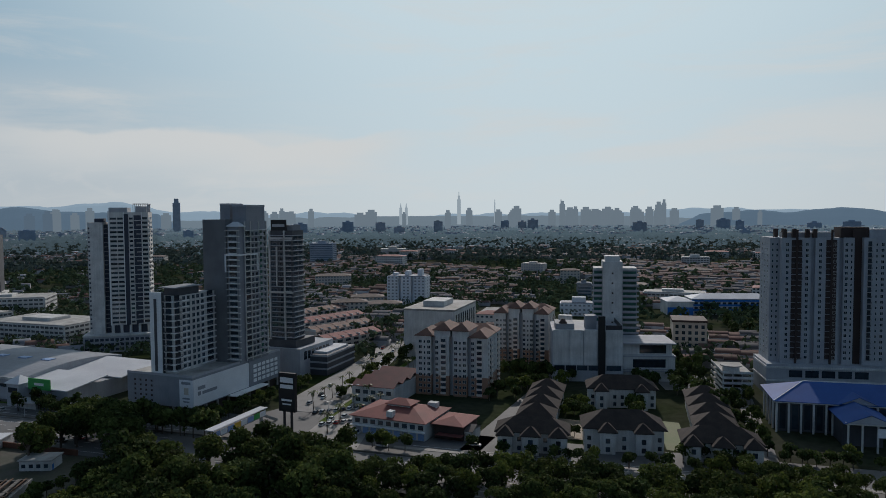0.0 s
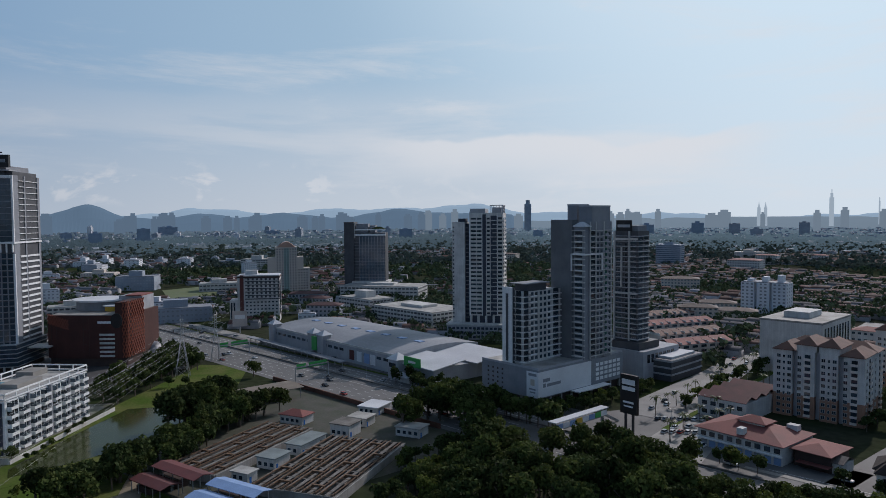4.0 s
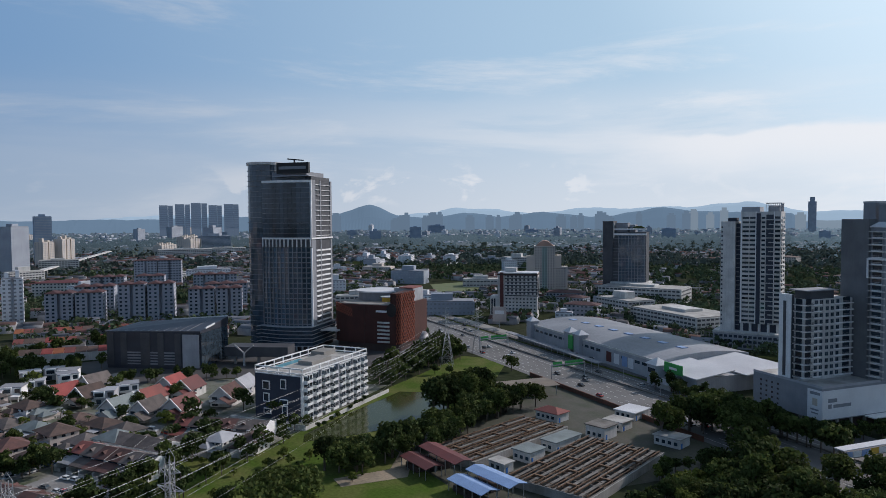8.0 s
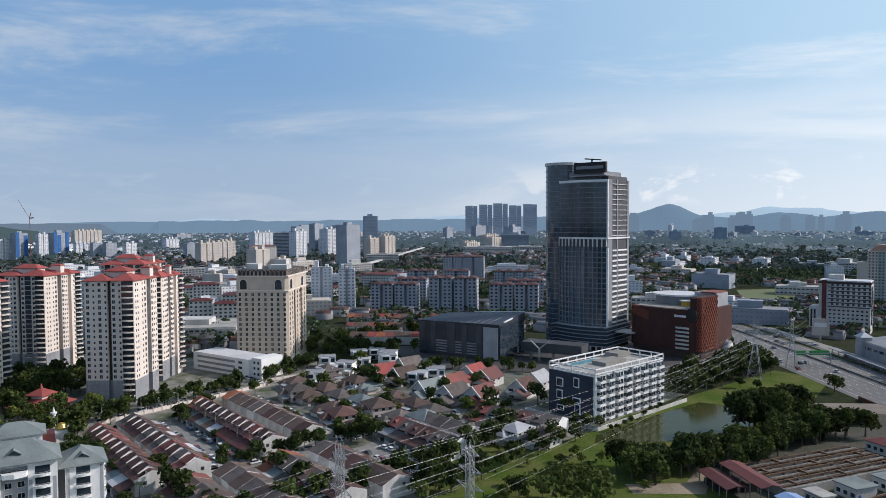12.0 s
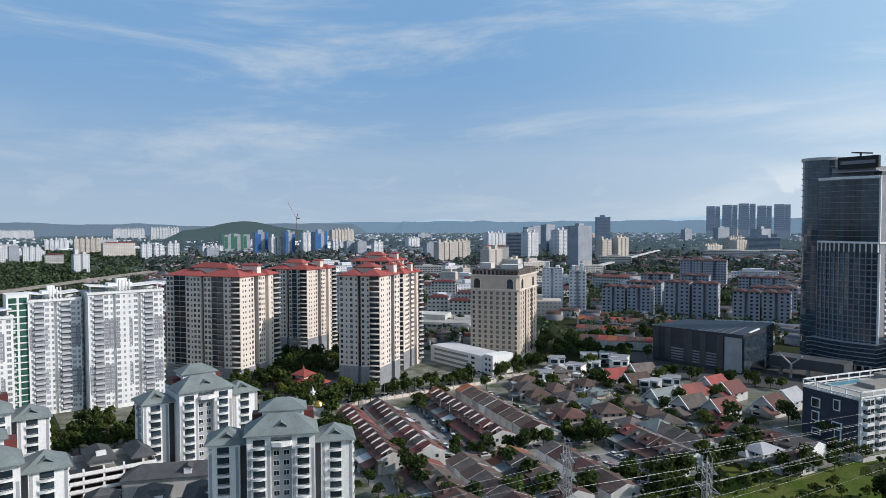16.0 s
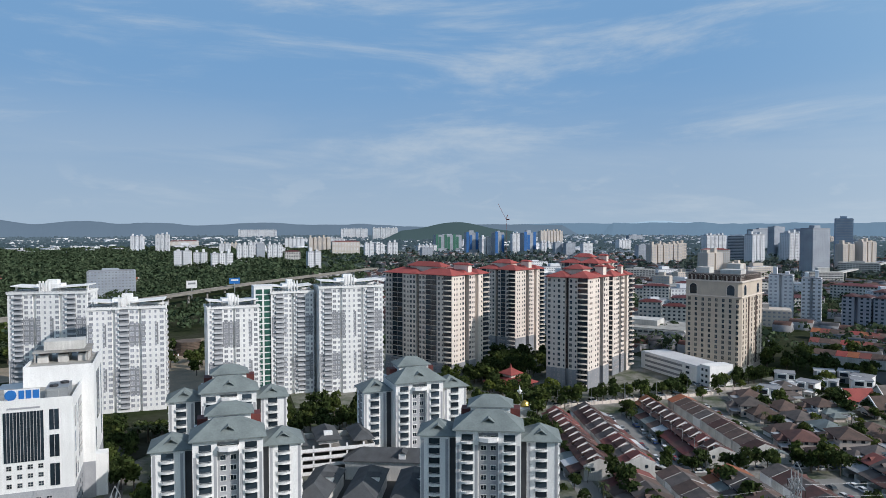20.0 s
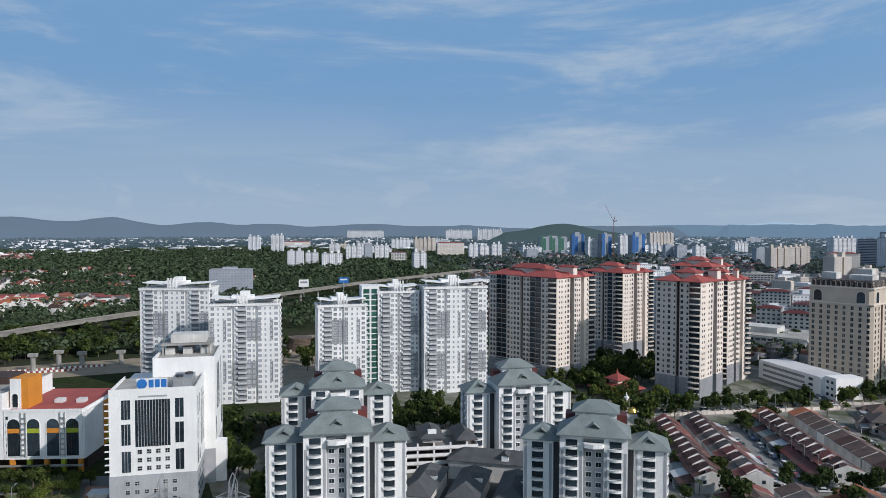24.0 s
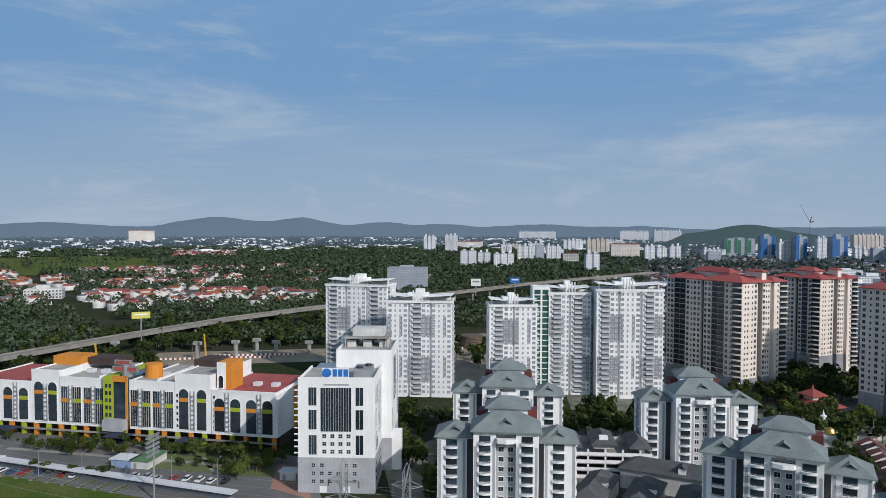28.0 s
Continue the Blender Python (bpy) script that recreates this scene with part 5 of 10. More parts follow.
def grey_mall():
    th = thing("mall_annexe", -453, 129.5, 0, 40, "dark grey mall annexe with vertical panels and ramps", "shopping centre")
    part("wall", Shape().box(0, 0, 0, 60, 36, 22), NAVY, th)
    for x0, x1 in ((0, 4.5), (9, 13), (22, 28), (33, 37), (44, 48)):
        part("panel", Shape().box(x0, -0.5, 2, x1, 0, 21.4), DARKGREY, th)
    for k in range(5):
        part("deck_band", Shape().box(13.2, -0.35, 2.5 + k * 1.7, 43.8, 0, 3.3 + k * 1.7), GREYP, th)
    part("pale_corner", Shape().box(49, -0.6, 1.0, 59.4, 0, 21), MIDGREY, th)
    s = Shape().face([(-0.5, -0.5, 22.2), (60.5, -0.5, 23.2), (60.5, 36.5, 27), (-0.5, 36.5, 22.8)]).face([(60.5, -0.5, 22), (60.5, 36.5, 22), (60.5, 36.5, 27), (60.5, -0.5, 23.2)]).face([(-0.5, -0.5, 22), (60.5, -0.5, 22), (60.5, -0.5, 23.2), (-0.5, -0.5, 22.2)]).face([(60.5, 36.5, 22), (-0.5, 36.5, 22), (-0.5, 36.5, 22.8), (60.5, 36.5, 27)]).face([(-0.5, 36.5, 22), (-0.5, -0.5, 22), (-0.5, -0.5, 22.2), (-0.5, 36.5, 22.8)])
    part("sloping_glass_roof", s, NAVY, th)
    part("roof_edge", Shape().bar((22, 36.5, 24.5), (60.5, 36.5, 27.2), 0.4), WHITE, th)
    part("roof_edge", Shape().bar((60.5, 6, 24.0), (60.5, 18, 25.2), 0.4), WHITE, th)
    for i in range(11):
        part("roof_bar", Shape().bar((5 * i + 2, -0.4, 22.4 + i * 0.08), (5 * i + 2, 36.4, 22.95 + i * 0.38), 0.12), GREYP, th)
    part("glass_corner", Shape().box(60, 0.5, 1, 60.6, 35.5, 21.5), GLASS, th)
    b = thing("mall_bridge", -405, 178, 0, 43, "dark low link building between the annexe and the hotel", "building")
    part("wall", Shape().box(0, 10, 5, 40, 24, 11), DARKGREY, b)
    part("pillar", Shape().box(5, 12, 0, 6.5, 13.5, 5), CONC, b)
    part("pillar", Shape().box(20, 12, 0, 21.5, 13.5, 5), CONC, b)
    part("tree_column", Shape().bar((14, 6, 0), (14, 6, 8), 0.5).bar((14, 6, 8), (8, 6, 13), 0.35).bar((14, 6, 8), (20, 6, 13), 0.35), STEEL, b)


grey_mall()


# ---- six-storey white apartment block by the pond ----
def pond_apartments():
    th = thing("apartment_block", -294, 146.7, 0, 23.3, "white six-storey apartment block with dark slate end wall", "apartment block")
    part("wall", Shape().box(0, 0, 0, 26, 54, 20.5), WHITE, th)
    part("end_wall", Shape().box(0, -0.25, 0, 25, 0, 20), mat("slate_blue_paint", (0.045, 0.055, 0.08), (0.035, 0.042, 0.062), streak=0.1), th, "dark slate-blue end wall")
    for x0, z0, w0, h0 in ((4.5, 13, 4, 4), (4.8, 7.5, 3.4, 4), (5, 2, 4, 2.6), (14.5, 14, 3, 4.4), (14, 7, 4.4, 2.4), (15.2, 1.6, 3, 5)):
        part("framed_window", Shape().box(x0, -0.7, z0, x0 + w0, -0.25, z0 + h0), WHITE, th)
        part("pane", Shape().box(x0 + 0.4, -0.76, z0 + 0.4, x0 + w0 - 0.4, -0.68, z0 + h0 - 0.4), GLASS, th)
    zs = levels(0.6, 3.35, 6)
    me = balcony_unit(4.2, 3.2, 2.0, 1.0)
    me.box(-2.1, -2.0, 2.7, -1.9, 0, 3.2).box(2.3, -0.05, 0.2, 4.2, 0.02, 2.5, 1)
    me = me.mesh("balcony", [WHITE, GLASS, RAIL])
    for z in zs:
        for i in range(8):
            part("balcony", me, None, th, at=(26, 3.2 + i * 6.7, z), a=90)
    for x1, y0, y1 in ((27.4, 26, 27), (26.8, 12.8, 13.4), (26.8, 39.6, 40.2)):
        part("pier", Shape().box(26, y0, 0, x1, y1, 21), GREYP, th)
    r = Shape()
    for p, q in (((0, 0), (26, 0)), ((26, 0), (26, 54)), ((26, 54), (0, 54)), ((0, 54), (0, 0))):
        for z in (21.3, 23.4):
            r.bar((*p, z), (*q, z), 0.25)
        n = int(math.hypot(q[0] - p[0], q[1] - p[1]) / 6.5)
        for i in range(n + 1):
            u = i / n
            r.bar((p[0] + (q[0] - p[0]) * u, p[1] + (q[1] - p[1]) * u, 20.5), (p[0] + (q[0] - p[0]) * u, p[1] + (q[1] - p[1]) * u, 23.4), 0.2)
    part("roof_frame", r, WHITE, th)
    part("roof_terrace", Shape().box(0.5, 0.5, 20.5, 25.5, 53.5, 20.7), FLATROOF, th)
    part("roof_pool", Shape().box(2, 8, 20.7, 6, 30, 20.9), mat("roof_pool_water", (0.14, 0.38, 0.46), rough=0.06, bump=0.02), th)
    part("roof_box", Shape().box(9, 20, 20.7, 17, 36, 22.4).box(2, 40, 20.7, 10, 50, 23), PAVING, th)
    w = Shape().box(-6, -10, 0, 34, -9.6, 2.4).box(34, -9.6, 0, 34.4, 62, 1.8)
    part("boundary_wall", w, WHITE2, th)


pond_apartments()


# ---- beige office tower with arches ----
def arch(w, h, n=8):
    """A window with a round head; sill at z 0. Materials: frame, glass."""
    s = Shape()
    r = w / 2
    top = [(-r * math.cos(math.pi * i / n), h - r + r * math.sin(math.pi * i / n)) for i in range(n + 1)]
    s.face([(-r, -0.06, 0), (r, -0.06, 0)] + [(x, -0.06, z) for x, z in reversed(top)], 1)
    out = [(x * 1.14, (z - h + r) * 1.14 + h - r) for x, z in top]
    for (a0, b0), (a1, b1), (c0, d0), (c1, d1) in zip(top, top[1:], out, out[1:]):
        s.face([(a1, -0.14, b1), (a0, -0.14, b0), (c0, -0.14, d0), (c1, -0.14, d1)])
        s.face([(c1, -0.14, d1), (c0, -0.14, d0), (c0, 0, d0), (c1, 0, d1)])
    s.box(-r * 1.14, -0.14, -0.1, -r, 0, h - r).box(r, -0.14, -0.1, r * 1.14, 0, h - r).box(-r * 1.14, -0.2, -0.3, r * 1.14, 0, -0.1)
    return s


def beige_tower():
    th = thing("office_tower", -460, 12, 0, 67, "beige stone-clad office tower with arched crown windows", "office tower")
    w, d, h = 33, 42, 54
    part("wall", Shape().prism([(0, 0), (w - 2, 0), (w, 2), (w, d - 2), (w - 2, d), (0, d)], 0, h), BEIGE, th)
    UNITS["wint"] = ("window", window_unit(1.5, 2.0), [BEIGE, GLASS])
    zs = levels(4.2, 3.15, 13)
    cols(th, (0, 0), (w, 0), [(2.2 + i * 4.1, "wint") for i in range(8)], zs)
    cols(th, (w, 2), (w, d), [(2.5 + i * 5.2, "wint") for i in range(8)], zs)
    me = arch(4.4, 6.2).mesh("arched_window", [PALE, GLASS])
    for s0 in (4.5, 27):
        part("arched_window", me, None, th, at=(s0, -0.02, 46.2))
    for s0 in (7, 31):
        part("arched_window", me, None, th, at=(w + 0.02, s0, 46.2), a=90)
    part("cornice", Shape().box(-0.6, -0.6, 45.0, w + 0.6, d + 0.6, 45.6).box(-0.8, -0.8, h, w + 0.8, d + 0.8, h + 0.8), PALE, th)
    me = arch(1.8, 3.2).mesh("dormer", [PALE, BROWN])
    for i in range(12):
        part("dormer", me, None, th, at=(2 + i * 2.65, 0.6, h + 0.8))
    for i in range(10):
        part("dormer", me, None, th, at=(w - 0.6, 2.5 + i * 4, h + 0.8), a=90)
    part("mansard", Shape().box(1, 1, h + 0.8, w - 1, d - 1, h + 4.4), DARKTILE, th)
    part("roof_tank", Shape().box(4, 6, h + 4.4, 12, 14, h + 8).box(18, 8, h + 4.4, 30, 18, h + 7).box(16, 26, h + 4.4, 24, 32, h + 9.5), WHITE2, th)
    part("plinth", Shape().box(-0.5, -0.5, 0, w + 0.5, d + 0.5, 2.6), PALE, th)
    part("pier", Shape().box(w - 0.1, 13, 3, w + 0.25, 15, 45).box(w - 0.1, 27, 3, w + 0.25, 29, 45), BROWN, th)


beige_tower()
c = thing("car_park_block", -450, -14, 0, 38, "long white three-storey car park in front of the beige tower", "car park")
part("wall", Shape().box(0, 0, 0, 50, 18, 10), WHITE, c)
part("end_block", Shape().box(50.05, 2, 0, 58, 18, 11.5), WHITE, c)
for k in range(3):
    part("ribbon_opening", Shape().box(4, -0.1, 1.6 + k * 3, 38, 0.02, 2.9 + k * 3), GREYP, c)
for k in range(3):
    for i in range(2):
        part("window", Shape().box(51.5 + i * 3.2, 1.9, 1.8 + k * 3.2, 53 + i * 3.2, 2.02, 3.2 + k * 3.2), GLASS, c)
    part("window", Shape().box(41, -0.1, 1.6 + k * 3, 44, 0.02, 3 + k * 3), GLASS, c)
part("roof", Shape().box(0.4, 0.4, 10, 49.6, 17.6, 10.4), METALROOF, c)

# ---- peach apartment blocks ----
def peach_block(x, y, a, w, d, h, label):
    th = thing("apartment_block", x, y, 0, a, label, "apartment block", "peach blocks")
    n = 4
    bw = w / n
    body = [(0, 0)]
    for i in range(1, n):
        body += [(i * bw - 1.1, 0), (i * bw - 1.1, 2.4), (i * bw + 1.1, 2.4), (i * bw + 1.1, 0)]
    body += [(w, 0), (w, d), (0, d)]
    part("wall", Shape().prism(body, 10, h), WHITE2, th)
    part("plinth", Shape().prism(body, 0, 10), PEACH, th, "terracotta-painted lower storeys")
    s = Shape()
    for i in range(1, n):
        s.box(i * bw - 1.05, 2.2, 0, i * bw + 1.05, 2.42, h)
    part("recess", s, MIDGREY, th)
    zs = levels(1.2, 2.75, int((h - 2) / 2.75))
    spec = []
    for i in range(n):
        c = (i + 0.5) * bw
        spec += [(c + 0.6, "balp"), (c - bw * 0.3, "win")] if i % 2 else [(c - 2.2, "win"), (c, "wins"), (c + 2.2, "win")]
    cols(th, (0, 0), (w, 0), spec, zs)
    cols(th, (w, 0), (w, d), [(3, "win"), (7.5, "balp"), (12, "wins"), (17, "win"), (d - 6, "balp")], zs)
    cols(th, (0, d), (0, 0), [(d * 0.3, "win"), (d * 0.7, "win")], zs)
    for i in range(n):
        hh = 3.0 if i in (1, 2) else 0.0
        x0 = i * bw
        if hh:
            part("attic_wall", Shape().box(x0 + 0.5, 0.3, h, x0 + bw - 0.5, d * 0.6, h + hh), WHITE2, th)
        part("roof", Shape().hip(x0 - 0.4, -0.9, x0 + bw + 0.4, d * 0.62, h + hh + 0.2, 3.2), mat("faded_terracotta", (0.18, 0.090, 0.064), (0.125, 0.068, 0.052), scale=0.3, bump=0.4) if "faded_terracotta" not in bpy.data.materials else bpy.data.materials["faded_terracotta"], th)
    part("rear_roof", Shape().hip(-0.8, d * 0.58, w + 0.8, d + 0.8, h + 0.2, 3.4), bpy.data.materials["faded_terracotta"], th)
    return th


peach_block(-14, 348, -16.5, 36.5, 30, 29.5, "white apartment block with terracotta base and hipped roofs")
gathered(peach_block, 30, 415, -16.5, 32, 28, 31, "white and terracotta apartment block behind the nearer one")
b = thing("office_block", -25, 440, 0, -18, "plain off-white block with a windowless end wall", "building")
part("wall", Shape().box(0, 0, 0, 33, 50, 29.5), WHITE2, b)
for i in range(9):
    part("window_strip", Shape().box(32.95, 4 + i * 5, 8, 33.1, 6.4 + i * 5, 27), GLASS, b)
part("parapet", Shape().box(-0.3, -0.3, 29.5, 33.3, 50.3, 30.6), CONC, b)
part("roof_house", Shape().box(8, 14, 30.6, 22, 34, 34), WHITE2, b)


# ---- panel-fronted building, annexe and slab tower ----
def panel_building():
    th = thing("department_store", 58, 373, 0, -6, "pale panel-fronted store with a black vertical stripe", "building")
    part("wall", Shape().box(0, 0, 0, 37, 34, 27), MIDGREY, th)
    for x0, x1 in ((0.4, 8.6), (8.9, 16.2), (16.5, 23.6), (28.0, 36.8)):
        part("panel", Shape().box(x0, -0.4, 9, x1, 0, 27.6), WHITE2, th)
    part("black_stripe", Shape().box(24, -1.0, 0, 27.6, 0.6, 35), BLACK, th)
    for i in range(4):
        part("window_band", Shape().box(1 + i * 6, -0.15, 6, 6.4 + i * 6, 0.02, 8.6), GLASS, th)
    part("window_band", Shape().box(28.4, -0.15, 6, 36, 0.02, 8.6), GLASS, th)
    part("roof_house", Shape().box(18, 8, 27, 24, 16, 34).box(2, 6, 27, 12, 20, 30), GREYP, th)
    part("roof_dome", Shape().cyl(6, 8, 30, 32.5, 2.5, 0.6, n=12), BROWN, th)
    part("roof_rail", Shape().box(28, 1, 27.6, 36.5, 1.3, 30).box(36.2, 1.3, 27.6, 36.5, 30, 30), RAIL, th)
    an = thing("store_annexe", 95.4, 371, 0, -4, "stepped white annexe with a dark glazed front", "building")
    part("wall", Shape().box(0, 0, 0, 27, 26, 14).box(0, 3, 14, 26, 26, 20), WHITE2, an)
    part("glazing", Shape().box(9, 2.85, 14.6, 23, 3.02, 19).box(5, -0.15, 7.6, 22, 0.02, 12), GLASS, an)
    for z in (5.2, 6.4, 13.2, 20):
        part("ledge", Shape().box(-0.4, -0.6, z, 27.4, 26, z + 0.6), MIDGREY, an)
    sl = thing("apartment_tower", 86, 402, 0, -10, "slim white slab tower with glazed balconies at both sides", "apartment tower")
    part("core", Shape().box(5, -1.5, 0, 16, 16, 62), WHITE2, sl)
    part("side_wall", Shape().box(0, 0, 0, 4.95, 15, 57).box(16.05, 0, 0, 24, 15, 57), GREYP, sl)
    for k in range(17):
        part("balcony", Shape().box(-0.8, -1.4, 6 + k * 3.0, 4.9, 0, 6.3 + k * 3.0).box(-0.8, -1.4, 6.3 + k * 3.0, 4.9, -1.3, 7.1 + k * 3.0), MIDGREY, sl)
        part("balcony", Shape().box(16.1, -1.4, 6 + k * 3.0, 25, 0, 6.3 + k * 3.0).box(16.1, -1.4, 6.3 + k * 3.0, 25, -1.3, 7.1 + k * 3.0).box(24, 0, 6, 25, 15, 6.3), MIDGREY, sl)
        part("glazing", Shape().box(0.3, -0.1, 6.5 + k * 3.0, 4.6, 0.02, 8.4 + k * 3.0), GREENGLASS, sl)
        part("glazing", Shape().box(16.4, -0.1, 6.5 + k * 3.0, 23.6, 0.02, 8.4 + k * 3.0), GREENGLASS, sl)
    for k in range(9):
        part("core_window", Shape().box(10, -1.6, 10 + k * 5.6, 11, -1.48, 11 + k * 5.6), BROWN, sl)
    part("crown", Shape().box(6.5, 0, 62, 14.5, 12, 65).box(0, 0, 57, 4.9, 15, 58.2).box(16.1, 0, 57, 24, 15, 58.2), WHITE2, sl)


panel_building()


# ---- the broad condominium over the blue-roofed hall ----
def broad_condo():
    th = thing("condominium_tower", 161, 344, 0, -10, "broad grey-white condominium with dark balcony stripes and roof fins", "apartment tower")
    w, d, z0, h = 78, 22, 15.5, 77
    body = [(0, 4), (5, 4), (5, 0), (20.5, 0), (20.5, 1.8), (22.8, 1.8), (22.8, 0), (35.2, 0), (35.2, 1.8), (37.5, 1.8), (37.5, 0), (43, 0), (43, 3), (48, 3), (48, 0), (w, 0), (w, d), (0, d)]
    part("wall", Shape().prism(body, z0, h), MIDGREY, th)
    part("dark_shaft", Shape().box(43.05, 2.6, z0, 47.95, 3.2, h + 4).box(37.6, 4, h, 52, 14, h + 5), BROWN, th)
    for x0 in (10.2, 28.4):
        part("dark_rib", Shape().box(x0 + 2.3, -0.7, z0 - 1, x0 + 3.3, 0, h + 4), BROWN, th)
        # Flat brown sheet, the shade behind the balconies put in as colour.
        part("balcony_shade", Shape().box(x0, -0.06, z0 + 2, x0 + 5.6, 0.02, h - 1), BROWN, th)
    zs = levels(z0 + 2.4, 2.76, 21)
    UNITS["balk"] = ("balcony", balcony_unit(2.2, 2.7, 0.9, 0.8, solid=False), [MIDGREY, GLASS, RAIL])
    cols(th, (0, 4), (5, 4), [(1.4, "wins"), (3.8, "wins")], zs)
    cols(th, (0, 22), (0, 4), [(4, "wins"), (9, "wins"), (14, "wins")], zs)
    cols(th, (0, 0), (w, 0), [(8, "win"), (11.2, "balk"), (14.8, "balk"), (18.4, "win"), (25.4, "win"), (29.4, "balk"), (33, "win"), (39, "win"), (41.6, "wins"), (51, "balk"), (54.5, "wins"), (57.5, "win"), (63, "balk")], zs)
    part("podium", Shape().box(-3, -3, 0, w, d, z0), MIDGREY, th)
    for i in range(5):
        part("podium_opening", Shape().box(9 + i * 8.6, -3.1, 9.2, 16 + i * 8.6, -2.95, 12.6), GLASS, th)
    part("podium_band", Shape().box(-3.4, -3.5, 13.4, w, d, 14.4).box(-3.4, -3.5, 7, w, d, 7.8), WHITE2, th)
    for x0, y0 in ((6, 1), (11, 1), (18, 1), (22, 1), (36, 1), (4, 10), (9, 12)):
        part("roof_fin", Shape().box(x0, y0, h, x0 + 2.0, y0 + 2.0, h + 4.2), BROWN, th)
    part("roof_house", Shape().box(8, 4, h, 34, 14, h + 2.6).box(52, 3, h, 70, 16, h + 4), MIDGREY, th)
    th.matrix_basis = th.matrix_basis @ Matrix.Diagonal((0.86, 1, 1, 1))
    c = thing("car_park_block", 136, 340, 0, -10, "white multi-deck car park beside the broad condominium", "car park")
    for k in range(5):
        part("deck", Shape().box(0, 0, 0.4 + k * 2.6, 14, 28, 0.8 + k * 2.6), CONC, c)
        part("parapet", Shape().box(-0.2, -0.3, 0.8 + k * 2.6, 14, 0, 1.9 + k * 2.6).box(-0.3, 0, 0.8 + k * 2.6, 0, 28, 1.9 + k * 2.6), WHITE2, c)
    for i in range(4):
        part("column", Shape().box(i * 4.4, 0.1, 0, i * 4.4 + 0.5, 0.6, 11), WHITE2, c)
    part("stair_tower", Shape().cyl(5, 6, 11, 14, 4, n=16), WHITE2, c)
    part("stair_roof", Shape().cyl(5, 6, 14, 14.5, 5.2, n=16), CONC, c)


broad_condo()


def blue_hall():
    th = thing("assembly_hall", 134, 283, 0, -14, "hall with a hipped blue metal roof and tall white columns", "hall")
    part("wall", Shape().box(2, 3, 0, 62, 26, 12.5), DARKGREY, th)
    part("roof", Shape().hip(0, 0, 64, 28, 13.0, 5.6).gable(24, -0.6, 38, 12, 13.2, 3.0, 0, "y", 0.6), BLUEROOF, th)
    part("ridge_cap", Shape().bar((0.2, 0.2, 13.1), (14, 14, 18.6), 0.18).bar((14, 14, 18.6), (50, 14, 18.6), 0.18), METALROOF, th)
    part("gable_front", Shape().face([(24, -0.5, 13.2), (38, -0.5, 13.2), (31, -0.5, 16.2)]), MIDGREY, th)
    part("cornice", Shape().box(0.4, 0.4, 12.2, 63.6, 1.2, 12.9).box(0.4, 1.2, 12.2, 1.2, 27, 12.9), WHITE2, th)
    for i in range(14):
        part("column", Shape().box(1 + i * 4.6, 0.6, 0, 1.7 + i * 4.6, 1.3, 12.3), WHITE2, th)
    for i in range(4):
        part("column", Shape().box(0.7, 6 + i * 6, 0, 1.4, 6.7 + i * 6, 12.3), WHITE2, th)
    for i in range(13):
        part("window_bay", Shape().box(3 + i * 4.6, 2.9, 1, 5.2 + i * 4.6, 3.02, 11), GLASS, th)
    p = thing("hall_porch", 150, 259, 0, -14, "gabled blue-roofed porch on white columns before the hall", "building")
    part("roof", Shape().gable(0, 0, 16, 24, 11, 3.4, 0, "y", 1.0), BLUEROOF, p)
    part("pediment", Shape().face([(0, -0.9, 11), (16, -0.9, 11), (8, -0.9, 14.2)]), MIDGREY, p)
    for x0 in (0.4, 5.2, 10.4, 15.2):
        part("column", Shape().box(x0, 0, 0, x0 + 0.6, 0.6, 11), WHITE2, p)
        part("column", Shape().box(x0, 20, 0, x0 + 0.6, 20.6, 11), WHITE2, p)
    part("beam", Shape().box(-0.4, -0.4, 10.4, 16.4, 0.6, 11.2), WHITE2, p)
    part("inner_wall", Shape().box(1, 8, 0, 15, 23, 10.5), DARKGREY, p)
    part("sign_board", Shape().box(10.6, -0.1, 6, 14.6, 0.1, 9.5), SIGNW, p)


blue_hall()


# ---- villas with dark hipped roofs ----
def villa(x, y, a, w, d, h, bays, label):
    th = thing("villa_block", x, y, 0, a, label, "villa", "dark-roofed villas")
    part("wall", Shape().box(0, 0, 0, w, d, h), WHITE2, th)
    part("roof", Shape().hip(-1.2, -1.2, w + 1.2, d + 1.2, h, min(w, d) * 0.36), VILLATILE, th)
    for s0, bw in bays:
        bay = part("bay", Shape().box(s0, -3.2, 0, s0 + bw, 0, h - 0.5), WHITE2, th)
        part("bay_roof", Shape().hip(s0 - 0.9, -4.2, s0 + bw + 0.9, 3.5, h - 0.5, 3.0), VILLATILE, bay)
        for k in (0, 1):
            part("bay_window", Shape().box(s0 + bw * 0.35, -3.3, 1 + k * 3.2, s0 + bw * 0.65, -3.18, 2.8 + k * 3.2), GLASS, bay)
    zs = (1.0, 4.3)
    n = int(w / 3.2)
    for z in zs:
        for i in range(n):
            s0 = (i + 0.5) * w / n
            if not any(b0 - 1 < s0 < b0 + bw0 + 1 for b0, bw0 in bays):
                part("window", Shape().box(s0 - 0.7, -0.1, z, s0 + 0.7, 0.02, z + 1.6), GLASS, th)
    return th


villa(20, 262, -10, 26, 12, 8.0, ((0.5, 5), (9.5, 6), (20, 5.5)), "white villa row with dark tiled hipped roofs and bays")
villa(53, 262, -8, 29, 15, 9.0, ((5.5, 5.5), (18.5, 5.5)), "large white villa with a broad dark hipped roof")
villa(86, 249, -13, 26, 12, 8.0, ((0.5, 5), (10, 6), (20.5, 5.5)), "white villa row with dark hipped roofs beside the lane")
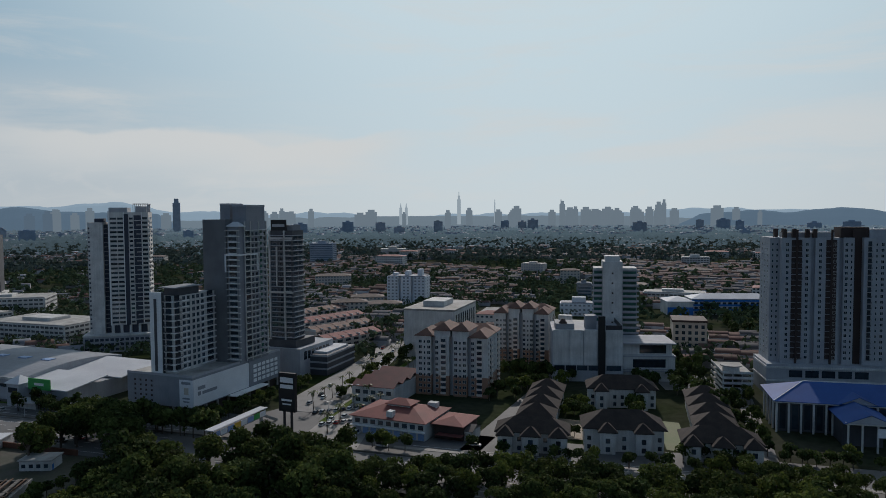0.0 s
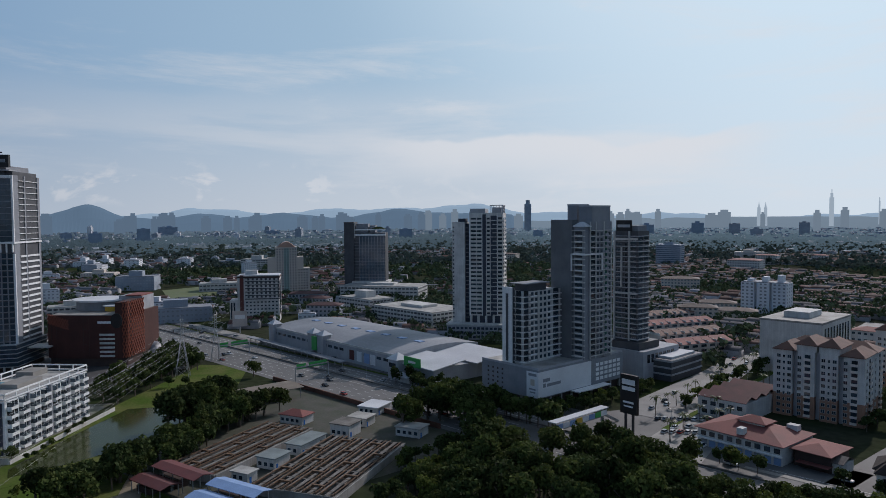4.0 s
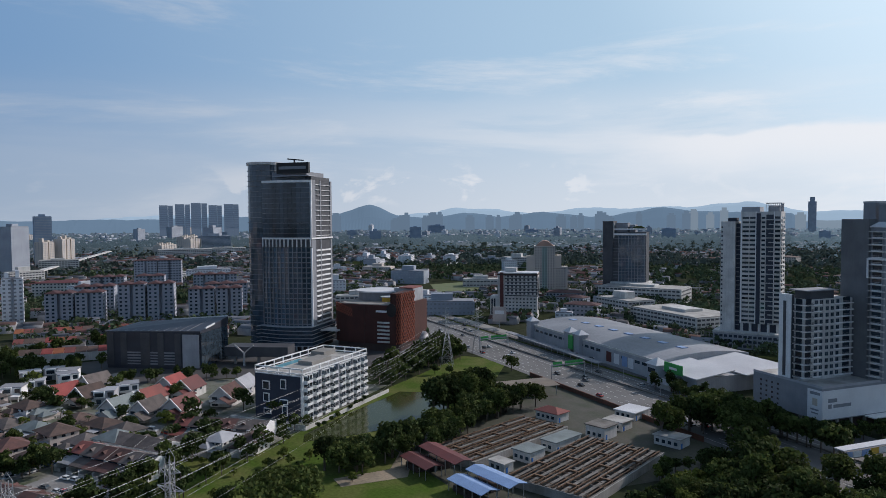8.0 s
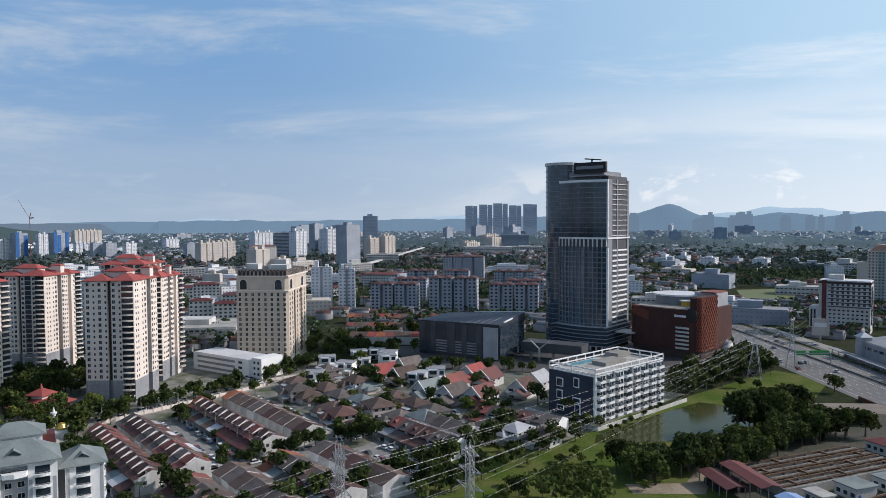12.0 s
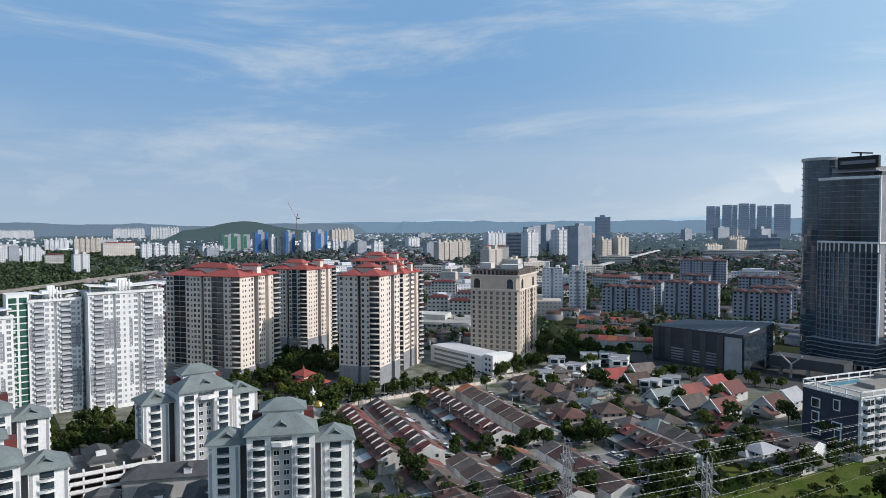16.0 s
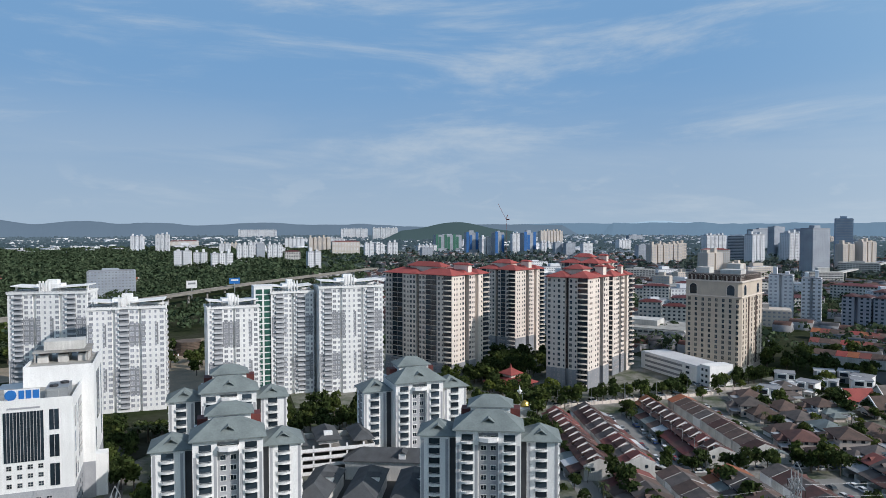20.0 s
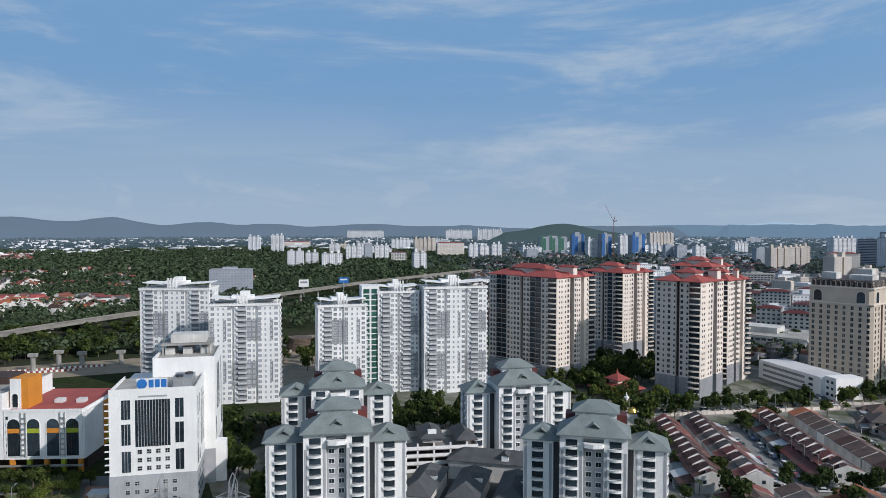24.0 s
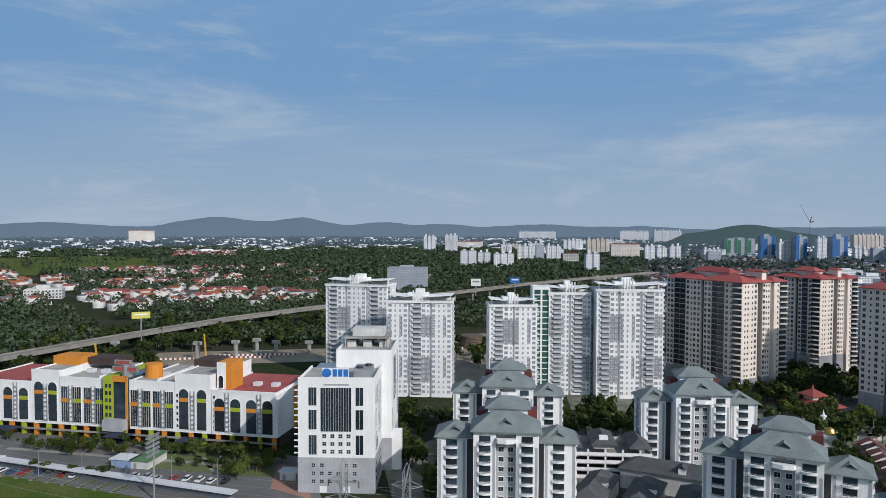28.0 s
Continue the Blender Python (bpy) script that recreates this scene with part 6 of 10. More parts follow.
villa(67, 322, -8, 30, 14, 9.0, ((3, 5), (21, 5)), "white villa with dark hipped roof behind the lawn")
for i in range(4):
    villa(30 + i * 3.6, 283 + i * 14, -14, 14, 12, 7.5, (), "stepped white villa unit with dark hipped roof")
    villa(97 + i * 3.8, 268 + i * 14, -14, 15, 12, 7.5, (), "stepped white villa unit with dark roof beside trees")
s = thing("garden_wall", 10, 252, 0, -16.5, "low white garden wall with piers along the road", "wall")
part("panel", Shape().box(0, 0, 0, 120, 0.25, 1.5), WHITE2, s)
for i in range(25):
    part("pier", Shape().box(i * 5 - 0.25, -0.1, 0, i * 5 + 0.25, 0.4, 1.9), WHITE2, s)


# ---- restaurant with red roofs ----
def restaurant():
    th = thing("restaurant", -38, 287, 0, -24, "long white restaurant building with faded red hipped roofs", "restaurant")
    part("wall", Shape().box(0, 0, 0, 33, 24, 7.2), WHITE2, th)
    part("roof", Shape().hip(-1, -1, 34, 25, 7.4, 3.6), FADEDRED, th)
    part("upper_roof", Shape().hip(11, 8, 23, 17, 11.2, 1.8), FADEDRED, th)
    part("upper_wall", Shape().box(12, 9, 9, 22, 16, 11.2), WHITE2, th)
    for i in range(9):
        part("window", Shape().box(1.4 + i * 3.6, -0.1, 4.4, 3.6 + i * 3.6, 0.02, 6.2), GLASS, th)
        part("shopfront", Shape().box(1.4 + i * 3.6, -0.1, 0.3, 4.0 + i * 3.6, 0.02, 2.9), PALEBLUE if i % 3 else GREYP, th)
    part("ledge", Shape().box(-0.3, -1.2, 3.4, 33.3, 0, 3.8), WHITE, th)
    part("roof_box", Shape().box(16, 0, 8, 18.5, 3, 10.4).box(26, 18, 8, 30, 21, 10.6), WHITE2, th)
    part("side_roof", Shape().hip(33.5, 4, 48, 22, 6.4, 2.0), FADEDRED, th)
    part("side_wall", Shape().box(34.5, 6, 0, 47, 21, 6.2), BROWN, th)
    o = thing("shed", 0, 278, 0, -24, "dark lean-to shed with a red awning beside the restaurant", "shed")
    part("wall", Shape().box(0, 0, 0, 12, 9, 4), WHITE2, o)
    part("roof", Shape().gable(0, 0, 12, 9, 4, 1.6, 0, "x"), DARKTILE, o)
    part("awning", Shape().box(-2, -4.5, 2.4, 9, 0, 2.6), FADEDRED, o)
    w = thing("shop_house", -44, 332, 0, -20, "two-storey white shophouse with red sloping roofs", "shop")
    part("wall", Shape().box(0, 0, 0, 22, 40, 8.5), WHITE2, w)
    for k in (0, 1):
        for i in range(5):
            part("window", Shape().box(2 + i * 4, -0.1, 1.2 + k * 3.8, 4.4 + i * 4, 0.02, 3.0 + k * 3.8), GLASS, w)
    for i in range(4):
        part("roof", Shape().gable(0.2, i * 10, 21.8, i * 10 + 9.8, 8.5, 2.0, 0, "x", 0.3), MAROON, w)


restaurant()


# ---- shophouse rows with orange roofs, and other blocks along the boulevard ----
def shop_row(x, y, a, n, roof, label, unit=7.0, d=18, h=9.0):
    th = thing("shophouse_row", x, y, 0, a, label, "shop", "shophouse rows")
    part("wall", Shape().box(0, 0, 0, n * unit, d, h), CREAM, th)
    for i in range(n):
        part("roof", Shape().gable(i * unit + 0.15, 0, (i + 1) * unit - 0.15, d, h + 0.1 * (i % 2), 2.6, 0, "x", 0.0), roof, th)
        part("party_wall", Shape().box(i * unit - 0.15, 0, h, i * unit + 0.15, d, h + 1.6), WHITE2, th)
        for k in (0, 1, 2):
            part("window", Shape().box(i * unit + 1.4, -0.08, 0.8 + 3 * k, (i + 1) * unit - 1.4, 0.02, 2.4 + 3 * k), GLASS, th)
    return th


for i, (x, y, n) in enumerate(((-122, 560, 9), (-104, 520, 9), (-88, 480, 8), (-74, 446, 7))):
    shop_row(x, y, 52 if i < 1 else 50, n, bpy.data.materials["faded_terracotta"] if i % 2 == 0 else FADEDRED, "row of terracotta-roofed shophouses along the boulevard")
t = thing("office_block", 149, 455, 0, -14, "tan four-storey office block with square windows", "building")
part("wall", Shape().box(0, 0, 0, 21, 22, 18.5), BEIGE, t)
for k in range(4):
    for i in range(5):
        part("window", Shape().box(1.6 + i * 4, -0.1, 2.6 + k * 4, 3.6 + i * 4, 0.02, 4.8 + k * 4), GLASS, t)
part("parapet", Shape().box(-0.4, -0.4, 18.5, 21.4, 22.4, 19.8), BROWN, t)
sc = thing("school_building", 195, 610, 0, -4, "long white and blue four-storey building with a pale roof", "school")
part("wall", Shape().box(0, 0, 0, 22, 26, 12).box(22.05, 4, 0, 92, 26, 14), WHITE2, sc)
for k in range(3):
    part("blue_band", Shape().box(22, 3.85, 3.4 + k * 4, 92, 4.02, 5.2 + k * 4), BLUEP, sc)
    for i in range(14):
        part("window", Shape().box(24 + i * 4.8, 3.8, 1.2 + k * 4, 27 + i * 4.8, 4.0, 3 + k * 4), GLASS, sc)
part("roof", Shape().hip(-1, -1, 23, 27, 12.2, 3).hip(21, 3, 93, 27, 14.2, 3.5), METALROOF, sc)
part("blue_base", Shape().box(0, -0.2, 0, 22, 0, 7), BLUEP, sc)

# ---- white office building with a grey base ----
def office():
    th = thing("office_building", -147, -186, 0, 128.7, "white eight-storey office building on a grey tiled base", "office building")
    w, d, h = 25.6, 22, 37.5
    part("wall", Shape().box(0, 0, 12, w, d, h), WHITE, th)
    part("plinth", Shape().box(-0.1, -0.1, 0, w + 0.1, d, 12), MIDGREY, th, "grey tiled lower storeys")
    part("rear_wall", Shape().box(9, d + 0.05, 12, w + 3.5, 50, 43), WHITE, th)
    part("rear_base", Shape().box(9, d + 0.05, 0, w + 3.5, 50, 12), MIDGREY, th)
    part("low_wing", Shape().box(-1, d + 0.05, 0, 8.95, 44, 35), WHITE, th)
    for x0, x1, z0, z1 in ((3.6, 6.2, 13, 19.5), (3.6, 6.2, 21.5, 28), (3.6, 6.2, 29.5, 35.5), (7.6, 17.8, 20.8, 35.4), (19.3, 21.8, 13, 19.5), (19.3, 21.8, 21.5, 28), (19.3, 21.8, 29.5, 35.5)):
        part("curtain_wall", Shape().box(x0, -0.1, z0, x1, 0.05, z1), GLASS, th)
        n = int((x1 - x0) / 0.85)
        s = Shape()
        for i in range(1, n):
            s.box(x0 + (x1 - x0) * i / n - 0.07, -0.25, z0, x0 + (x1 - x0) * i / n + 0.07, -0.1, z1)
        part("mullion", s, MIDGREY, th, kind="stuff")
    me = window_unit(1.25, 1.25, mull=1)
    me.box(-0.62, -0.08, 0.58, 0.62, 0, 0.66)
    me = me.mesh("window", [WHITE2, GLASS])
    for k in range(3):
        for i in range(4):
            part("window", me, None, th, at=(8.8 + i * 2.7, 0, 13.4 + k * 2.6))
        for i in range(6):
            if not (k == 2 and i in (2, 3)):
                part("window", me, None, th, at=(5.2 + i * 2.75, -0.1, 3.4 + k * 2.7))
    part("door", Shape().box(7.2, -0.2, 0.2, 9.6, -0.08, 2.4).box(15, -0.2, 0.2, 17.4, -0.08, 2.4), WHITE, th)
    # side
    for y0, y1, z0, z1 in ((12, 19, 17, 35), (3, 5, 13.5, 19.5), (3, 5, 21.5, 27.5), (3, 5, 29, 35), (7.5, 8.6, 13.5, 17), (7.5, 8.6, 29, 35)):
        part("curtain_wall", Shape().box(w, y0, z0, w + 0.1, y1, z1), BLUEGLASS, th)
    for k in range(5):
        part("transom", Shape().box(w + 0.1, 12, 19.5 + k * 3.2, w + 0.2, 19, 19.8 + k * 3.2), WHITE2, th)
    for k in range(3):
        for y0 in (3, 7.5, 12, 16):
            part("window", Shape().box(w + 0.1, y0, 3.4 + k * 2.7, w + 0.18, y0 + 1.3, 4.6 + k * 2.7), GLASS, th)
    for y0, y1, z0, z1 in ((30, 38, 24, 40), (44, 46, 15, 40), (26, 27.2, 14, 22)):
        part("curtain_wall", Shape().box(w + 3.5, y0, z0, w + 3.6, y1, z1), BLUEGLASS, th)
    for k in range(11):
        part("ledge_fin", Shape().box(-1.2, -0.6, 13.5 + k * 2.1, 0.0, 0.2, 13.75 + k * 2.1), WHITE, th)
    p = Shape().box(0, 0, h, w, 0.4, h + 1.4).box(0, 0.4, h, 0.4, d, h + 1.0).box(w - 0.4, 0.4, h, w, d, h + 1.4)
    part("parapet", p, WHITE, th)
    part("roof_slab", Shape().box(0.4, 0.4, h, w - 0.4, d, h + 0.15), FLATROOF, th)
    part("roof_slab", Shape().box(9.4, d + 0.4, 43, w + 3.1, 49.6, 43.15), FLATROOF, th)
    part("rear_parapet", Shape().box(9, d + 0.05, 43, w + 3.5, d + 0.4, 44.2).box(w + 3.1, d + 0.4, 43, w + 3.5, 50, 44.2).box(9, d + 0.4, 43, 9.4, 50, 44.2), WHITE, th)
    part("cooling_unit", Shape().box(18, 2.5, h + 0.15, 24, 12, h + 3.6).box(18.5, 2.0, h + 0.4, 21.5, 2.5, h + 3.0), STEEL, th)
    part("cooling_fan", Shape().cyl(20, 5, h + 3.6, h + 4.2, 1.2).cyl(22.4, 9, h + 3.6, h + 4.2, 1.2), RAIL, th)
    part("rooftop_canopy", Shape().box(10, 32, 46.6, 27, 46, 47.1), CONC, th)
    for x0 in (12, 18, 24):
        part("roof_plant", Shape().box(x0 - 0.8, 34, 43.15, x0 + 2.4, 43, 45.6), WHITE2, th)
    for x0, y0 in ((10.4, 32.4), (26, 32.4), (10.4, 45), (26, 45)):
        part("canopy_post", Shape().box(x0, y0, 43.15, x0 + 0.5, y0 + 0.5, 46.6), CONC, th)
    part("canopy_box", Shape().box(13, 35, 47.1, 25, 43, 50.0), WHITE2, th)
    part("sign_board", Shape().box(8, 0.5, h + 1.2, 17, 0.7, h + 4.4), SIGNW, th)
    part("sign_disc", Shape().cyl(0, 0, 0, 0.4, 1.5, n=18), BLUEP, th).matrix_basis = pose(9.6, 0.5, h + 2.8, 90)
    part("sign_bar", Shape().box(11.6, 0.35, h + 1.6, 13.0, 0.5, h + 4.0).box(13.4, 0.35, h + 1.6, 14.8, 0.5, h + 4.0).box(15.2, 0.35, h + 1.6, 16.8, 0.5, h + 4.0), BLUEP, th)
    part("name_bar", Shape().box(8.6, -0.1, 36.2, 17, 0, 36.7), MIDGREY, th)
    part("side_stair", Shape().box(w + 3.5, 23, 0, w + 7, 28, 14), WHITE, th)
    part("ramp_wall", Shape().box(w + 9.5, -6, 0, w + 9.9, 60, 1.4), WHITE, th)


office()


# ---- colourful commercial building with arched glazing ----
def arcade_building():
    th = thing("commercial_building", -107, -339, 0, 119, "long white commercial building with orange and lime accents", "commercial building")
    tall = arch(4.2, 16.5, 10)
    short = arch(4.4, 13.5, 10)
    flat = window_unit(4.0, 15, 0.15, 0.15, mull=3)

    def section(x0, x1, h, kind, n, roof):
        part("wall", Shape().box(x0, 0, 5, x1, 36, h), WHITE, th)
        ds = (x1 - x0) / n
        for i in range(n):
            c = x0 + (i + 0.5) * ds
            if kind == "flat":
                sh = flat
            else:
                sh = tall if h > 25 else short
            me = MESHES.setdefault(kind + str(h > 25), sh.mesh("tall_window", [WHITE, GLASS]))
            part("tall_window", me, None, th, at=(c, -0.02, 6.2))
            s = Shape()
            for q in range(1, 5):
                s.box(c - 2.1 + q * 0.84 - 0.035, -0.16, 6.4, c - 2.1 + q * 0.84 + 0.035, -0.05, 17.5)
            part("glazing_bar", s, RAIL, th, kind="stuff")
            part("accent_panel", Shape().box(c - 2.1, -0.2, 14.6 if h < 25 else 17.5, c + 2.1, -0.02, 16.2 if h < 25 else 19.1), (ORANGE, LIME)[i % 2], th)
            if i % 2 == 0 and i + 1 < n:
                lad = Shape()
                u = c + ds / 2
                for q in range(8):
                    lad.box(u - 0.9, -0.5, 6.5 + q * 1.9, u + 0.9, -0.05, 6.9 + q * 1.9)
                lad.box(u - 0.9, -0.5, 6, u - 0.7, -0.05, 22).box(u + 0.7, -0.5, 6, u + 0.9, -0.05, 22)
                part("steel_ladder_panel", lad, STEEL, th)
        part("roof", Shape().box(x0 + 0.5, 0.5, h, x1 - 0.5, 35.5, h + 0.2), roof, th)
        part("parapet", Shape().box(x0, -0.1, h, x1, 0.5, h + 0.9).box(x0, 0.5, h, x0 + 0.4, 36, h + 0.7).box(x1 - 0.4, 0.5, h, x1, 36, h + 0.7), WHITE, th)

    section(-14, 16.8, 21.8, "arch", 4, REDTILE)
    section(17, 30.4, 27.0, "arch", 2, FLATROOF)
    section(30.6, 52, 24.5, "flat", 4, FLATROOF)
    section(63.2, 83.6, 24.5, "flat", 4, FLATROOF)
    section(83.8, 99.6, 28.0, "arch", 2, FLATROOF)
    section(100, 127.5, 22.2, "arch", 4, REDTILE)
    part("entrance_wall", Shape().box(52.05, -1.5, 5, 56.6, 30, 26.5), LIME, th)
    part("entrance_glazing", Shape().box(56.7, -1.0, 9, 63, 28, 26), GLASS, th)
    part("entrance_frame", Shape().box(56.6, -1.6, 24.6, 63.2, -0.9, 27).box(62.4, -1.6, 5, 63.15, -0.9, 27), ORANGE, th)
    part("entrance_porch", Shape().box(54, -5, 5, 63, -1.6, 9.5), MIDGREY, th)
    for k in range(5):
        for i in range(2):
            part("window", Shape().box(53.2 + i * 1.7, -1.65, 10 + k * 3, 54.2 + i * 1.7, -1.48, 11.6 + k * 3), GLASS, th)
    for x0 in (31.2, 77, 84.6, 100.8):
        for k in range(6):
            part("small_window", Shape().box(x0 - 0.1, -0.1, 7 + k * 2.5, x0 + 0.7, 0.0, 8.1 + k * 2.5), GLASS, th) if x0 > 84 else None
    tw = part("roof_tower", Shape().box(100.4, 4, 22.3, 106.6, 14, 33.4), ORANGE, th, "orange roof tower")
    part("tower_front", Shape().box(100.4, 3.7, 22.3, 104.2, 4, 33.4), WHITE, tw, "white front of the roof tower")
    part("tower_arch", arch(2.0, 5.0), [WHITE, GLASS], tw, at=(102.2, 3.68, 23))
    part("roof_tower", Shape().box(16, 14, 27, 30, 24, 31), ORANGE, th, "orange roof tower")
    part("roof_tower", Shape().cyl(68, 10, 24.6, 30.5, 3.6, n=16), ORANGE, th, "round orange roof drum")
    part("roof_house", Shape().box(82, 18, 28, 92, 30, 31).box(30, 18, 27, 46, 28, 30), BROWN, th)
    part("roof_sign", Shape().box(54, 2, 28, 66, 2.4, 30.4).box(55, 2, 31, 63, 2.4, 33).cyl(60, 4, 26, 31, 2.5), STEEL, th)
    part("sign_bar", Shape().box(55, 1.9, 28.4, 65, 2.0, 30.0).box(56, 1.9, 31.3, 62, 2.0, 32.6), REDTILE, th)
    for u in (34, 41, 70, 78, 112, 120):
        part("roof_unit", Shape().box(u, 12, 24.7 if u < 100 else 22.4, u + 3, 15, 26.2 if u < 100 else 23.8), METALROOF, th)
    for u in (47, 74):
        part("roof_upstand", Shape().box(u, 3, 24.7, u + 0.4, 33, 25.6), WHITE, th)
    part("rear_shed", Shape().box(106, 36.2, 0, 126, 60, 9).box(106, 38, 9, 112, 58, 9.6).box(114, 38, 9, 120, 58, 9.6), METALROOF, th)
    part("end_wall", Shape().box(127.55, 0.3, 5, 128.2, 36, 22), WHITE, th)
    part("end_accent", Shape().box(128.25, 16, 5, 128.6, 34, 22), ORANGE, th)
    part("end_accent", Shape().box(128.65, 18, 5, 129, 30, 13), LIME, th)
    part("ground_floor", Shape().box(-13, 5, 0, 127, 36, 5), BROWN, th)
    for i in range(24):
        part("column", Shape().box(-12 + i * 6, -0.4, 0, -10.6 + i * 6, 1.2, 5), ORANGE if i % 2 else LIME, th)
    part("arcade_ledge", Shape().box(-14, -1.2, 2.6, 128, -0.6, 3.2), CONC, th)
    for x0 in (3, 56, 88):
        part("canopy", Shape().hip(x0, -8, x0 + 10, -1.4, 3.6, 1.2), mat("navy_canopy", (0.03, 0.04, 0.07)) if "navy_canopy" not in bpy.data.materials else bpy.data.materials["navy_canopy"], th)


arcade_building()

# walkway roof, kiosk and lights in the car park
c = thing("covered_walkway", -88, -300, 0, 111.5, "long grey covered walkway beside the playing field", "walkway")
part("roof", Shape().box(0, -2, 2.8, 112, 2, 3.1), METALROOF, c)
for i in range(27):
    part("post", Shape().box(i * 4, 0.2, 0, i * 4 + 0.15, 0.35, 2.8), STEEL, c)
part("fence_band", Shape().box(0, 0.1, 0.2, 112, 0.18, 1.2), GREYP, c)
for x, y, w, d, m, lab in ((-118, -258, 8, 6, PALEBLUE, "small blue-walled kiosk with pale flat roof"), (-122, -251, 7, 12, GREENP, "low green-roofed pavilion beside the kiosk"), (-150, -200, 6, 4, WHITE2, "small white guard house by the drop-off"), (-84, -296, 9, 6, PALEBLUE, "small blue pump house beside the parking")):
    k = thing("kiosk", x, y, 0, 120, lab, "kiosk")
    part("wall", Shape().box(0, 0, 0, w, d, 3), m if m is not GREENP else WHITE2, k)
    part("roof", Shape().box(-0.5, -0.5, 3, w + 0.5, d + 0.5, 3.3), mat("moss_green_roof", (0.10, 0.20, 0.10)) if m is GREENP else METALROOF, k)
    part("door", Shape().box(1, -0.08, 0, 2.2, 0.02, 2.1), GREYP, k)
hm = thing("floodlight_mast", -113, -217, 0, 30, "tall floodlight mast with rows of round lamps", "light mast")
part("pole", Shape().cyl(0, 0, 0, 20, 0.35, 0.2), STEEL, hm)
for k in range(5):
    bar_ = part("crossbar", Shape().box(-3.5, -0.1, 14.5 + k * 1.5, 3.5, 0.1, 14.7 + k * 1.5), STEEL, hm)
    for i in range(7):
        part("lamp", Shape().cyl(0, 0, 0, 0.5, 0.42, 0.3, n=8), STEEL, bar_).matrix_basis = pose(-3.3 + i * 1.1, -0.2, 14.9 + k * 1.5, 90)

# the elevated road on its piers
AGED = mat("aged_road_concrete", (0.25, 0.235, 0.21), (0.16, 0.15, 0.135), scale=0.12, streak=0.3)
v = thing("viaduct", -20, -440, 0, 0, "long elevated concrete road on single piers", "viaduct")
vp = [(60, -424), (-60, -437), (-145, -456), (-242, -482), (-330, -502), (-415, -508), (-520, -505), (-603, -502), (-770, -504), (-942, -488), (-1100, -470)]
for i, ((x0, y0), (x1, y1)) in enumerate(zip(vp, vp[1:])):
    L = math.hypot(x1 - x0, y1 - y0)
    a = math.degrees(math.atan2(y1 - y0, x1 - x0))
    part("deck", Shape().box(-0.2, -5, 10.4, L + 0.2, 5, 12).box(-0.2, -5, 12, L + 0.2, -4.7, 13).box(-0.2, 4.7, 12, L + 0.2, 5, 13), AGED, v, at=(x0 + 20, y0 + 440, 0), a=a)
    for k in range(max(1, int(L / 34))):
        u = (k + 0.5) * 34 / L
        px, py = x0 + (x1 - x0) * u + 20, y0 + (y1 - y0) * u + 440
        part("pier", Shape().cyl(0, 0, 0, 9.2, 1.2, n=10).box(-1.2, -3.5, 9.2, 1.2, 3.5, 10.4), CONC, v, at=(px, py, 0), a=a)
rail = thing("elevated_railway", -1183, 242, 0, 155.4, "pale elevated railway deck on slim concrete piers", "railway")
for i in range(16):
    part("deck", Shape().box(i * 43, -4.5, 11.5, i * 43 + 42.8, 4.5, 13.4), WHITE2, rail)
    part("pier", Shape().box(i * 43 + 20, -1.2, 0, i * 43 + 22.4, 1.2, 11.5), CONC, rail)
# unfinished piers on the building site and its striped barriers
for x, y, h in ((-215, -462, 12), (-249, -419, 12), (-272, -410, 11), (-286, -406, 11), (-293, -394, 10), (-311, -381, 9)):
    p = thing("bridge_pier", x, y, 0, 30, "unfinished bare concrete bridge pier on the site", "bridge pier", "site piers")
    part("shaft", Shape().cyl(0, 0, 0, h - 2, 1.4, n=10), CONC, p)
    part("cap", Shape().box(-1.6, -2.4, h - 2, 1.6, 2.4, h), CONC, p)
for x, y, a, n in ((-232, -436, 138, 48), (-262, -420, 138, 36), (-376, -324, 146, 24)):
    bar = thing("barrier_row", x, y, 0.1, a, "row of red and white plastic road barriers", "barrier", "site barriers")
    for i in range(n):
        part("barrier", MESHES.setdefault("bar%d" % (i % 2), Shape().prism([(0, 0), (1.4, 0), (1.4, 0.6), (0, 0.6)], 0, 1.3).mesh("barrier", [FADEDRED if i % 2 else SIGNW])), None, bar, at=(i * 1.5, 0, 0))
k = thing("formwork_stack", -405, -312, 0, 35, "tall round stack of brown timber formwork on the site", "timber stack")
for i in range(9):
    part("board_layer", Shape().cyl(0, 0, i * 1.0, i * 1.0 + 0.8, 10.5 - 0.25 * i, n=14), mat("weathered_formwork", (0.14, 0.10, 0.075), (0.09, 0.07, 0.055), scale=0.4) if i == 0 else bpy.data.materials["weathered_formwork"], k)
k = thing("tower_crane", -1560, -345, 0, 10, "red luffing tower crane above the unfinished towers", "crane")
part("mast", Shape().box(-0.4, -0.4, 0, 0.4, 0.4, 96), FADEDRED, k)
part("jib", Shape().bar((0, 0, 95), (-24, -20, 132), 0.25), FADEDRED, k)
part("counter_jib", Shape().bar((0, 0, 95), (8, 7, 96), 0.9), FADEDRED, k)
part("a_frame", Shape().bar((0, 0, 96), (3, 3, 106), 0.5), FADEDRED, k)
for x, y in ((-250, -410), (-190, -430)):
    cr = thing("drill_rig", x, y, 0.1, 40, "yellow piling rig with leaning mast on the site", "construction machine")
    part("mast", Shape().bar((0, 0, 0), (4, 0, 18), 0.4), YELLOW, cr)
    part("cab", Shape().box(-2, -1.5, 0, 3, 1.5, 3), YELLOW, cr)


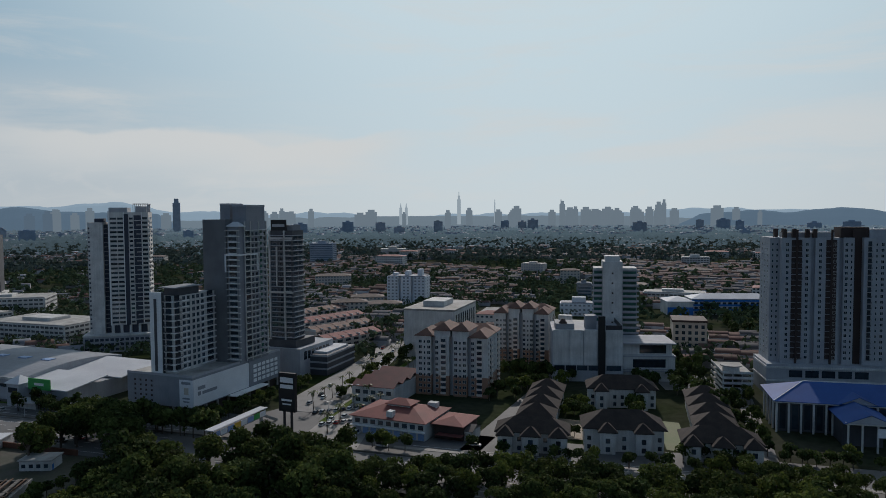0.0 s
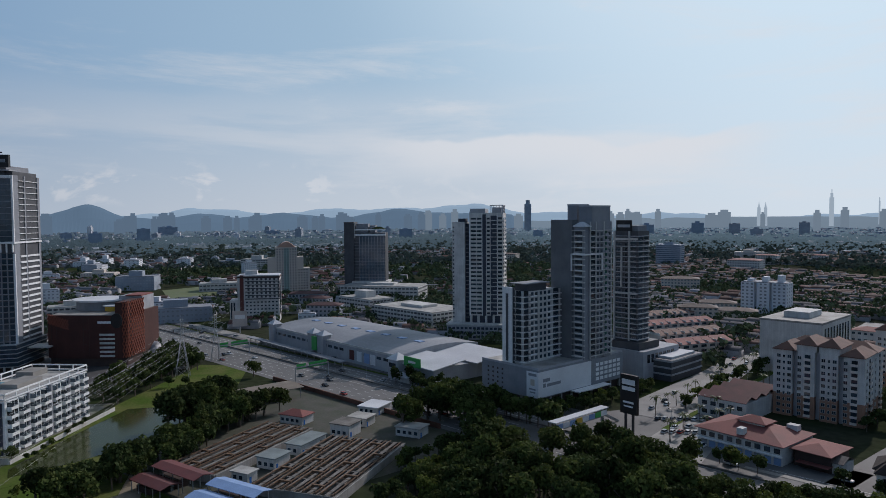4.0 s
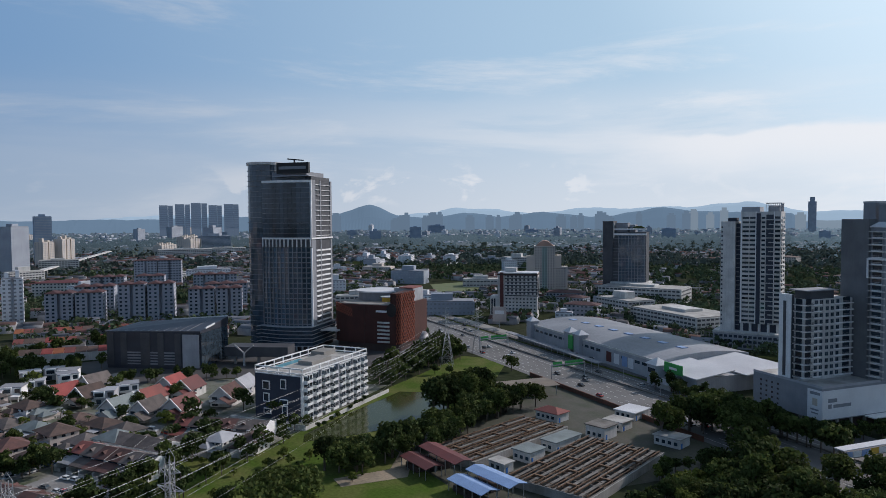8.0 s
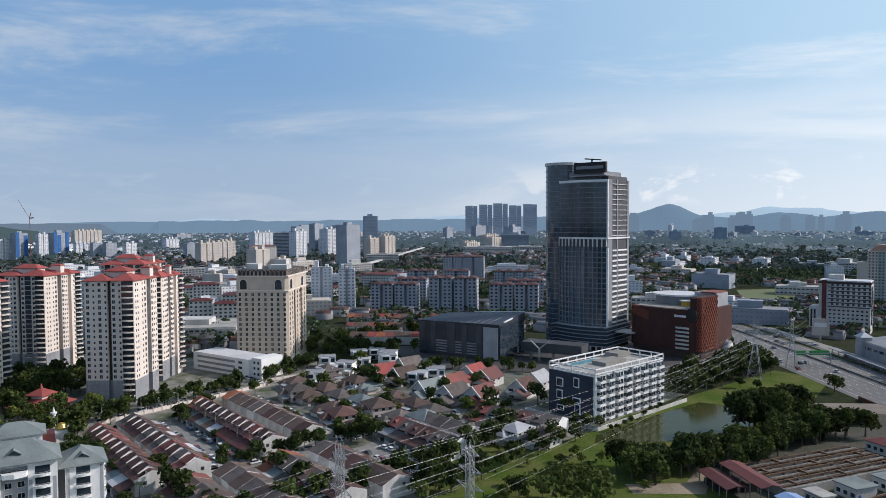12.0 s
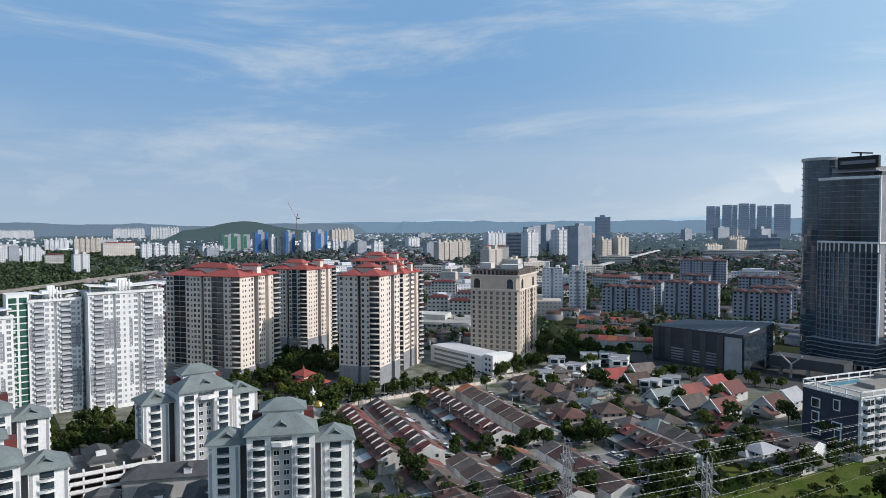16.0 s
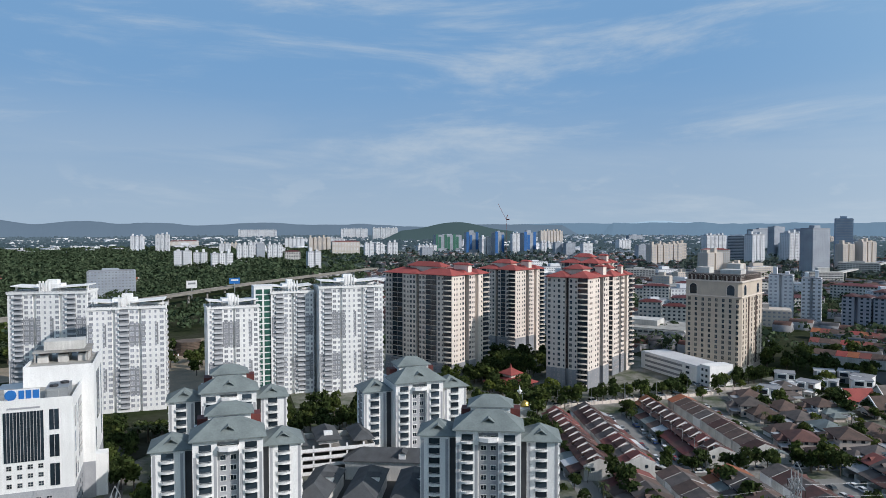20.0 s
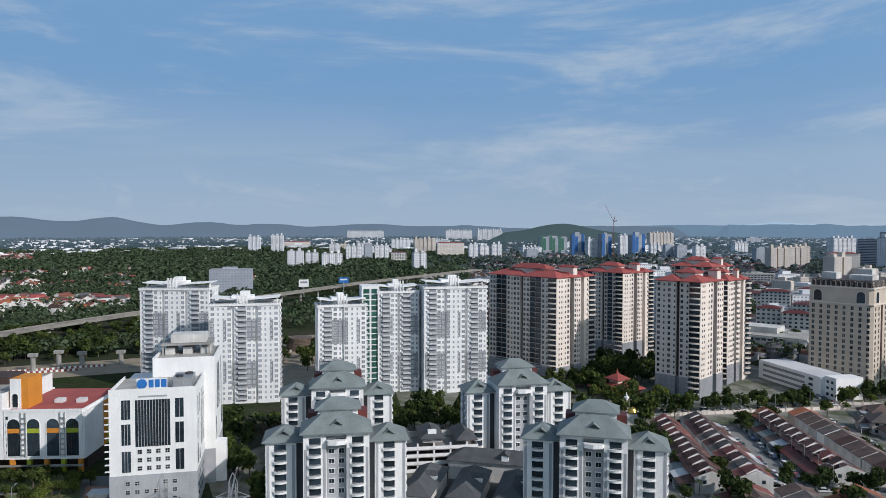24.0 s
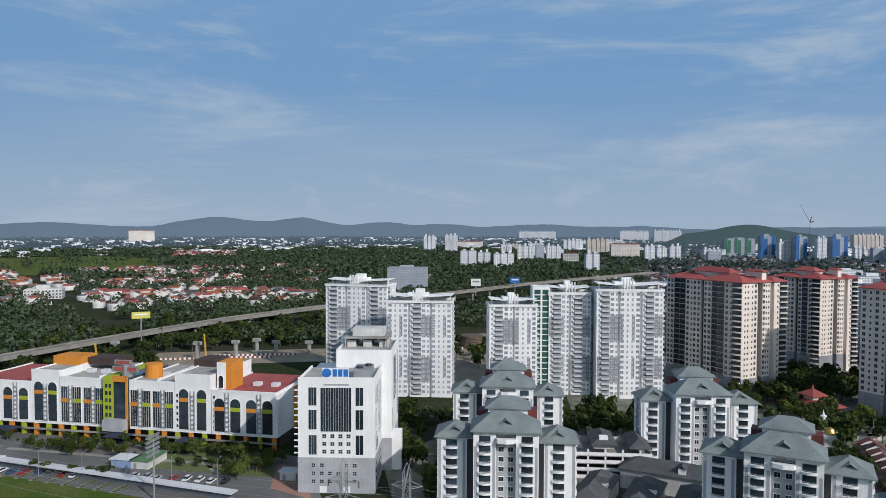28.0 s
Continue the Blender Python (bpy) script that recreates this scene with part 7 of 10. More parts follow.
# ---- red-roofed pavilion and small mosque ----
t = thing("pavilion", -374, -80, 0, 60, "garden pavilion with tiered red tiled roofs", "pavilion")
part("wall", Shape().box(-9, -9, 0, 9, 9, 3.4), BROWN, t)
part("roof", Shape().hip(-11, -11, 11, 11, 3.4, 4.2), REDTILE, t)
part("upper_roof", Shape().hip(-5, -5, 5, 5, 8.0, 3.0), REDTILE, t)
part("upper_wall", Shape().box(-3.6, -3.6, 6, 3.6, 3.6, 8), PALE, t)
part("finial", Shape().cyl(0, 0, 10.6, 13, 0.8, 0.1), REDTILE, t)
m = thing("prayer_house", -322, -62, 0, 30, "small prayer house with golden dome and slim minaret", "prayer house")
part("wall", Shape().box(-5, -4, 0, 5, 4, 4), WHITE2, m)
part("dome", Shape().cyl(0, 0, 4, 4.8, 2.0, 2.3, n=14).cyl(0, 0, 4.8, 6.2, 2.3, 1.5, n=14).cyl(0, 0, 6.2, 7.0, 1.5, 0.15, n=14), mat("gold_dome", (0.62, 0.42, 0.10), rough=0.35, metal=0.7, bump=0), m, "golden dome")
part("minaret", Shape().cyl(-8, 0, 0, 9, 0.9, 0.8, n=8).cyl(-8, 0, 9, 9.6, 1.3, n=8).cyl(-8, 0, 9.6, 12, 0.6, 0.05, n=8), WHITE, m)

# ---- houses ----
U22 = (math.cos(radians(22)), math.sin(radians(22)))


def est(u, v):
    """A place in the estate: u along its streets, v across them."""
    return u * U22[0] - v * U22[1], u * U22[1] + v * U22[0]


def terrace_meshes(roof, wall, w=6.7, d=14.0, h=5.4):
    """The parts of one terraced house: walls, main roof with a light well, raised roof, dormer, porch, windows."""
    k = {}
    k["wall"] = Shape().box(0, 2.5, 0, w, d, h).mesh("wall", [wall])
    y0, ym, rise = 1.9, (1.9 + d) / 2, 2.4
    s0 = rise / (ym - y0)

    def slope(x0, x1, a, b):
        return [(x0, a, h + (a - y0) * s0), (x1, a, h + (a - y0) * s0), (x1, b, h + (b - y0) * s0), (x0, b, h + (b - y0) * s0)]

    def plain(s):
        s.face([(w, d + 0.4, h - 0.16), (0, d + 0.4, h - 0.16), (0, ym, h + rise), (w, ym, h + rise)])
        s.face([(0, y0, h - 0.2), (w, y0, h - 0.2), (w, y0, h), (0, y0, h)])
        s.face([(w, y0, h), (w, d, h), (w, ym, h + rise)], 1).face([(0, d, h), (0, y0, h), (0, ym, h + rise)], 1)
        return s

    a, b, c, e = w * 0.58, w * 0.94, 3.6, 6.6
    s = plain(Shape()).face(slope(0, a, y0, ym)).face(slope(b, w, y0, ym)).face(slope(a, b, y0, c)).face(slope(a, b, e, ym))
    zc, ze, fl = h + (c - y0) * s0, h + (e - y0) * s0, h - 1.4
    s.face([(a, c, fl), (b, c, fl), (b, e, fl), (a, e, fl)], 2).face([(b, c, fl), (a, c, fl), (a, c, zc), (b, c, zc)], 2)
    s.face([(a, e, fl), (b, e, fl), (b, e, ze), (a, e, ze)], 1).face([(a, c, fl), (a, e, fl), (a, e, ze), (a, c, zc)], 2).face([(b, e, fl), (b, c, fl), (b, c, zc), (b, e, ze)], 2)
    k["well_roof"] = s.mesh("roof", [roof, WHITE2, BROWN])
    k["roof"] = plain(Shape()).face(slope(0, w, y0, ym)).mesh("roof", [roof, wall])
    j = Shape().gable(0.3, 4.4, w * 0.54, 11.2, h + 1.5, 1.9, 0, "x", 0.3, 1).box(0.3, 4.4, h, w * 0.54, 11.2, h + 1.5, 1)
    k["jack_roof"] = j.mesh("jack_roof", [roof, WHITE])
    v = Shape()
    xc = w * 0.5
    v.face([(xc - 1.1, 4.3, h + (4.3 - y0) * s0 + 0.05), (xc + 1.1, 4.3, h + (4.3 - y0) * s0 + 0.05), (xc, 4.3, h + (4.3 - y0) * s0 + 0.95)], 1)
    v.face([(xc + 1.25, 4.1, h + (4.1 - y0) * s0), (xc, 6.6, h + (6.6 - y0) * s0 + 0.06), (xc, 4.0, h + (4.1 - y0) * s0 + 1.1)])
    v.face([(xc, 6.6, h + (6.6 - y0) * s0 + 0.06), (xc - 1.25, 4.1, h + (4.1 - y0) * s0), (xc, 4.0, h + (4.1 - y0) * s0 + 1.1)])
    k["vent_dormer"] = v.mesh("vent_dormer", [roof, BROWN])
    p = Shape()
    p.face([(0.1, -2.6, 2.9), (w - 0.1, -2.6, 2.9), (w - 0.1, 2.6, 4.5), (0.1, 2.6, 4.5)]).face([(0.1, 2.6, 4.3), (w - 0.1, 2.6, 4.3), (w - 0.1, -2.6, 2.7), (0.1, -2.6, 2.7)]).face([(0.1, -2.6, 2.7), (w - 0.1, -2.6, 2.7), (w - 0.1, -2.6, 2.9), (0.1, -2.6, 2.9)])
    k["porch_roof"] = p.mesh("porch_roof", [roof])
    k["porch_wall"] = Shape().box(0, -3.4, 0, 0.2, 2.5, 2.4).mesh("porch_wall", [WHITE2])
    k["gate_wall"] = Shape().box(0.2, -3.4, 0, w * 0.45, -3.2, 1.2).mesh("gate_wall", [WHITE2])
    k["window"] = Shape().box(1.0, 2.4, 3.5, 5.6, 2.52, 5.0).mesh("window", [GLASS])
    k["end_window"] = Shape().box(-0.06, 5, 3.4, 0.02, 6.2, 4.6).mesh("end_window", [GLASS])
    return k


REDBROWN = mat("dark_red_brown_tile", (0.122, 0.058, 0.048), (0.076, 0.042, 0.038), scale=0.3, fine=2.0, bump=0.5, rnd=0.35)
TERR = [terrace_meshes(r, w) for r, w in ((BROWNTILE, WHITE2), (REDBROWN, WHITE2), (DARKTILE, WHITE), (FADEDRED, WHITE2), (ORANGETILE, CREAM))]
PORCH = [TERR[0]["porch_roof"].copy() for _ in range(4)]
for me, m in zip(PORCH, (MIDGREY, METALROOF, MAROON, GREYROOF)):
    me.materials[0] = m
hr = random.Random(5)


pr = random.Random(31)


def terrace(u, v, n, pick, flip=False, label="two-storey terraced house with weathered brown tiled roof", w=6.7, jack=True, turn=22.0, first=None):
    """A row of n houses along its street; first: the roof of the house at its start."""
    for i in range(n):
        q = hr.choices(range(5), pick)[0] if first is None or i else first
        x, y = est(u + i * w + (w if flip else 0), v + (hr.random() - 0.5) * 0.5)
        a = 22 + (180 if flip else 0)
        if turn != 22:
            x0, y0 = est(u, v)
            x, y, a = x0 + i * w * math.cos(radians(turn)), y0 + i * w * math.sin(radians(turn)), turn
        th = thing("terraced_house", x, y, 0, a, label, "house", "terraced houses")
        for name, me in TERR[q].items():
            if name in (("roof", "vent_dormer") if jack else ("well_roof", "jack_roof")):
                continue
            if name == "vent_dormer" and "long brown" in label:
                continue
            if name == "end_window" and i not in (0, n - 1):
                continue
            if name == "porch_roof" and pr.random() < 0.55:
                me = pr.choice(PORCH)
            o = part("roof" if name == "well_roof" else name, me, None, th)
            if name == "end_window" and (i > 0) != flip:
                o.matrix_basis = pose(w, 0, 0)


terrace(-304, 65, 10, (1, 9, 1, 1.2, 0.2), first=3)
terrace(-312, 95.5, 11, (1, 9, 1, 0.5, 0), True)
terrace(-320, 112.5, 11, (1, 9, 1, 0.8, 0.3), first=4)
terrace(-325, 147, 11, (9, 1, 0.5, 0, 0), True, "terraced house under a long brown roof ridge", w=7.0, jack=False, first=4)
terrace(-229, 73, 6, (5, 1.5, 4, 0.5, 0), jack=False, first=3)
terrace(-229, 104, 7, (5, 1, 6, 0, 0), True, "terraced house with sooty roof near the pylons", jack=False)
terrace(-229, 107, 7, (4, 1, 6, 0.3, 0), False, "terraced house with sooty roof near the pylons", jack=False, first=4)
terrace(-228, 140, 7, (4, 1, 5, 0, 0.2), True, jack=False)
terrace(-236, 164, 6, (2, 1, 5, 0.3, 0), jack=False)
terrace(-238, 194, 5, (2, 1, 5, 1.5, 0), True, jack=False)
terrace(-226, 204, 6, (2, 2, 5, 1, 0), False, "terraced house with weathered roof beside the flats", jack=False, turn=38, first=3)


def bungalow(x, y, a, w, d, h, roof, wall, label):
    th = thing("house", x, y, 0, a, label, "house", "estate houses")
    body = part("wall", Shape().box(0, 0, 0, w, d, h), wall, th)
    part("roof", Shape().hip(-0.8, -0.8, w + 0.8, d + 0.8, h, min(w, d) * 0.26), roof, th)
    wing = part("wing", Shape().box(w * 0.1, -3.6, 0, w * 0.55, 0, h * 0.72), wall, th)
    part("wing_roof", Shape().hip(w * 0.1 - 0.7, -4.4, w * 0.55 + 0.7, 1.5, h * 0.72, 1.6), roof, wing)
    porch = part("porch_roof", Shape().box(w * 0.58, -4.2, 2.5, w - 0.2, 0, 2.7), MIDGREY, th)
    part("porch_post", Shape().box(w - 0.6, -4.0, 0, w - 0.35, -3.75, 2.5), WHITE2, porch)
    part("porch_post", Shape().box(w * 0.6, -4.0, 0, w * 0.6 + 0.25, -3.75, 2.5), WHITE2, porch)
    s = Shape()
    for k in range(2 if h > 4.5 else 1):
        for i in range(3):
            s.box(w * (0.1 + 0.3 * i), -0.08, 0.9 + 3 * k, w * (0.1 + 0.3 * i) + 1.8, 0.02, 2.2 + 3 * k)
            s.box(w - 0.02, d * (0.1 + 0.3 * i), 0.9 + 3 * k, w + 0.08, d * (0.1 + 0.3 * i) + 1.4, 2.2 + 3 * k)
    part("window", s, GLASS, body, kind="stuff")


def semi(x, y, a, roof, label, w=11, d=14):
    """A tall house with steep offset gables and stepped white verges."""
    th = thing("semi_detached_house", x, y, 0, a, label, "house", "gabled houses")
    body = part("wall", Shape().box(0, 0, 0, w, d, 4.8), WHITE2, th)
    top = part("roof", Shape().gable(0, 0, w, d, 4.8, 4.6, 0, "y", 0.5, 1), [roof, WHITE2], th)
    part("front_roof", Shape().gable(w * 0.25, -5, w + 1.5, 2, 2.8, 2.6, 0, "y", 0.4, 1), [roof, WHITE2], th)
    part("verge", Shape().bar((-0.5, -0.6, 4.6), (w / 2, -0.6, 9.7), 0.2).bar((w / 2, -0.6, 9.7), (w + 0.5, -0.6, 4.6), 0.2), WHITE, top)
    part("balcony", Shape().box(0.5, -2, 2.8, w * 0.5, 0, 3.0).box(0.5, -2, 3.0, w * 0.5, -1.85, 3.9), WHITE, th)
    part("window", Shape().box(1, -0.08, 3.2, 3.6, 0.02, 4.7).box(5.4, -0.08, 3.6, 9, 0.02, 4.7).box(1, -0.08, 0.4, 4, 0.02, 2.4), GLASS, body)
    part("side_window", Shape().box(w - 0.02, 3, 3.2, w + 0.08, 5, 4.5).box(w - 0.02, 8, 3.2, w + 0.08, 10, 4.5), GLASS, body)


roofs = [DARKTILE, DARKTILE, BROWNTILE, BROWNTILE, REDBROWN]
ROOFWORD = {DARKTILE: "sooty dark", BROWNTILE: "weathered brown", GREYROOF: "grey", REDBROWN: "dark red-brown"}
for u, v, m in ((-322, 164, DARKTILE), (-304, 163, BROWNTILE), (-287, 162, BROWNTILE), (-271, 158, REDBROWN), (-256, 160, BROWNTILE), (-323, 180, BROWNTILE), (-305, 178, DARKTILE), (-289, 180, GREYROOF), (-272, 177, BROWNTILE), (-255, 177, DARKTILE), (-241, 181, GREYROOF), (-335, 194, DARKTILE), (-318, 196, BROWNTILE), (-301, 197, GREYROOF), (-284, 196, BROWNTILE), (-268, 195, BROWNTILE), (-253, 196, DARKTILE), (-345, 176, BROWNTILE), (-352, 196, DARKTILE)):
    x, y = est(u + hr.uniform(-1, 1), v + hr.uniform(-1, 1))
    bungalow(x, y, 22 + hr.choice((0, 0, 0, -12, 90)), hr.uniform(11.5, 14), hr.uniform(9.5, 12), hr.choice((3.2, 3.4, 5.4)), m, hr.choice((WHITE2, CREAM, WHITE)), "hip-roofed estate house with %s tiles" % ROOFWORD[m])
for x, y, a, m, lab in ((-346, 108, 30, FADEDRED, "gabled white house with faded red steep roof"), (-338, 92, 28, GREYROOF, "gabled white house with grey-green roof"), (-325, 101, 26, DARKTILE, "gabled white house with stepped dark roofs"), (-319, 113, 30, MAROON, "gabled white house with maroon steep roof"), (-364, 126, 32, REDTILE, "gabled house with bright red tiled roof"), (-352, 130, 32, MAROON, "gabled house with maroon roof beside trees"), (-324, 138, 34, REDBROWN, "gabled white house with red-brown stepped roofs"), (-336, 152, 34, MIDGREY, "gabled house with pale grey roof"), (-328, 172, 34, REDTILE, "gabled house with bright red roof near the flats"), (-385, 80, 26, REDTILE, "large gabled house with bright red roofs"), (-398, 98, 28, DARKTILE, "gabled white house with dark roof"), (-372, 88, 26, BROWNTILE, "gabled house with weathered brown roof")):
    semi(x, y, a + hr.choice((-6, 0, 4)), m, lab)
for i in range(3):
    x, y = est(-212 + i * 11, 192 + i * 5)
    bungalow(x, y, 30, 9, 11, 5.4, (DARKTILE, MIDGREY, BROWNTILE)[i], WHITE2, "small two-storey house with %s roof near the meadow" % ("dark", "pale grey", "brown")[i])
# pale modern houses by the beige tower
for i, (x, y) in enumerate(((-406, 65), (-412, 76), (-417, 94), (-366, 97), (-371, 110), (-436, 80), (-430, 96), (-440, 92), (-424, 58), (-396, 52), (-384, 44))):
    th = thing("modern_house", x, y, 0, 60 + 12 * (i % 3), "pale grey flat-roofed modern house with stepped boxes", "house", "modern houses")
    part("wall", Shape().box(0, 0, 0, 10, 9, 6.4), (WHITE, MIDGREY)[i % 2], th)
    part("upper_box", Shape().box(1, -1.5, 3.4, 6, 0, 6.8), WHITE, th)
    part("roof", Shape().box(-0.4, -0.4, 6.4, 10.4, 9.4, 6.8), (GREYP, MIDGREY)[i % 2], th)
    for x0, y0, z0, x1, z1 in ((1.5, -1.6, 4, 5.5, 6), (7, -0.1, 3.6, 9.4, 5.8), (1, -0.1, 0.3, 4, 2.4)):
        part("window", Shape().box(x0, y0, z0, x1, y0 + 0.12, z1), GLASS, th)
    part("car_porch", Shape().box(6.5, -5, 2.6, 10.5, 0, 2.9), WHITE, th)
    for x0 in (6.7, 10.0):
        part("porch_post", Shape().box(x0, -4.8, 0, x0 + 0.3, -4.5, 2.6), WHITE, th)
# boundary wall with piers along the condominium road
for x, y, a, n in ((-322, -74, 124, 27), (-398, 22, 108, 12)):
    w = thing("boundary_wall", x, y, 0, a, "cream boundary wall with square piers beside the road", "wall", "boundary walls")
    for i in range(n):
        part("pier", MESHES.setdefault("pier", Shape().box(-0.3, -0.3, 0, 0.3, 0.3, 2.3).mesh("pier", [CREAM])), None, w, at=(i * 4.5, 0, 0))
        part("panel", MESHES.setdefault("panel", Shape().box(0.3, -0.12, 0, 4.2, 0.12, 1.7).mesh("panel", [PALE])), None, w, at=(i * 4.5, 0, 0))
# three rows of red and brown terraces behind
for k, (x, y) in enumerate(((-500, 90), (-548, 96), (-598, 106))):
    th = thing("terrace_row", x, y, 0, 68, "far row of terraced houses with mixed red and brown roofs", "house", "far terraces")
    part("wall", Shape().box(0, 0, 0, 84, 12, 5.5), WHITE2, th)
    for i in range(13):
        part("roof", Shape().gable(i * 6.5 + 0.1, 0, i * 6.5 + 6.4, 12, 5.5, 2.6, 0, "x", 0.0), (BROWNTILE, REDTILE, FADEDRED, BROWNTILE, ORANGETILE)[(i * 3 + k * 2) % 5], th)


# ---- the old treatment works ----
def tanks(x, y, a, nx, ny, w, d, label):
    th = thing("treatment_tank", x, y, 0, a, label, "treatment tank", "treatment tanks")
    W, D = nx * w, ny * d
    part("basin_floor", Shape().box(0, 0, 0, W, D, 0.5), mat("dry_basin_floor", (0.22, 0.17, 0.13), (0.10, 0.085, 0.07), scale=0.15) if "dry_basin_floor" not in bpy.data.materials else bpy.data.materials["dry_basin_floor"], th)
    for i in range(nx + 1):
        part("basin_wall", Shape().box(i * w - 0.3, -0.3, 0, i * w + 0.3, D + 0.3, 3.0), CONCD, th)
    for j in range(ny + 1):
        part("cross_wall", Shape().box(-0.3, j * d - 0.25, 0, W + 0.3, j * d + 0.25, 2.8), CONCD, th)
    for i in range(nx):
        part("walkway", Shape().box(i * w + w * 0.4, 0, 2.9, i * w + w * 0.6, D, 3.1), CONCD, th)
        part("pipe", Shape().bar((i * w + 1, 0, 3.4), (i * w + 1, D, 3.4), 0.18).bar((i * w + w - 1, 0, 3.3), (i * w + w - 1, D, 3.3), 0.15), RUST, th)
        for j in range(ny):
            part("rail", Shape().bar((i * w + 0.6, j * d + 1, 4.0), (i * w + w - 0.6, j * d + 1, 4.0), 0.06).bar((i * w + 0.6, j * d + 1, 3), (i * w + 0.6, j * d + 1, 4.0), 0.06).bar((i * w + w - 0.6, j * d + 1, 3), (i * w + w - 0.6, j * d + 1, 4.0), 0.06), RUST, th)
            if (i + j) % 2:
                part("scraper", Shape().box(i * w + 0.6, j * d + d * 0.5, 2.6, i * w + w - 0.6, j * d + d * 0.5 + 0.8, 3.6), RUST, th)
    part("outer_face", Shape().box(-0.45, -0.7, 0, W + 0.45, -0.35, 3.0).box(W + 0.35, -0.35, 0, W + 0.7, D + 0.4, 3.0), CONC, th)


tanks(-200, 170.5, 4, 4, 5, 5.6, 11.4, "dry concrete settling tank with rusty walkways and pipes")
tanks(-160.5, 170.5, 8, 5, 5, 6.2, 11.0, "dry concrete settling tank with rusty pipes near the wood")
for x, y, w, d, h, r in ((-205, 237, 12, 8, 4, FADEDRED), (-175.5, 206, 7, 16, 4, GREYROOF), (-175.5, 190, 8, 9, 4, GREYROOF), (-176, 247, 9, 8, 3.6, FLATROOF), (-150, 244, 11, 8, 3.6, FLATROOF), (-182, 264, 10, 12, 3.4, METALROOF), (-174, 176, 7, 5, 3.4, FLATROOF), (-174, 232, 9, 9, 5, CONCD)):
    th = thing("works_hut", x, y, 0, 2, "low stained works hut with a %s roof" % ("faded red" if r is FADEDRED else "grey-green" if r is GREYROOF else "flat pale"), "hut", "works huts")
    part("wall", Shape().box(0, 0, 0, w, d, h), WHITE2, th)
    part("roof", Shape().hip(-0.6, -0.6, w + 0.6, d + 0.6, h, 1.8) if r is FADEDRED else Shape().box(-0.5, -0.5, h, w + 0.5, d + 0.5, h + 0.4), r, th)
    for i in range(int(w / 2.6)):
        part("window", Shape().box(0.8 + i * 2.6, -0.07, 1.2, 2.2 + i * 2.6, 0.02, 2.5), GLASS, th)
    part("door", Shape().box(w - 0.02, 1, 0, w + 0.06, 2, 2.1), BLUEP, th)
for x, y, a, L, W, h, m, lab in ((-196, 166, -8, 23, 7, 6, MAROON, "open shed with a maroon sheet roof"), (-197, 158, -8, 17, 7, 4, MAROON, "lower open shed with a maroon roof"), (-168.5, 163.5, -4, 21, 7, 5.4, PALEBLUE, "open shed with a pale blue sheet roof"), (-169, 155.5, -5, 17, 7, 4.0, PALEBLUE, "lower open shed with a pale blue roof"), (-243, 252, 68, 30, 17, 5, mat("dull_brown_sheet", (0.20, 0.165, 0.13), (0.15, 0.125, 0.10)), "open transport shed with a brown flat roof")):
    th = thing("open_shed", x, y, 0, a, lab, "shed", "open sheds")
    part("roof", Shape().gable(0, -W / 2, L, W / 2, h, 0.8, 0, "x", 0.4), m, th)
    for i in range(5):
        for sgn in (-1, 1):
            part("post", Shape().box(i * L / 4.2, sgn * W * 0.47 - 0.12, 0, i * L / 4.2 + 0.25, sgn * W * 0.47 + 0.12, h), STEEL, th)
    part("store", Shape().box(1, -W * 0.3, 0, L * 0.5, W * 0.3, h * 0.5), BROWN, th)

# ---- trees ----
def quick_mesh(name, co, quads, mats, mi=None):
    """A mesh of quads from arrays."""
    me = bpy.data.meshes.new(name)
    me.vertices.add(len(co))
    me.vertices.foreach_set("co", np.ascontiguousarray(co, dtype=np.float32).ravel())
    n = len(quads)
    me.loops.add(n * 4)
    me.loops.foreach_set("vertex_index", np.ascontiguousarray(quads, dtype=np.int32).ravel())
    me.polygons.add(n)
    me.polygons.foreach_set("loop_start", np.arange(0, n * 4, 4, dtype=np.int32))
    for m in mats:
        me.materials.append(m)
    if mi is not None:
        me.polygons.foreach_set("material_index", np.ascontiguousarray(mi, dtype=np.int32))
    me.update(calc_edges=True)
    me.validate()
    return me


def leaf_quads(rg, centres, normals, size, tilt=0.7):
    """Square-ish leaf sprays at the centres, roughly across the normals."""
    n = len(centres)
    nn = normals + rg.normal(0, tilt, (n, 3))
    nn /= np.linalg.norm(nn, axis=1, keepdims=True)
    a = np.cross(nn, rg.normal(0, 1, (n, 3)))
    a /= np.linalg.norm(a, axis=1, keepdims=True)
    b = np.cross(nn, a)
    s = size * rg.uniform(0.6, 1.35, (n, 1))
    s2 = s * rg.uniform(0.55, 1.0, (n, 1))
    sag = nn * s * rg.uniform(-0.25, 0.25, (n, 1))
    co = np.stack([centres - a * s + sag, centres - b * s2, centres + a * s + sag, centres + b * s2], 1).reshape(-1, 3)
    return co


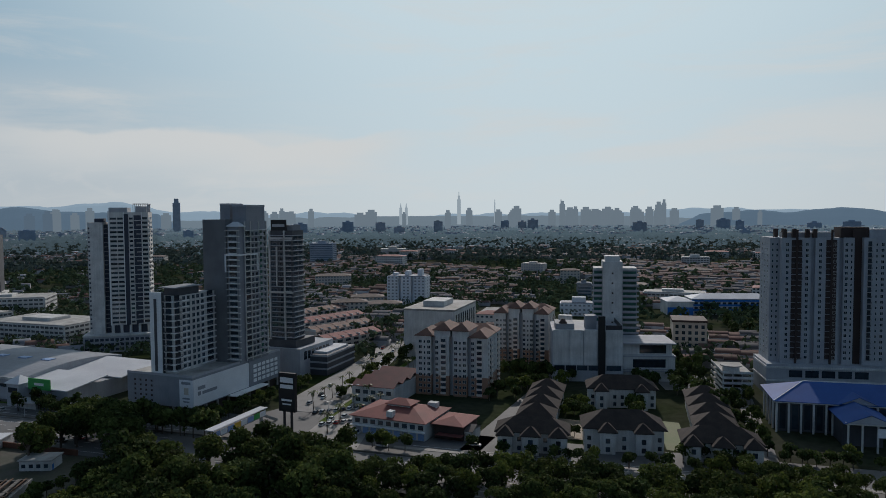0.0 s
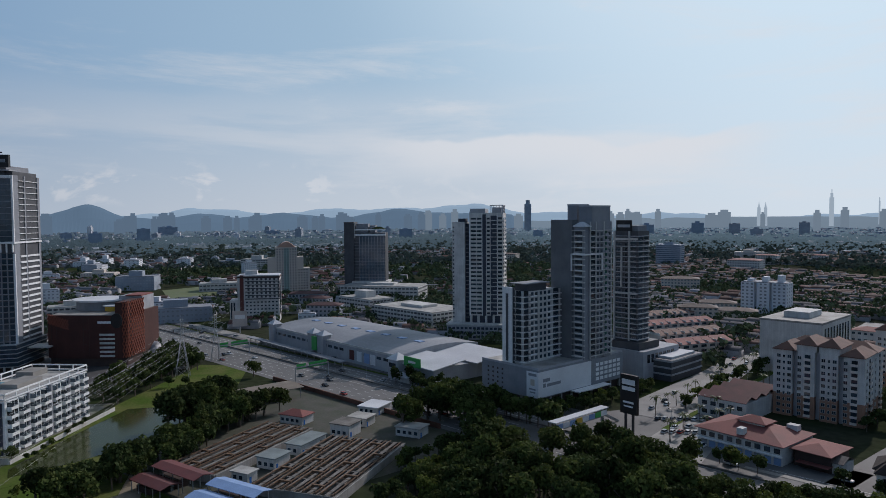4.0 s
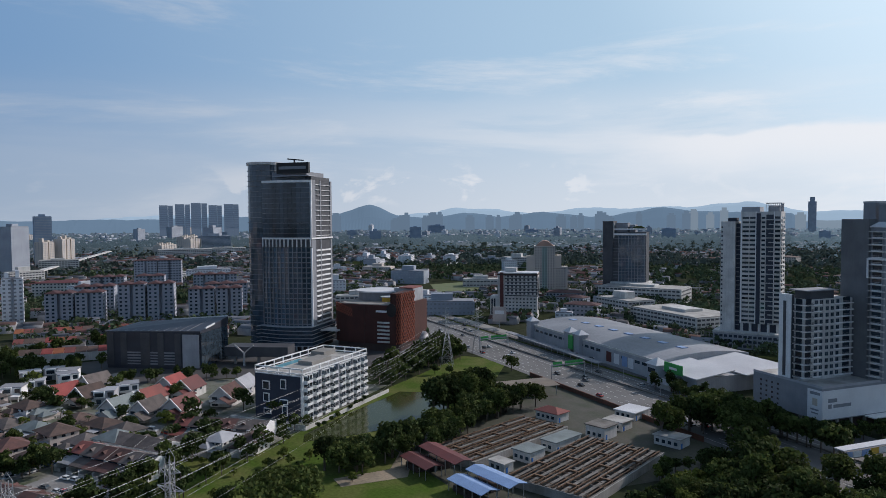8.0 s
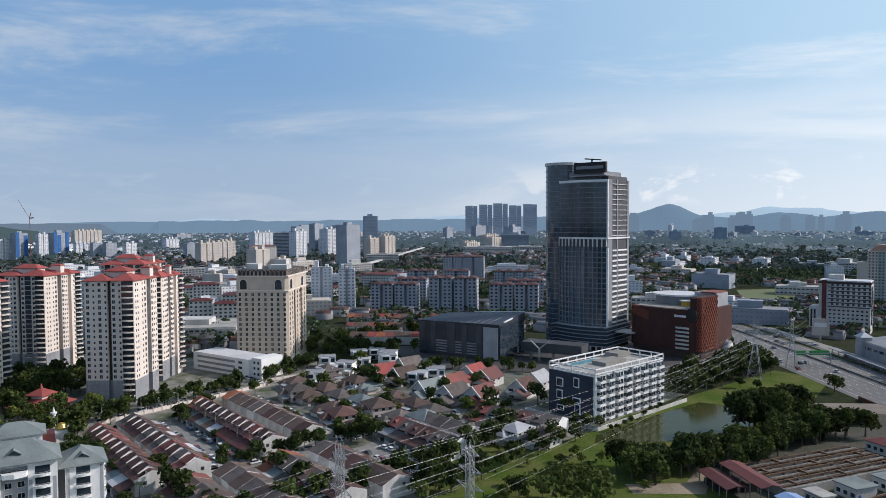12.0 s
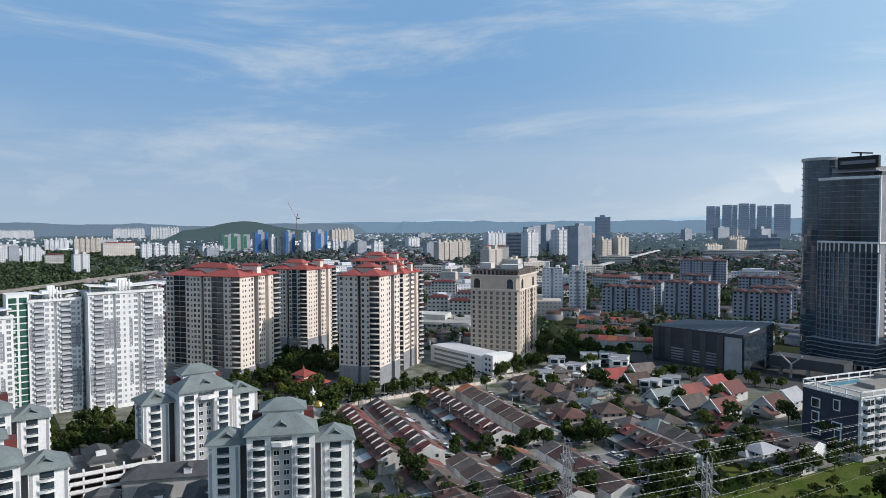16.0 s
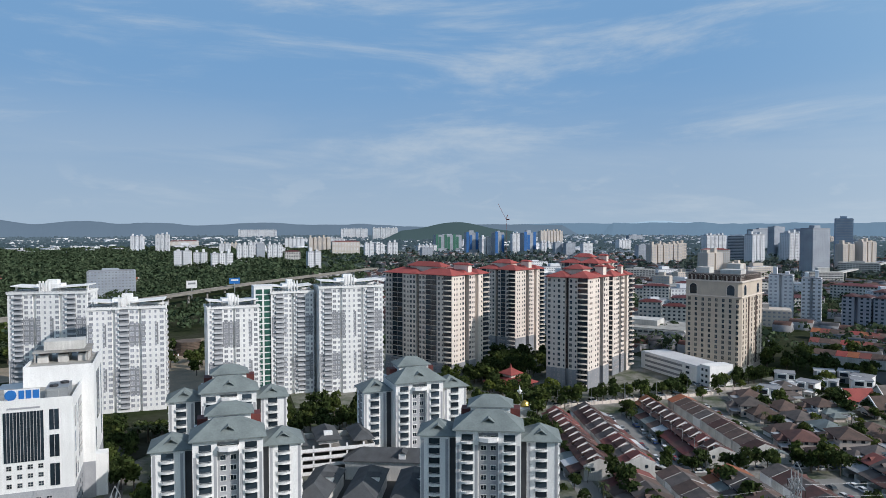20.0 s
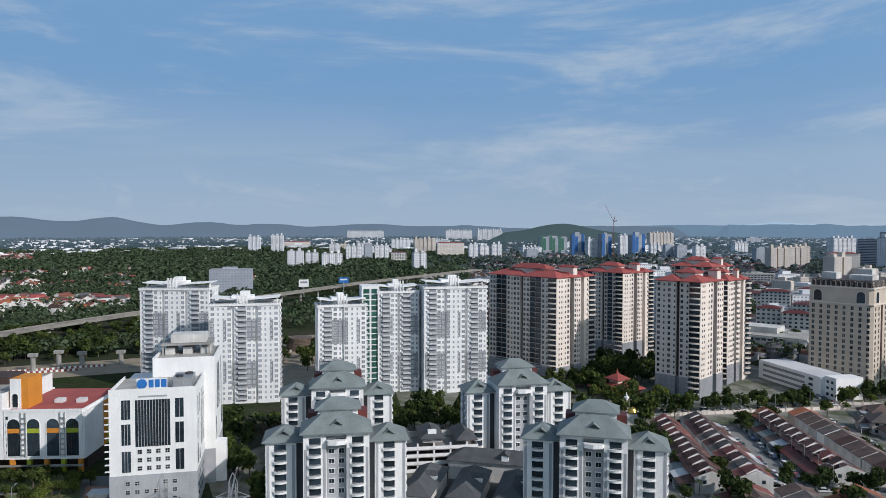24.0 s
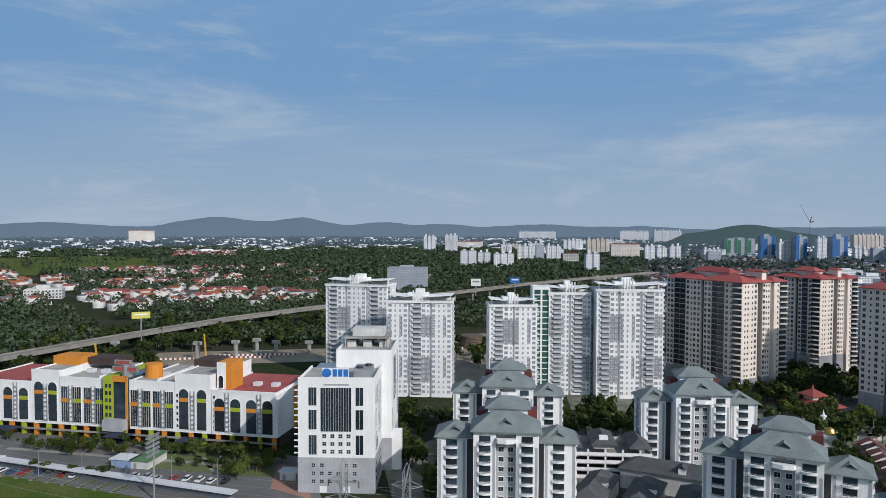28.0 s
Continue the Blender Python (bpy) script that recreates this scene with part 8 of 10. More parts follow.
def crown_mesh(seed, w, h, base, n, leaf, lobes, m, flat=0.0):
    """A crown of leafy lobes: w wide, from base to h."""
    rg = np.random.RandomState(seed)
    cs, ns = [], []
    mid = (base + h) / 2
    for i in range(lobes):
        ang = rg.uniform(0, 6.283)
        rad = w * 0.5 * rg.uniform(0.25, 0.72) * (i > 0)
        zz = mid + (h - base) * rg.uniform(-0.3, 0.28) * (1 - flat)
        c = np.array([math.cos(ang) * rad, math.sin(ang) * rad, zz if i else mid + (h - base) * 0.18])
        r = np.array([w * rg.uniform(0.17, 0.27), w * rg.uniform(0.17, 0.27), (h - base) * rg.uniform(0.2, 0.32)])
        k = n // lobes
        d = rg.normal(0, 1, (k, 3))
        d[:, 2] = np.abs(d[:, 2]) * 1.0 - 0.35
        d /= np.linalg.norm(d, axis=1, keepdims=True)
        cs.append(c + d * r * rg.uniform(0.72, 1.12, (k, 1)))
        ns.append(d)
    co = leaf_quads(rg, np.concatenate(cs), np.concatenate(ns), leaf)
    co[:, 2] = np.maximum(co[:, 2], base * 0.75)
    return quick_mesh("crown", co, np.arange(len(co)).reshape(-1, 4), [m])


def trunk_mesh(seed, h, w):
    rg = random.Random(seed)
    s = Shape().cyl(0, 0, 0, h * 0.5, h * 0.035, h * 0.022, n=7)
    for i in range(5):
        a = i * 1.26 + rg.random()
        r = w * rg.uniform(0.2, 0.36)
        s.bar((0, 0, h * rg.uniform(0.3, 0.45)), (math.cos(a) * r, math.sin(a) * r, h * rg.uniform(0.6, 0.8)), h * 0.010)
    return s.mesh("trunk", [BARK])


TREES = {}
for i in range(5):
    TREES["broad%d" % i] = (crown_mesh(10 + i, 10, 10, 2.6, 900, 0.50, 9 + i, (LEAF, LEAFD, LEAF, LEAFD, LEAFY)[i]), trunk_mesh(i, 10, 10))
for i in range(2):
    TREES["tall%d" % i] = (crown_mesh(30 + i, 7.5, 13, 3.0, 900, 0.50, 11, (LEAFD, LEAF)[i]), trunk_mesh(i + 7, 13, 7))
TREES["rain"] = (crown_mesh(40, 24, 11, 4.0, 2600, 0.55, 26, LEAF, 0.6), trunk_mesh(12, 11, 22))
TREES["bush"] = (crown_mesh(50, 3.4, 2.6, 0.2, 260, 0.30, 5, LEAF), trunk_mesh(13, 2, 2))


def palm_meshes():
    rg = np.random.RandomState(3)
    co = []
    for i in range(13):
        a = i * 2.399
        up = 0.9 - 0.12 * (i % 6)
        prev = np.array([0, 0, 7.6])
        d = np.array([math.cos(a), math.sin(a), up])
        side = np.array([-math.sin(a), math.cos(a), 0])
        for k in range(4):
            nxt = prev + d * 0.8
            wd = (0.38, 0.46, 0.34, 0.12)[k]
            co += [prev - side * wd, prev + side * wd, nxt + side * wd * 0.8 + np.array([0, 0, -0.12]), nxt - side * wd * 0.8 + np.array([0, 0, -0.12])]
            prev = nxt
            d = d + np.array([0, 0, -0.55])
    co = np.array(co)
    s = Shape()
    for k in range(4):
        s.cyl(0.1 * k, 0, k * 1.9, k * 1.9 + 1.95, 0.22 - 0.02 * k, 0.20 - 0.02 * k, n=6)
    return quick_mesh("fronds", co, np.arange(len(co)).reshape(-1, 4), [PALM]), s.mesh("trunk", [BARK])


PALM_KIT = palm_meshes()
tr = random.Random(11)
LAB = {"broad": "rounded broadleaf tree with dense green crown", "tall": "tall narrow broadleaf tree with dark crown", "rain": "wide umbrella-shaped rain tree with dense crown", "bush": "low rounded garden shrub", "palm": "slender palm tree with drooping fronds"}


MANY = []


def tree(x, y, kind=None, k=1.0, many=False):
    kind = kind or tr.choice(("broad0", "broad1", "broad2", "broad3", "tall0", "tall1"))
    if many:
        MANY.append((x, y, kind, k))
        return
    stem = kind.rstrip("0123456789")
    th = thing("shrub" if stem == "bush" else "tree", x, y, 0, 0, LAB[stem], "shrub" if stem == "bush" else "tree")
    s = k * tr.uniform(0.85, 1.15)
    th.matrix_basis = pose(x, y, 0, 0, 0, tr.uniform(0, 360)) @ Matrix.Diagonal((s * tr.uniform(0.9, 1.1), s, s * tr.uniform(0.9, 1.1), 1))
    crown, trunk = TREES[kind]
    part("crown", crown, None, th)
    if stem != "bush":
        part("trunk", trunk, None, th)


def palm(x, y, k=1.0):
    th = thing("palm_tree", x, y, 0, 0, LAB["palm"], "palm")
    s = k * tr.uniform(0.85, 1.2)
    th.matrix_basis = pose(x, y, 0, 0, 0, tr.uniform(0, 360)) @ Matrix.Diagonal((s, s, s, 1))
    part("fronds", PALM_KIT[0], None, th)
    part("trunk", PALM_KIT[1], None, th)


def polar(az, r):
    return -r * math.sin(radians(az)), r * math.cos(radians(az))


def grove(n, az0, az1, r0, r1, k=1.0, kinds=None, gap=4.0, many=False):
    """Trees spread over a sector round the camera's hover point, none closer than gap."""
    put = []
    tries = 0
    while len(put) < n and tries < n * 30:
        tries += 1
        x, y = polar(tr.uniform(az0, az1), math.sqrt(tr.uniform(r0 * r0, r1 * r1)))
        if all((x - p) ** 2 + (y - q) ** 2 > gap * gap for p, q in put):
            put.append((x, y))
            tree(x, y, tr.choice(kinds) if kinds else None, k, many)


def row(x0, y0, x1, y1, n, k=1.0, kinds=None, spread=1.5, palms=False, solo_=False):
    for i in range(n):
        u = (i + tr.uniform(0.2, 0.8)) / n
        x, y = x0 + (x1 - x0) * u + tr.uniform(-spread, spread), y0 + (y1 - y0) * u + tr.uniform(-spread, spread)
        if palms:
            palm(x, y, k)
        else:
            tree(x, y, tr.choice(kinds) if kinds else None, k, not solo_)


MIXED = ("broad0", "broad1", "broad2", "broad3", "broad0", "broad4")
# the wood between the highway and the hover point
grove(105, -33, 14, 204, 234, 0.95, MIXED, 4.6)
grove(60, 8, 27, 205, 262, 1.25, None, 5.0)
grove(16, 24, 31, 205, 232, 0.9, MIXED, 5)
row(-92, 276, -128, 292, 10, 1.1)
grove(40, -36, -21, 226, 258, 0.75, MIXED, 5)
row(106, 262, 128, 330, 16, 0.75, None, 4)
# pond, works and meadow
row(-213, 128, -211, 196, 16, 1.05, spread=4, solo_=True)
row(-206, 132, -206, 190, 12, 0.95, spread=3, solo_=True)
row(-214, 198, -222, 250, 16, 1.05, spread=5, solo_=True)
row(-226, 236, -262, 250, 12, 1.1, spread=6, solo_=True)
tree(-190, 103, "rain", 1.1)
tree(-206, 92, "broad1", 0.8)
row(-238, 206, -232, 236, 9, 1.35, None, 6, solo_=True)
row(-119, 176, -112, 236, 13, 0.72, MIXED, 4)
row(-130, 206, -122, 240, 9, 0.62, MIXED, 3)
tree(-278, 300, "broad0", 1.1)
row(-300, 226, -330, 296, 18, 0.95, spread=6)
row(-320, 300, -362, 320, 12, 0.9, spread=5)
row(-282, 200, -256, 156, 14, 0.3, ("bush", "broad0"), 1.0)
row(-262, 152, -234, 96, 16, 0.7, spread=5)
row(-232, 92, -214, 66, 10, 0.8, spread=4)
row(-240, 76, -214, 62, 10, 0.75, spread=5)
row(-206, 136, -214, 200, 22, 0.95, MIXED, 6)
row(-212, 196, -230, 246, 16, 1.0, MIXED, 7)
row(-240, 96, -200, 128, 26, 0.32, ("bush", "broad0", "broad4"), 12)
row(-215, 80, -190, 118, 20, 0.35, ("bush", "broad4"), 9)
row(-232, 118, -214, 150, 16, 0.4, ("bush", "broad4"), 6)
row(-300, 262, -250, 250, 16, 0.6, ("bush", "broad0"), 10)
# along the mall and the junction
row(-196, 322, -160, 310, 10, 0.8, spread=3)
row(-130, 296, -92, 318, 10, 0.55, MIXED, 2)
row(-98, 300, -70, 372, 20, 0.6, MIXED, 2.5)
row(-52, 330, 8, 560, 26, 0.75, MIXED, 3)
row(-50, 280, 30, 590, 30, 0.95, None, 1.5, True)
row(-36, 300, -20, 370, 8, 0.9, None, 2, True)
row(-66, 300, -10, 520, 18, 0.95, None, 1.5, True)
row(-90, 262, -60, 256, 8, 0.9, None, 2, True)
row(-30, 268, -14, 262, 4, 0.7, MIXED, 1.5)
# villas, hall and lanes
row(24, 330, 66, 380, 14, 0.8, MIXED, 8)
row(30, 372, 66, 384, 12, 0.9, MIXED, 5)
row(48, 330, 64, 300, 9, 0.7, MIXED, 4)
row(84, 300, 110, 380, 16, 0.8, MIXED, 5)
row(118, 330, 140, 400, 16, 0.9, None, 7)
row(84, 254, 110, 246, 12, 0.7, MIXED, 5)
row(-144, 292, -150, 250, 14, 1.25, None, 5, solo_=True)
row(-136, 284, -120, 262, 12, 1.3, None, 6, solo_=True)
row(10, 262, 118, 228, 18, 0.55, MIXED, 2.5)
row(46, 280, 84, 270, 8, 0.5, MIXED, 3)
row(52, 300, 66, 330, 6, 0.5, MIXED, 3)
row(112, 250, 148, 350, 22, 0.65, None, 4)
row(120, 380, 130, 430, 9, 1.0, None, 5)
row(122, 248, 150, 240, 10, 0.6, MIXED, 3)
row(60, 440, 190, 470, 16, 0.9, None, 8)
row(170, 500, 300, 540, 22, 1.0, None, 14)
# estate gardens
for i in range(170):
    u, v = tr.uniform(-374, -200), tr.choice((60, 80, 110, 128, 150, 156, 171, 172, 188, 189, 206, 214, 221, 228, 232, 248)) + tr.uniform(-2.5, 2.5)
    x, y = est(u, v)
    tree(x, y, tr.choice(MIXED + ("bush", "bush")), tr.uniform(0.35, 0.65) if tr.random() < 0.75 else 0.9, i > 60)
for u0, v0, u1, v1, n in ((-230, 76, -196, 82, 12), (-196, 84, -192, 130, 14), (-196, 132, -196, 182, 16), (-200, 186, -206, 214, 10), (-244, 132, -238, 170, 10), (-340, 64, -252, 66, 12), (-244, 90, -240, 126, 9)):
    for i in range(n):
        k = (i + tr.random()) / n
        x, y = est(u0 + (u1 - u0) * k + tr.uniform(-3, 3), v0 + (v1 - v0) * k + tr.uniform(-3, 3))
        tree(x, y, None, tr.uniform(0.55, 0.9), True)
for i in range(12):
    x, y = est(tr.uniform(-330, -210), tr.choice((68, 112, 166, 200)))
    palm(x, y, 0.7)
row(-326, -66, -392, 12, 26, 0.85, None, 3.5)
row(-400, 22, -436, 60, 12, 0.8, None, 4)
row(-318, -92, -352, -52, 14, 0.75, None, 4)
row(-340, -112, -366, -64, 18, 0.75, MIXED, 7)
row(-398, -70, -430, -60, 8, 0.8, None, 5)
row(-250, -186, -312, -120, 40, 0.85, None, 6)
row(-240, -170, -296, -112, 30, 0.75, None, 5)
row(-232, -210, -250, -184, 10, 0.8, None, 1.5, True)
row(-236, -206, -256, -180, 10, 0.8, MIXED, 3)
row(-172, -141, -226, -180, 18, 0.8, None, 3)
row(-166, -142, -190, -160, 8, 0.85, MIXED, 3)
row(-206, -28, -214, -6, 8, 0.6, MIXED, 2)
row(-440, 106, -480, 50, 14, 0.9, None, 6)
row(-500, 60, -540, 200, 26, 1.0, None, 8)
row(-372, 176, -400, 120, 16, 0.7, None, 5)
row(-480, 70, -452, 122, 12, 0.9, None, 5)
for x0, y0, x1, y1, n, k in ((-372, -96, -420, -80, 26, 0.9), (-400, -116, -440, -90, 24, 1.0), (-396, -90, -436, -66, 14, 0.9), (-360, -120, -392, -92, 20, 0.8)):
    row(x0, y0, x1, y1, n, k, None, 9)
row(-318, 236, -345, 300, 16, 1.0, None, 6)
row(-342, 300, -372, 322, 10, 0.9, None, 5)
row(-204, -132, -190, -108, 10, 0.6, MIXED, 4)
row(-205, -190, -246, -228, 22, 0.8, None, 6)
row(-190, -170, -206, -202, 12, 0.75, None, 4)
row(-222, -212, -240, -196, 8, 0.8, None, 2, True)
# office garden and car park
for i in range(22):
    u = tr.random()
    tree(-108 - 45 * u + tr.uniform(-5, 5), -300 + 80 * u + tr.uniform(-6, 6), tr.choice(("bush", "bush", "bush", "broad0")), tr.uniform(0.4, 0.8), i > 16)
row(-104, -306, -160, -226, 18, 0.48, MIXED, 2.0, solo_=True)
row(-112, -296, -128, -278, 6, 0.42, MIXED, 2)
row(-140, -212, -162, -218, 12, 0.6, MIXED, 3.5, solo_=True)
row(-138, -258, -162, -236, 9, 0.36, ("broad0", "broad2"), 2.5)
row(-134, -242, -152, -218, 9, 0.34, ("broad0", "broad2"), 2.5)
row(-97, -276, -113, -244, 8, 0.42, ("broad0", "broad2", "bush"), 0.8)
row(-142, -258, -158, -232, 10, 0.4, ("bush", "broad0"), 2)
row(-100, -330, -164, -222, 20, 0.45, ("bush", "broad0", "broad2"), 2)
# the near edge of the woods under the elevated road
for i in range(190):
    a = tr.uniform(139, 163)
    r = tr.uniform(520, 640) if a < 152 else tr.uniform(450, 600)
    tree(*polar(a, r), None, tr.uniform(0.8, 1.15), True)
for i in range(40):
    tree(*polar(tr.uniform(117, 134), tr.uniform(430, 520)), None, 0.9, True)


def join_trees(name, label):
    """The trees that stand too thick or far to tell apart, in one mesh."""
    light = {}
    for i, k in enumerate(sorted({t[2] for t in MANY})):
        stem = k.rstrip("0123456789")
        w, h, b, n = {"broad": (10, 10, 2.6, 330), "tall": (7.5, 13, 3.0, 330), "bush": (3.4, 2.6, 0.2, 70), "rain": (24, 11, 4, 900)}[stem]
        me = crown_mesh(60 + i, w, h, b, n, 0.8 if stem != "bush" else 0.5, 9, LEAF)
        co = np.empty(len(me.vertices) * 3, np.float32)
        me.vertices.foreach_get("co", co)
        light[k] = co.reshape(-1, 3)
        bpy.data.meshes.remove(me)
    cos, mi = [], []
    for x, y, k, s in MANY:
        c = light[k] * s * tr.uniform(0.85, 1.15)
        a = tr.uniform(0, 6.28)
        cos.append(np.stack([x + c[:, 0] * math.cos(a) - c[:, 1] * math.sin(a), y + c[:, 0] * math.sin(a) + c[:, 1] * math.cos(a), c[:, 2] * tr.uniform(0.9, 1.1)], 1))
        mi.append(np.full(len(c) // 4, 2 if k == "broad4" else tr.choice((0, 1, 1))))
    co = np.concatenate(cos)
    o = new(name, quick_mesh(name, co, np.arange(len(co)).reshape(-1, 4), [LEAF, LEAFD, LEAFY], np.concatenate(mi)))
    tagged(o, label, "trees", kind="stuff")
    s = Shape()
    for x, y, k, q in MANY:
        if not k.startswith("bush"):
            s.box(x - 0.2 * q, y - 0.2 * q, 0, x + 0.2 * q, y + 0.2 * q, 5 * q)
    part("trunk", s, BARK, o, kind="stuff")


join_trees("roadside_trees", "belts of roadside and garden trees with rounded crowns")

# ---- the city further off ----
# Far walls; the grey and blue ones have haze mixed into the base colour.
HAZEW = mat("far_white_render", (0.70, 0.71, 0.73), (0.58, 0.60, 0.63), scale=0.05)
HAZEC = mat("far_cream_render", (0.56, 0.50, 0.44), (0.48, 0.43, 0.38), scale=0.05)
HAZEG = mat("hazed_grey_render", (0.34, 0.38, 0.43), (0.26, 0.29, 0.34), scale=0.05)
HAZEN_ = mat("hazed_blue_render", (0.24, 0.31, 0.40), (0.20, 0.26, 0.34), scale=0.05)
NETB = mat("blue_safety_net", (0.03, 0.13, 0.34), (0.025, 0.10, 0.28), scale=0.1)
NETG = mat("green_safety_net", (0.045, 0.15, 0.11), (0.04, 0.12, 0.09), scale=0.1)
FARGLASS = glass("far_window", (0.06, 0.075, 0.09), rough=0.2)
def haze_mat(name, c, glow):
    """Far land; the haze of kilometres of moist air is painted as tint and emission."""
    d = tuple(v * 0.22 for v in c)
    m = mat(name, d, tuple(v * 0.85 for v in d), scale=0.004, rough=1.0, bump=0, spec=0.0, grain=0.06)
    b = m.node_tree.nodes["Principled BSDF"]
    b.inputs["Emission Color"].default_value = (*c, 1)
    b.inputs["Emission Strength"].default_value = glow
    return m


# Tower colour with haze painted in as blue tint and emission.
FARBLUE = haze_mat("far_blue_haze", (0.10, 0.145, 0.21), 1.0)
STYLE = {
    "W": (HAZEW, PALEGLASS, GREYP, "white apartment block with rows of windows"), "K": (HAZEC, PALEGLASS, HAZEC, "cream apartment block with rows of windows"),
    "T": (HAZEG, PALEGLASS, GREYP, "grey residential tower with rows of windows"), "D": (GREYP, BLUEGLASS, GREYP, "dark glass-striped tower block"),
    "B": (HAZEG, BLUEGLASS, HAZEG, "blue-grey office block among the trees"), "C": (HAZEC, FARGLASS, BROWNTILE, "tan low-rise block with tiled roof"),
    "H": (WHITE2, GLASS, MIDGREY, "white hotel block with grey window bands"), "P": (WHITE2, DARKGREY, FLATROOF, "low white parking building with dark openings"),
    "R": (WHITE2, GLASS, FADEDRED, "low shop block with a red roof"), "S": (WHITE2, GLASS, MAROON, "white shop-apartment block with red roof"),
    "M": (mat("pale_blue_white_render", (0.38, 0.40, 0.45), (0.30, 0.32, 0.37), streak=0.2), GLASS, mat("dull_maroon_tile", (0.085, 0.036, 0.036), (0.062, 0.030, 0.031)), "pale apartment block with maroon hipped roof"),
    "N": (HAZEN_, HAZEG, HAZEN_, "far residential tower in a hazy blue tone"), "U": (HAZEG, GREYP, GREYP, "unfinished tower wrapped in blue netting"),
    "V": (HAZEG, GREYP, GREYP, "unfinished block wrapped in green netting"), "O": (HAZEC, HAZEW, FADEDRED, "far pinkish apartment row"), "Z": (WHITE2, GLASS, WHITE2, "large white villa among red roofs"),
}


def mid(x, y, a, w, h, style, d=None, group=""):
    """A building in the middle distance: body, windows floor by floor, roof."""
    wall, pane, roof, lab = STYLE[style]
    if style in "WKTUV" and x < -1000 and y > -1000:
        a = 122 + (int(w) % 5) * 3
    d = d or max(10, min(24, w * 0.5))
    th = thing("residential_block" if style in "WKTMO" else "city_building", x, y, 0, a, lab, "building", group)
    X0 = -w / 2
    if style in "MWK" and h > 20:
        n = max(2, round(w / 12))
        bw = w / n
        body = [(X0, 0)]
        for i in range(1, n):
            u = X0 + i * bw
            body += [(u - 1.3, 0), (u - 1.3, 4.0), (u + 1.3, 4.0), (u + 1.3, 0)]
        s = Shape().prism(body + [(-X0, 0), (-X0, d), (X0, d)], 0, h)
    else:
        n, bw = 1, w
        s = Shape().box(X0, 0, 0, -X0, d, h)
    part("wall", s, wall, th)
    g = Shape()
    fl = max(2, int(h / 3.1))
    c = max(3, int(w / 3.6))
    for k in range(fl):
        z = (k + 0.35) * h / fl
        if style == "P":
            for i in range(max(3, int(w / 4.2))):
                u = X0 + 0.6 + i * (w - 1.2) / max(3, int(w / 4.2))
                g.box(u, -0.12, z, u + 3.1, 0.02, z + 1.5)
            for i in range(max(2, int(d / 4.2))):
                v = 0.6 + i * (d - 1.2) / max(2, int(d / 4.2))
                g.box(-X0 - 0.02, v, z, -X0 + 0.12, v + 3.1, z + 1.5).box(X0 - 0.12, v, z, X0 + 0.02, v + 3.1, z + 1.5)
        elif style in "NBD":
            g.box(X0 + 1, -0.12, z, -X0 - 1, 0.02, z + 1.3)
            g.box(-X0 - 0.02, 1, z, -X0 + 0.12, d - 1, z + 1.3)
        else:
            for i in range(c):
                u = X0 + (i + 0.5) * w / c
                if n == 1 or abs(((u - X0) % bw) - bw / 2) < bw * 0.42:
                    g.box(u - 0.95, -0.12, z, u + 0.95, 0.02, z + 1.5)
            for i in range(max(2, int(d / 5))):
                v = (i + 0.5) * d / max(2, int(d / 5))
                g.box(-X0 - 0.02, v - 0.7, z, -X0 + 0.12, v + 0.7, z + 1.4)
                g.box(X0 - 0.12, v - 0.7, z, X0 + 0.02, v + 0.7, z + 1.4)
    part("glazing", g, pane, th, kind="stuff")
    if style in "MSCRO":
        for i in range(n):
            part("roof", Shape().hip(X0 + i * bw - 0.2, -0.8, X0 + (i + 1) * bw + 0.2, d + 0.8, h, 2.2), roof, th)
    else:
        part("roof", Shape().box(X0 + 0.8, 0.8, h, -X0 - 0.8, d - 0.8, h + 0.8), roof, th)
        houses = [Shape() for _ in range(n if math.hypot(x, y) < 900 else 1)]
        for i in range(n):
            houses[i % len(houses)].box(X0 + (i + 0.3) * bw, d * 0.3, h + 0.8, X0 + (i + 0.65) * bw, d * 0.7, h + 3 + 2 * ((i * 7 + int(w)) % 3))
        for s in houses:
            part("roof_house", s, wall, th, kind="" if len(houses) == n else "stuff")
    if style in "UV":
        strips = max(2, round(w / 9))
        for i in range(strips):
            if (i + int(h)) % 3 < 2:
                u = X0 + i * w / strips
                part("safety_net", Shape().box(u + 0.3, -0.6, h * (0.25 if i % 2 else 0.1), u + w / strips - 0.8, -0.2, h * (0.92 if i % 3 else 1.05)), NETB if style == "U" else NETG, th)
    return th


# beyond the boulevard
mid(-37, 691, -14, 39, 28, "W")
mid(-219, 1262, -10, 43, 37, "B")
mid(141, 703, -11, 15, 19, "D")
mid(-82, 612, 10, 32, 13, "C")
mid(-55, 640, 5, 35, 8, "C")
mid(-75, 692, 6, 33, 8, "C")
mid(118, 607, -11, 34, 11, "W")
mid(40, 560, -18, 30, 9, "R")
mid(90, 520, -18, 28, 8, "P")
mid(230, 700, -20, 60, 9, "P")
mid(330, 560, -18, 40, 12, "W")
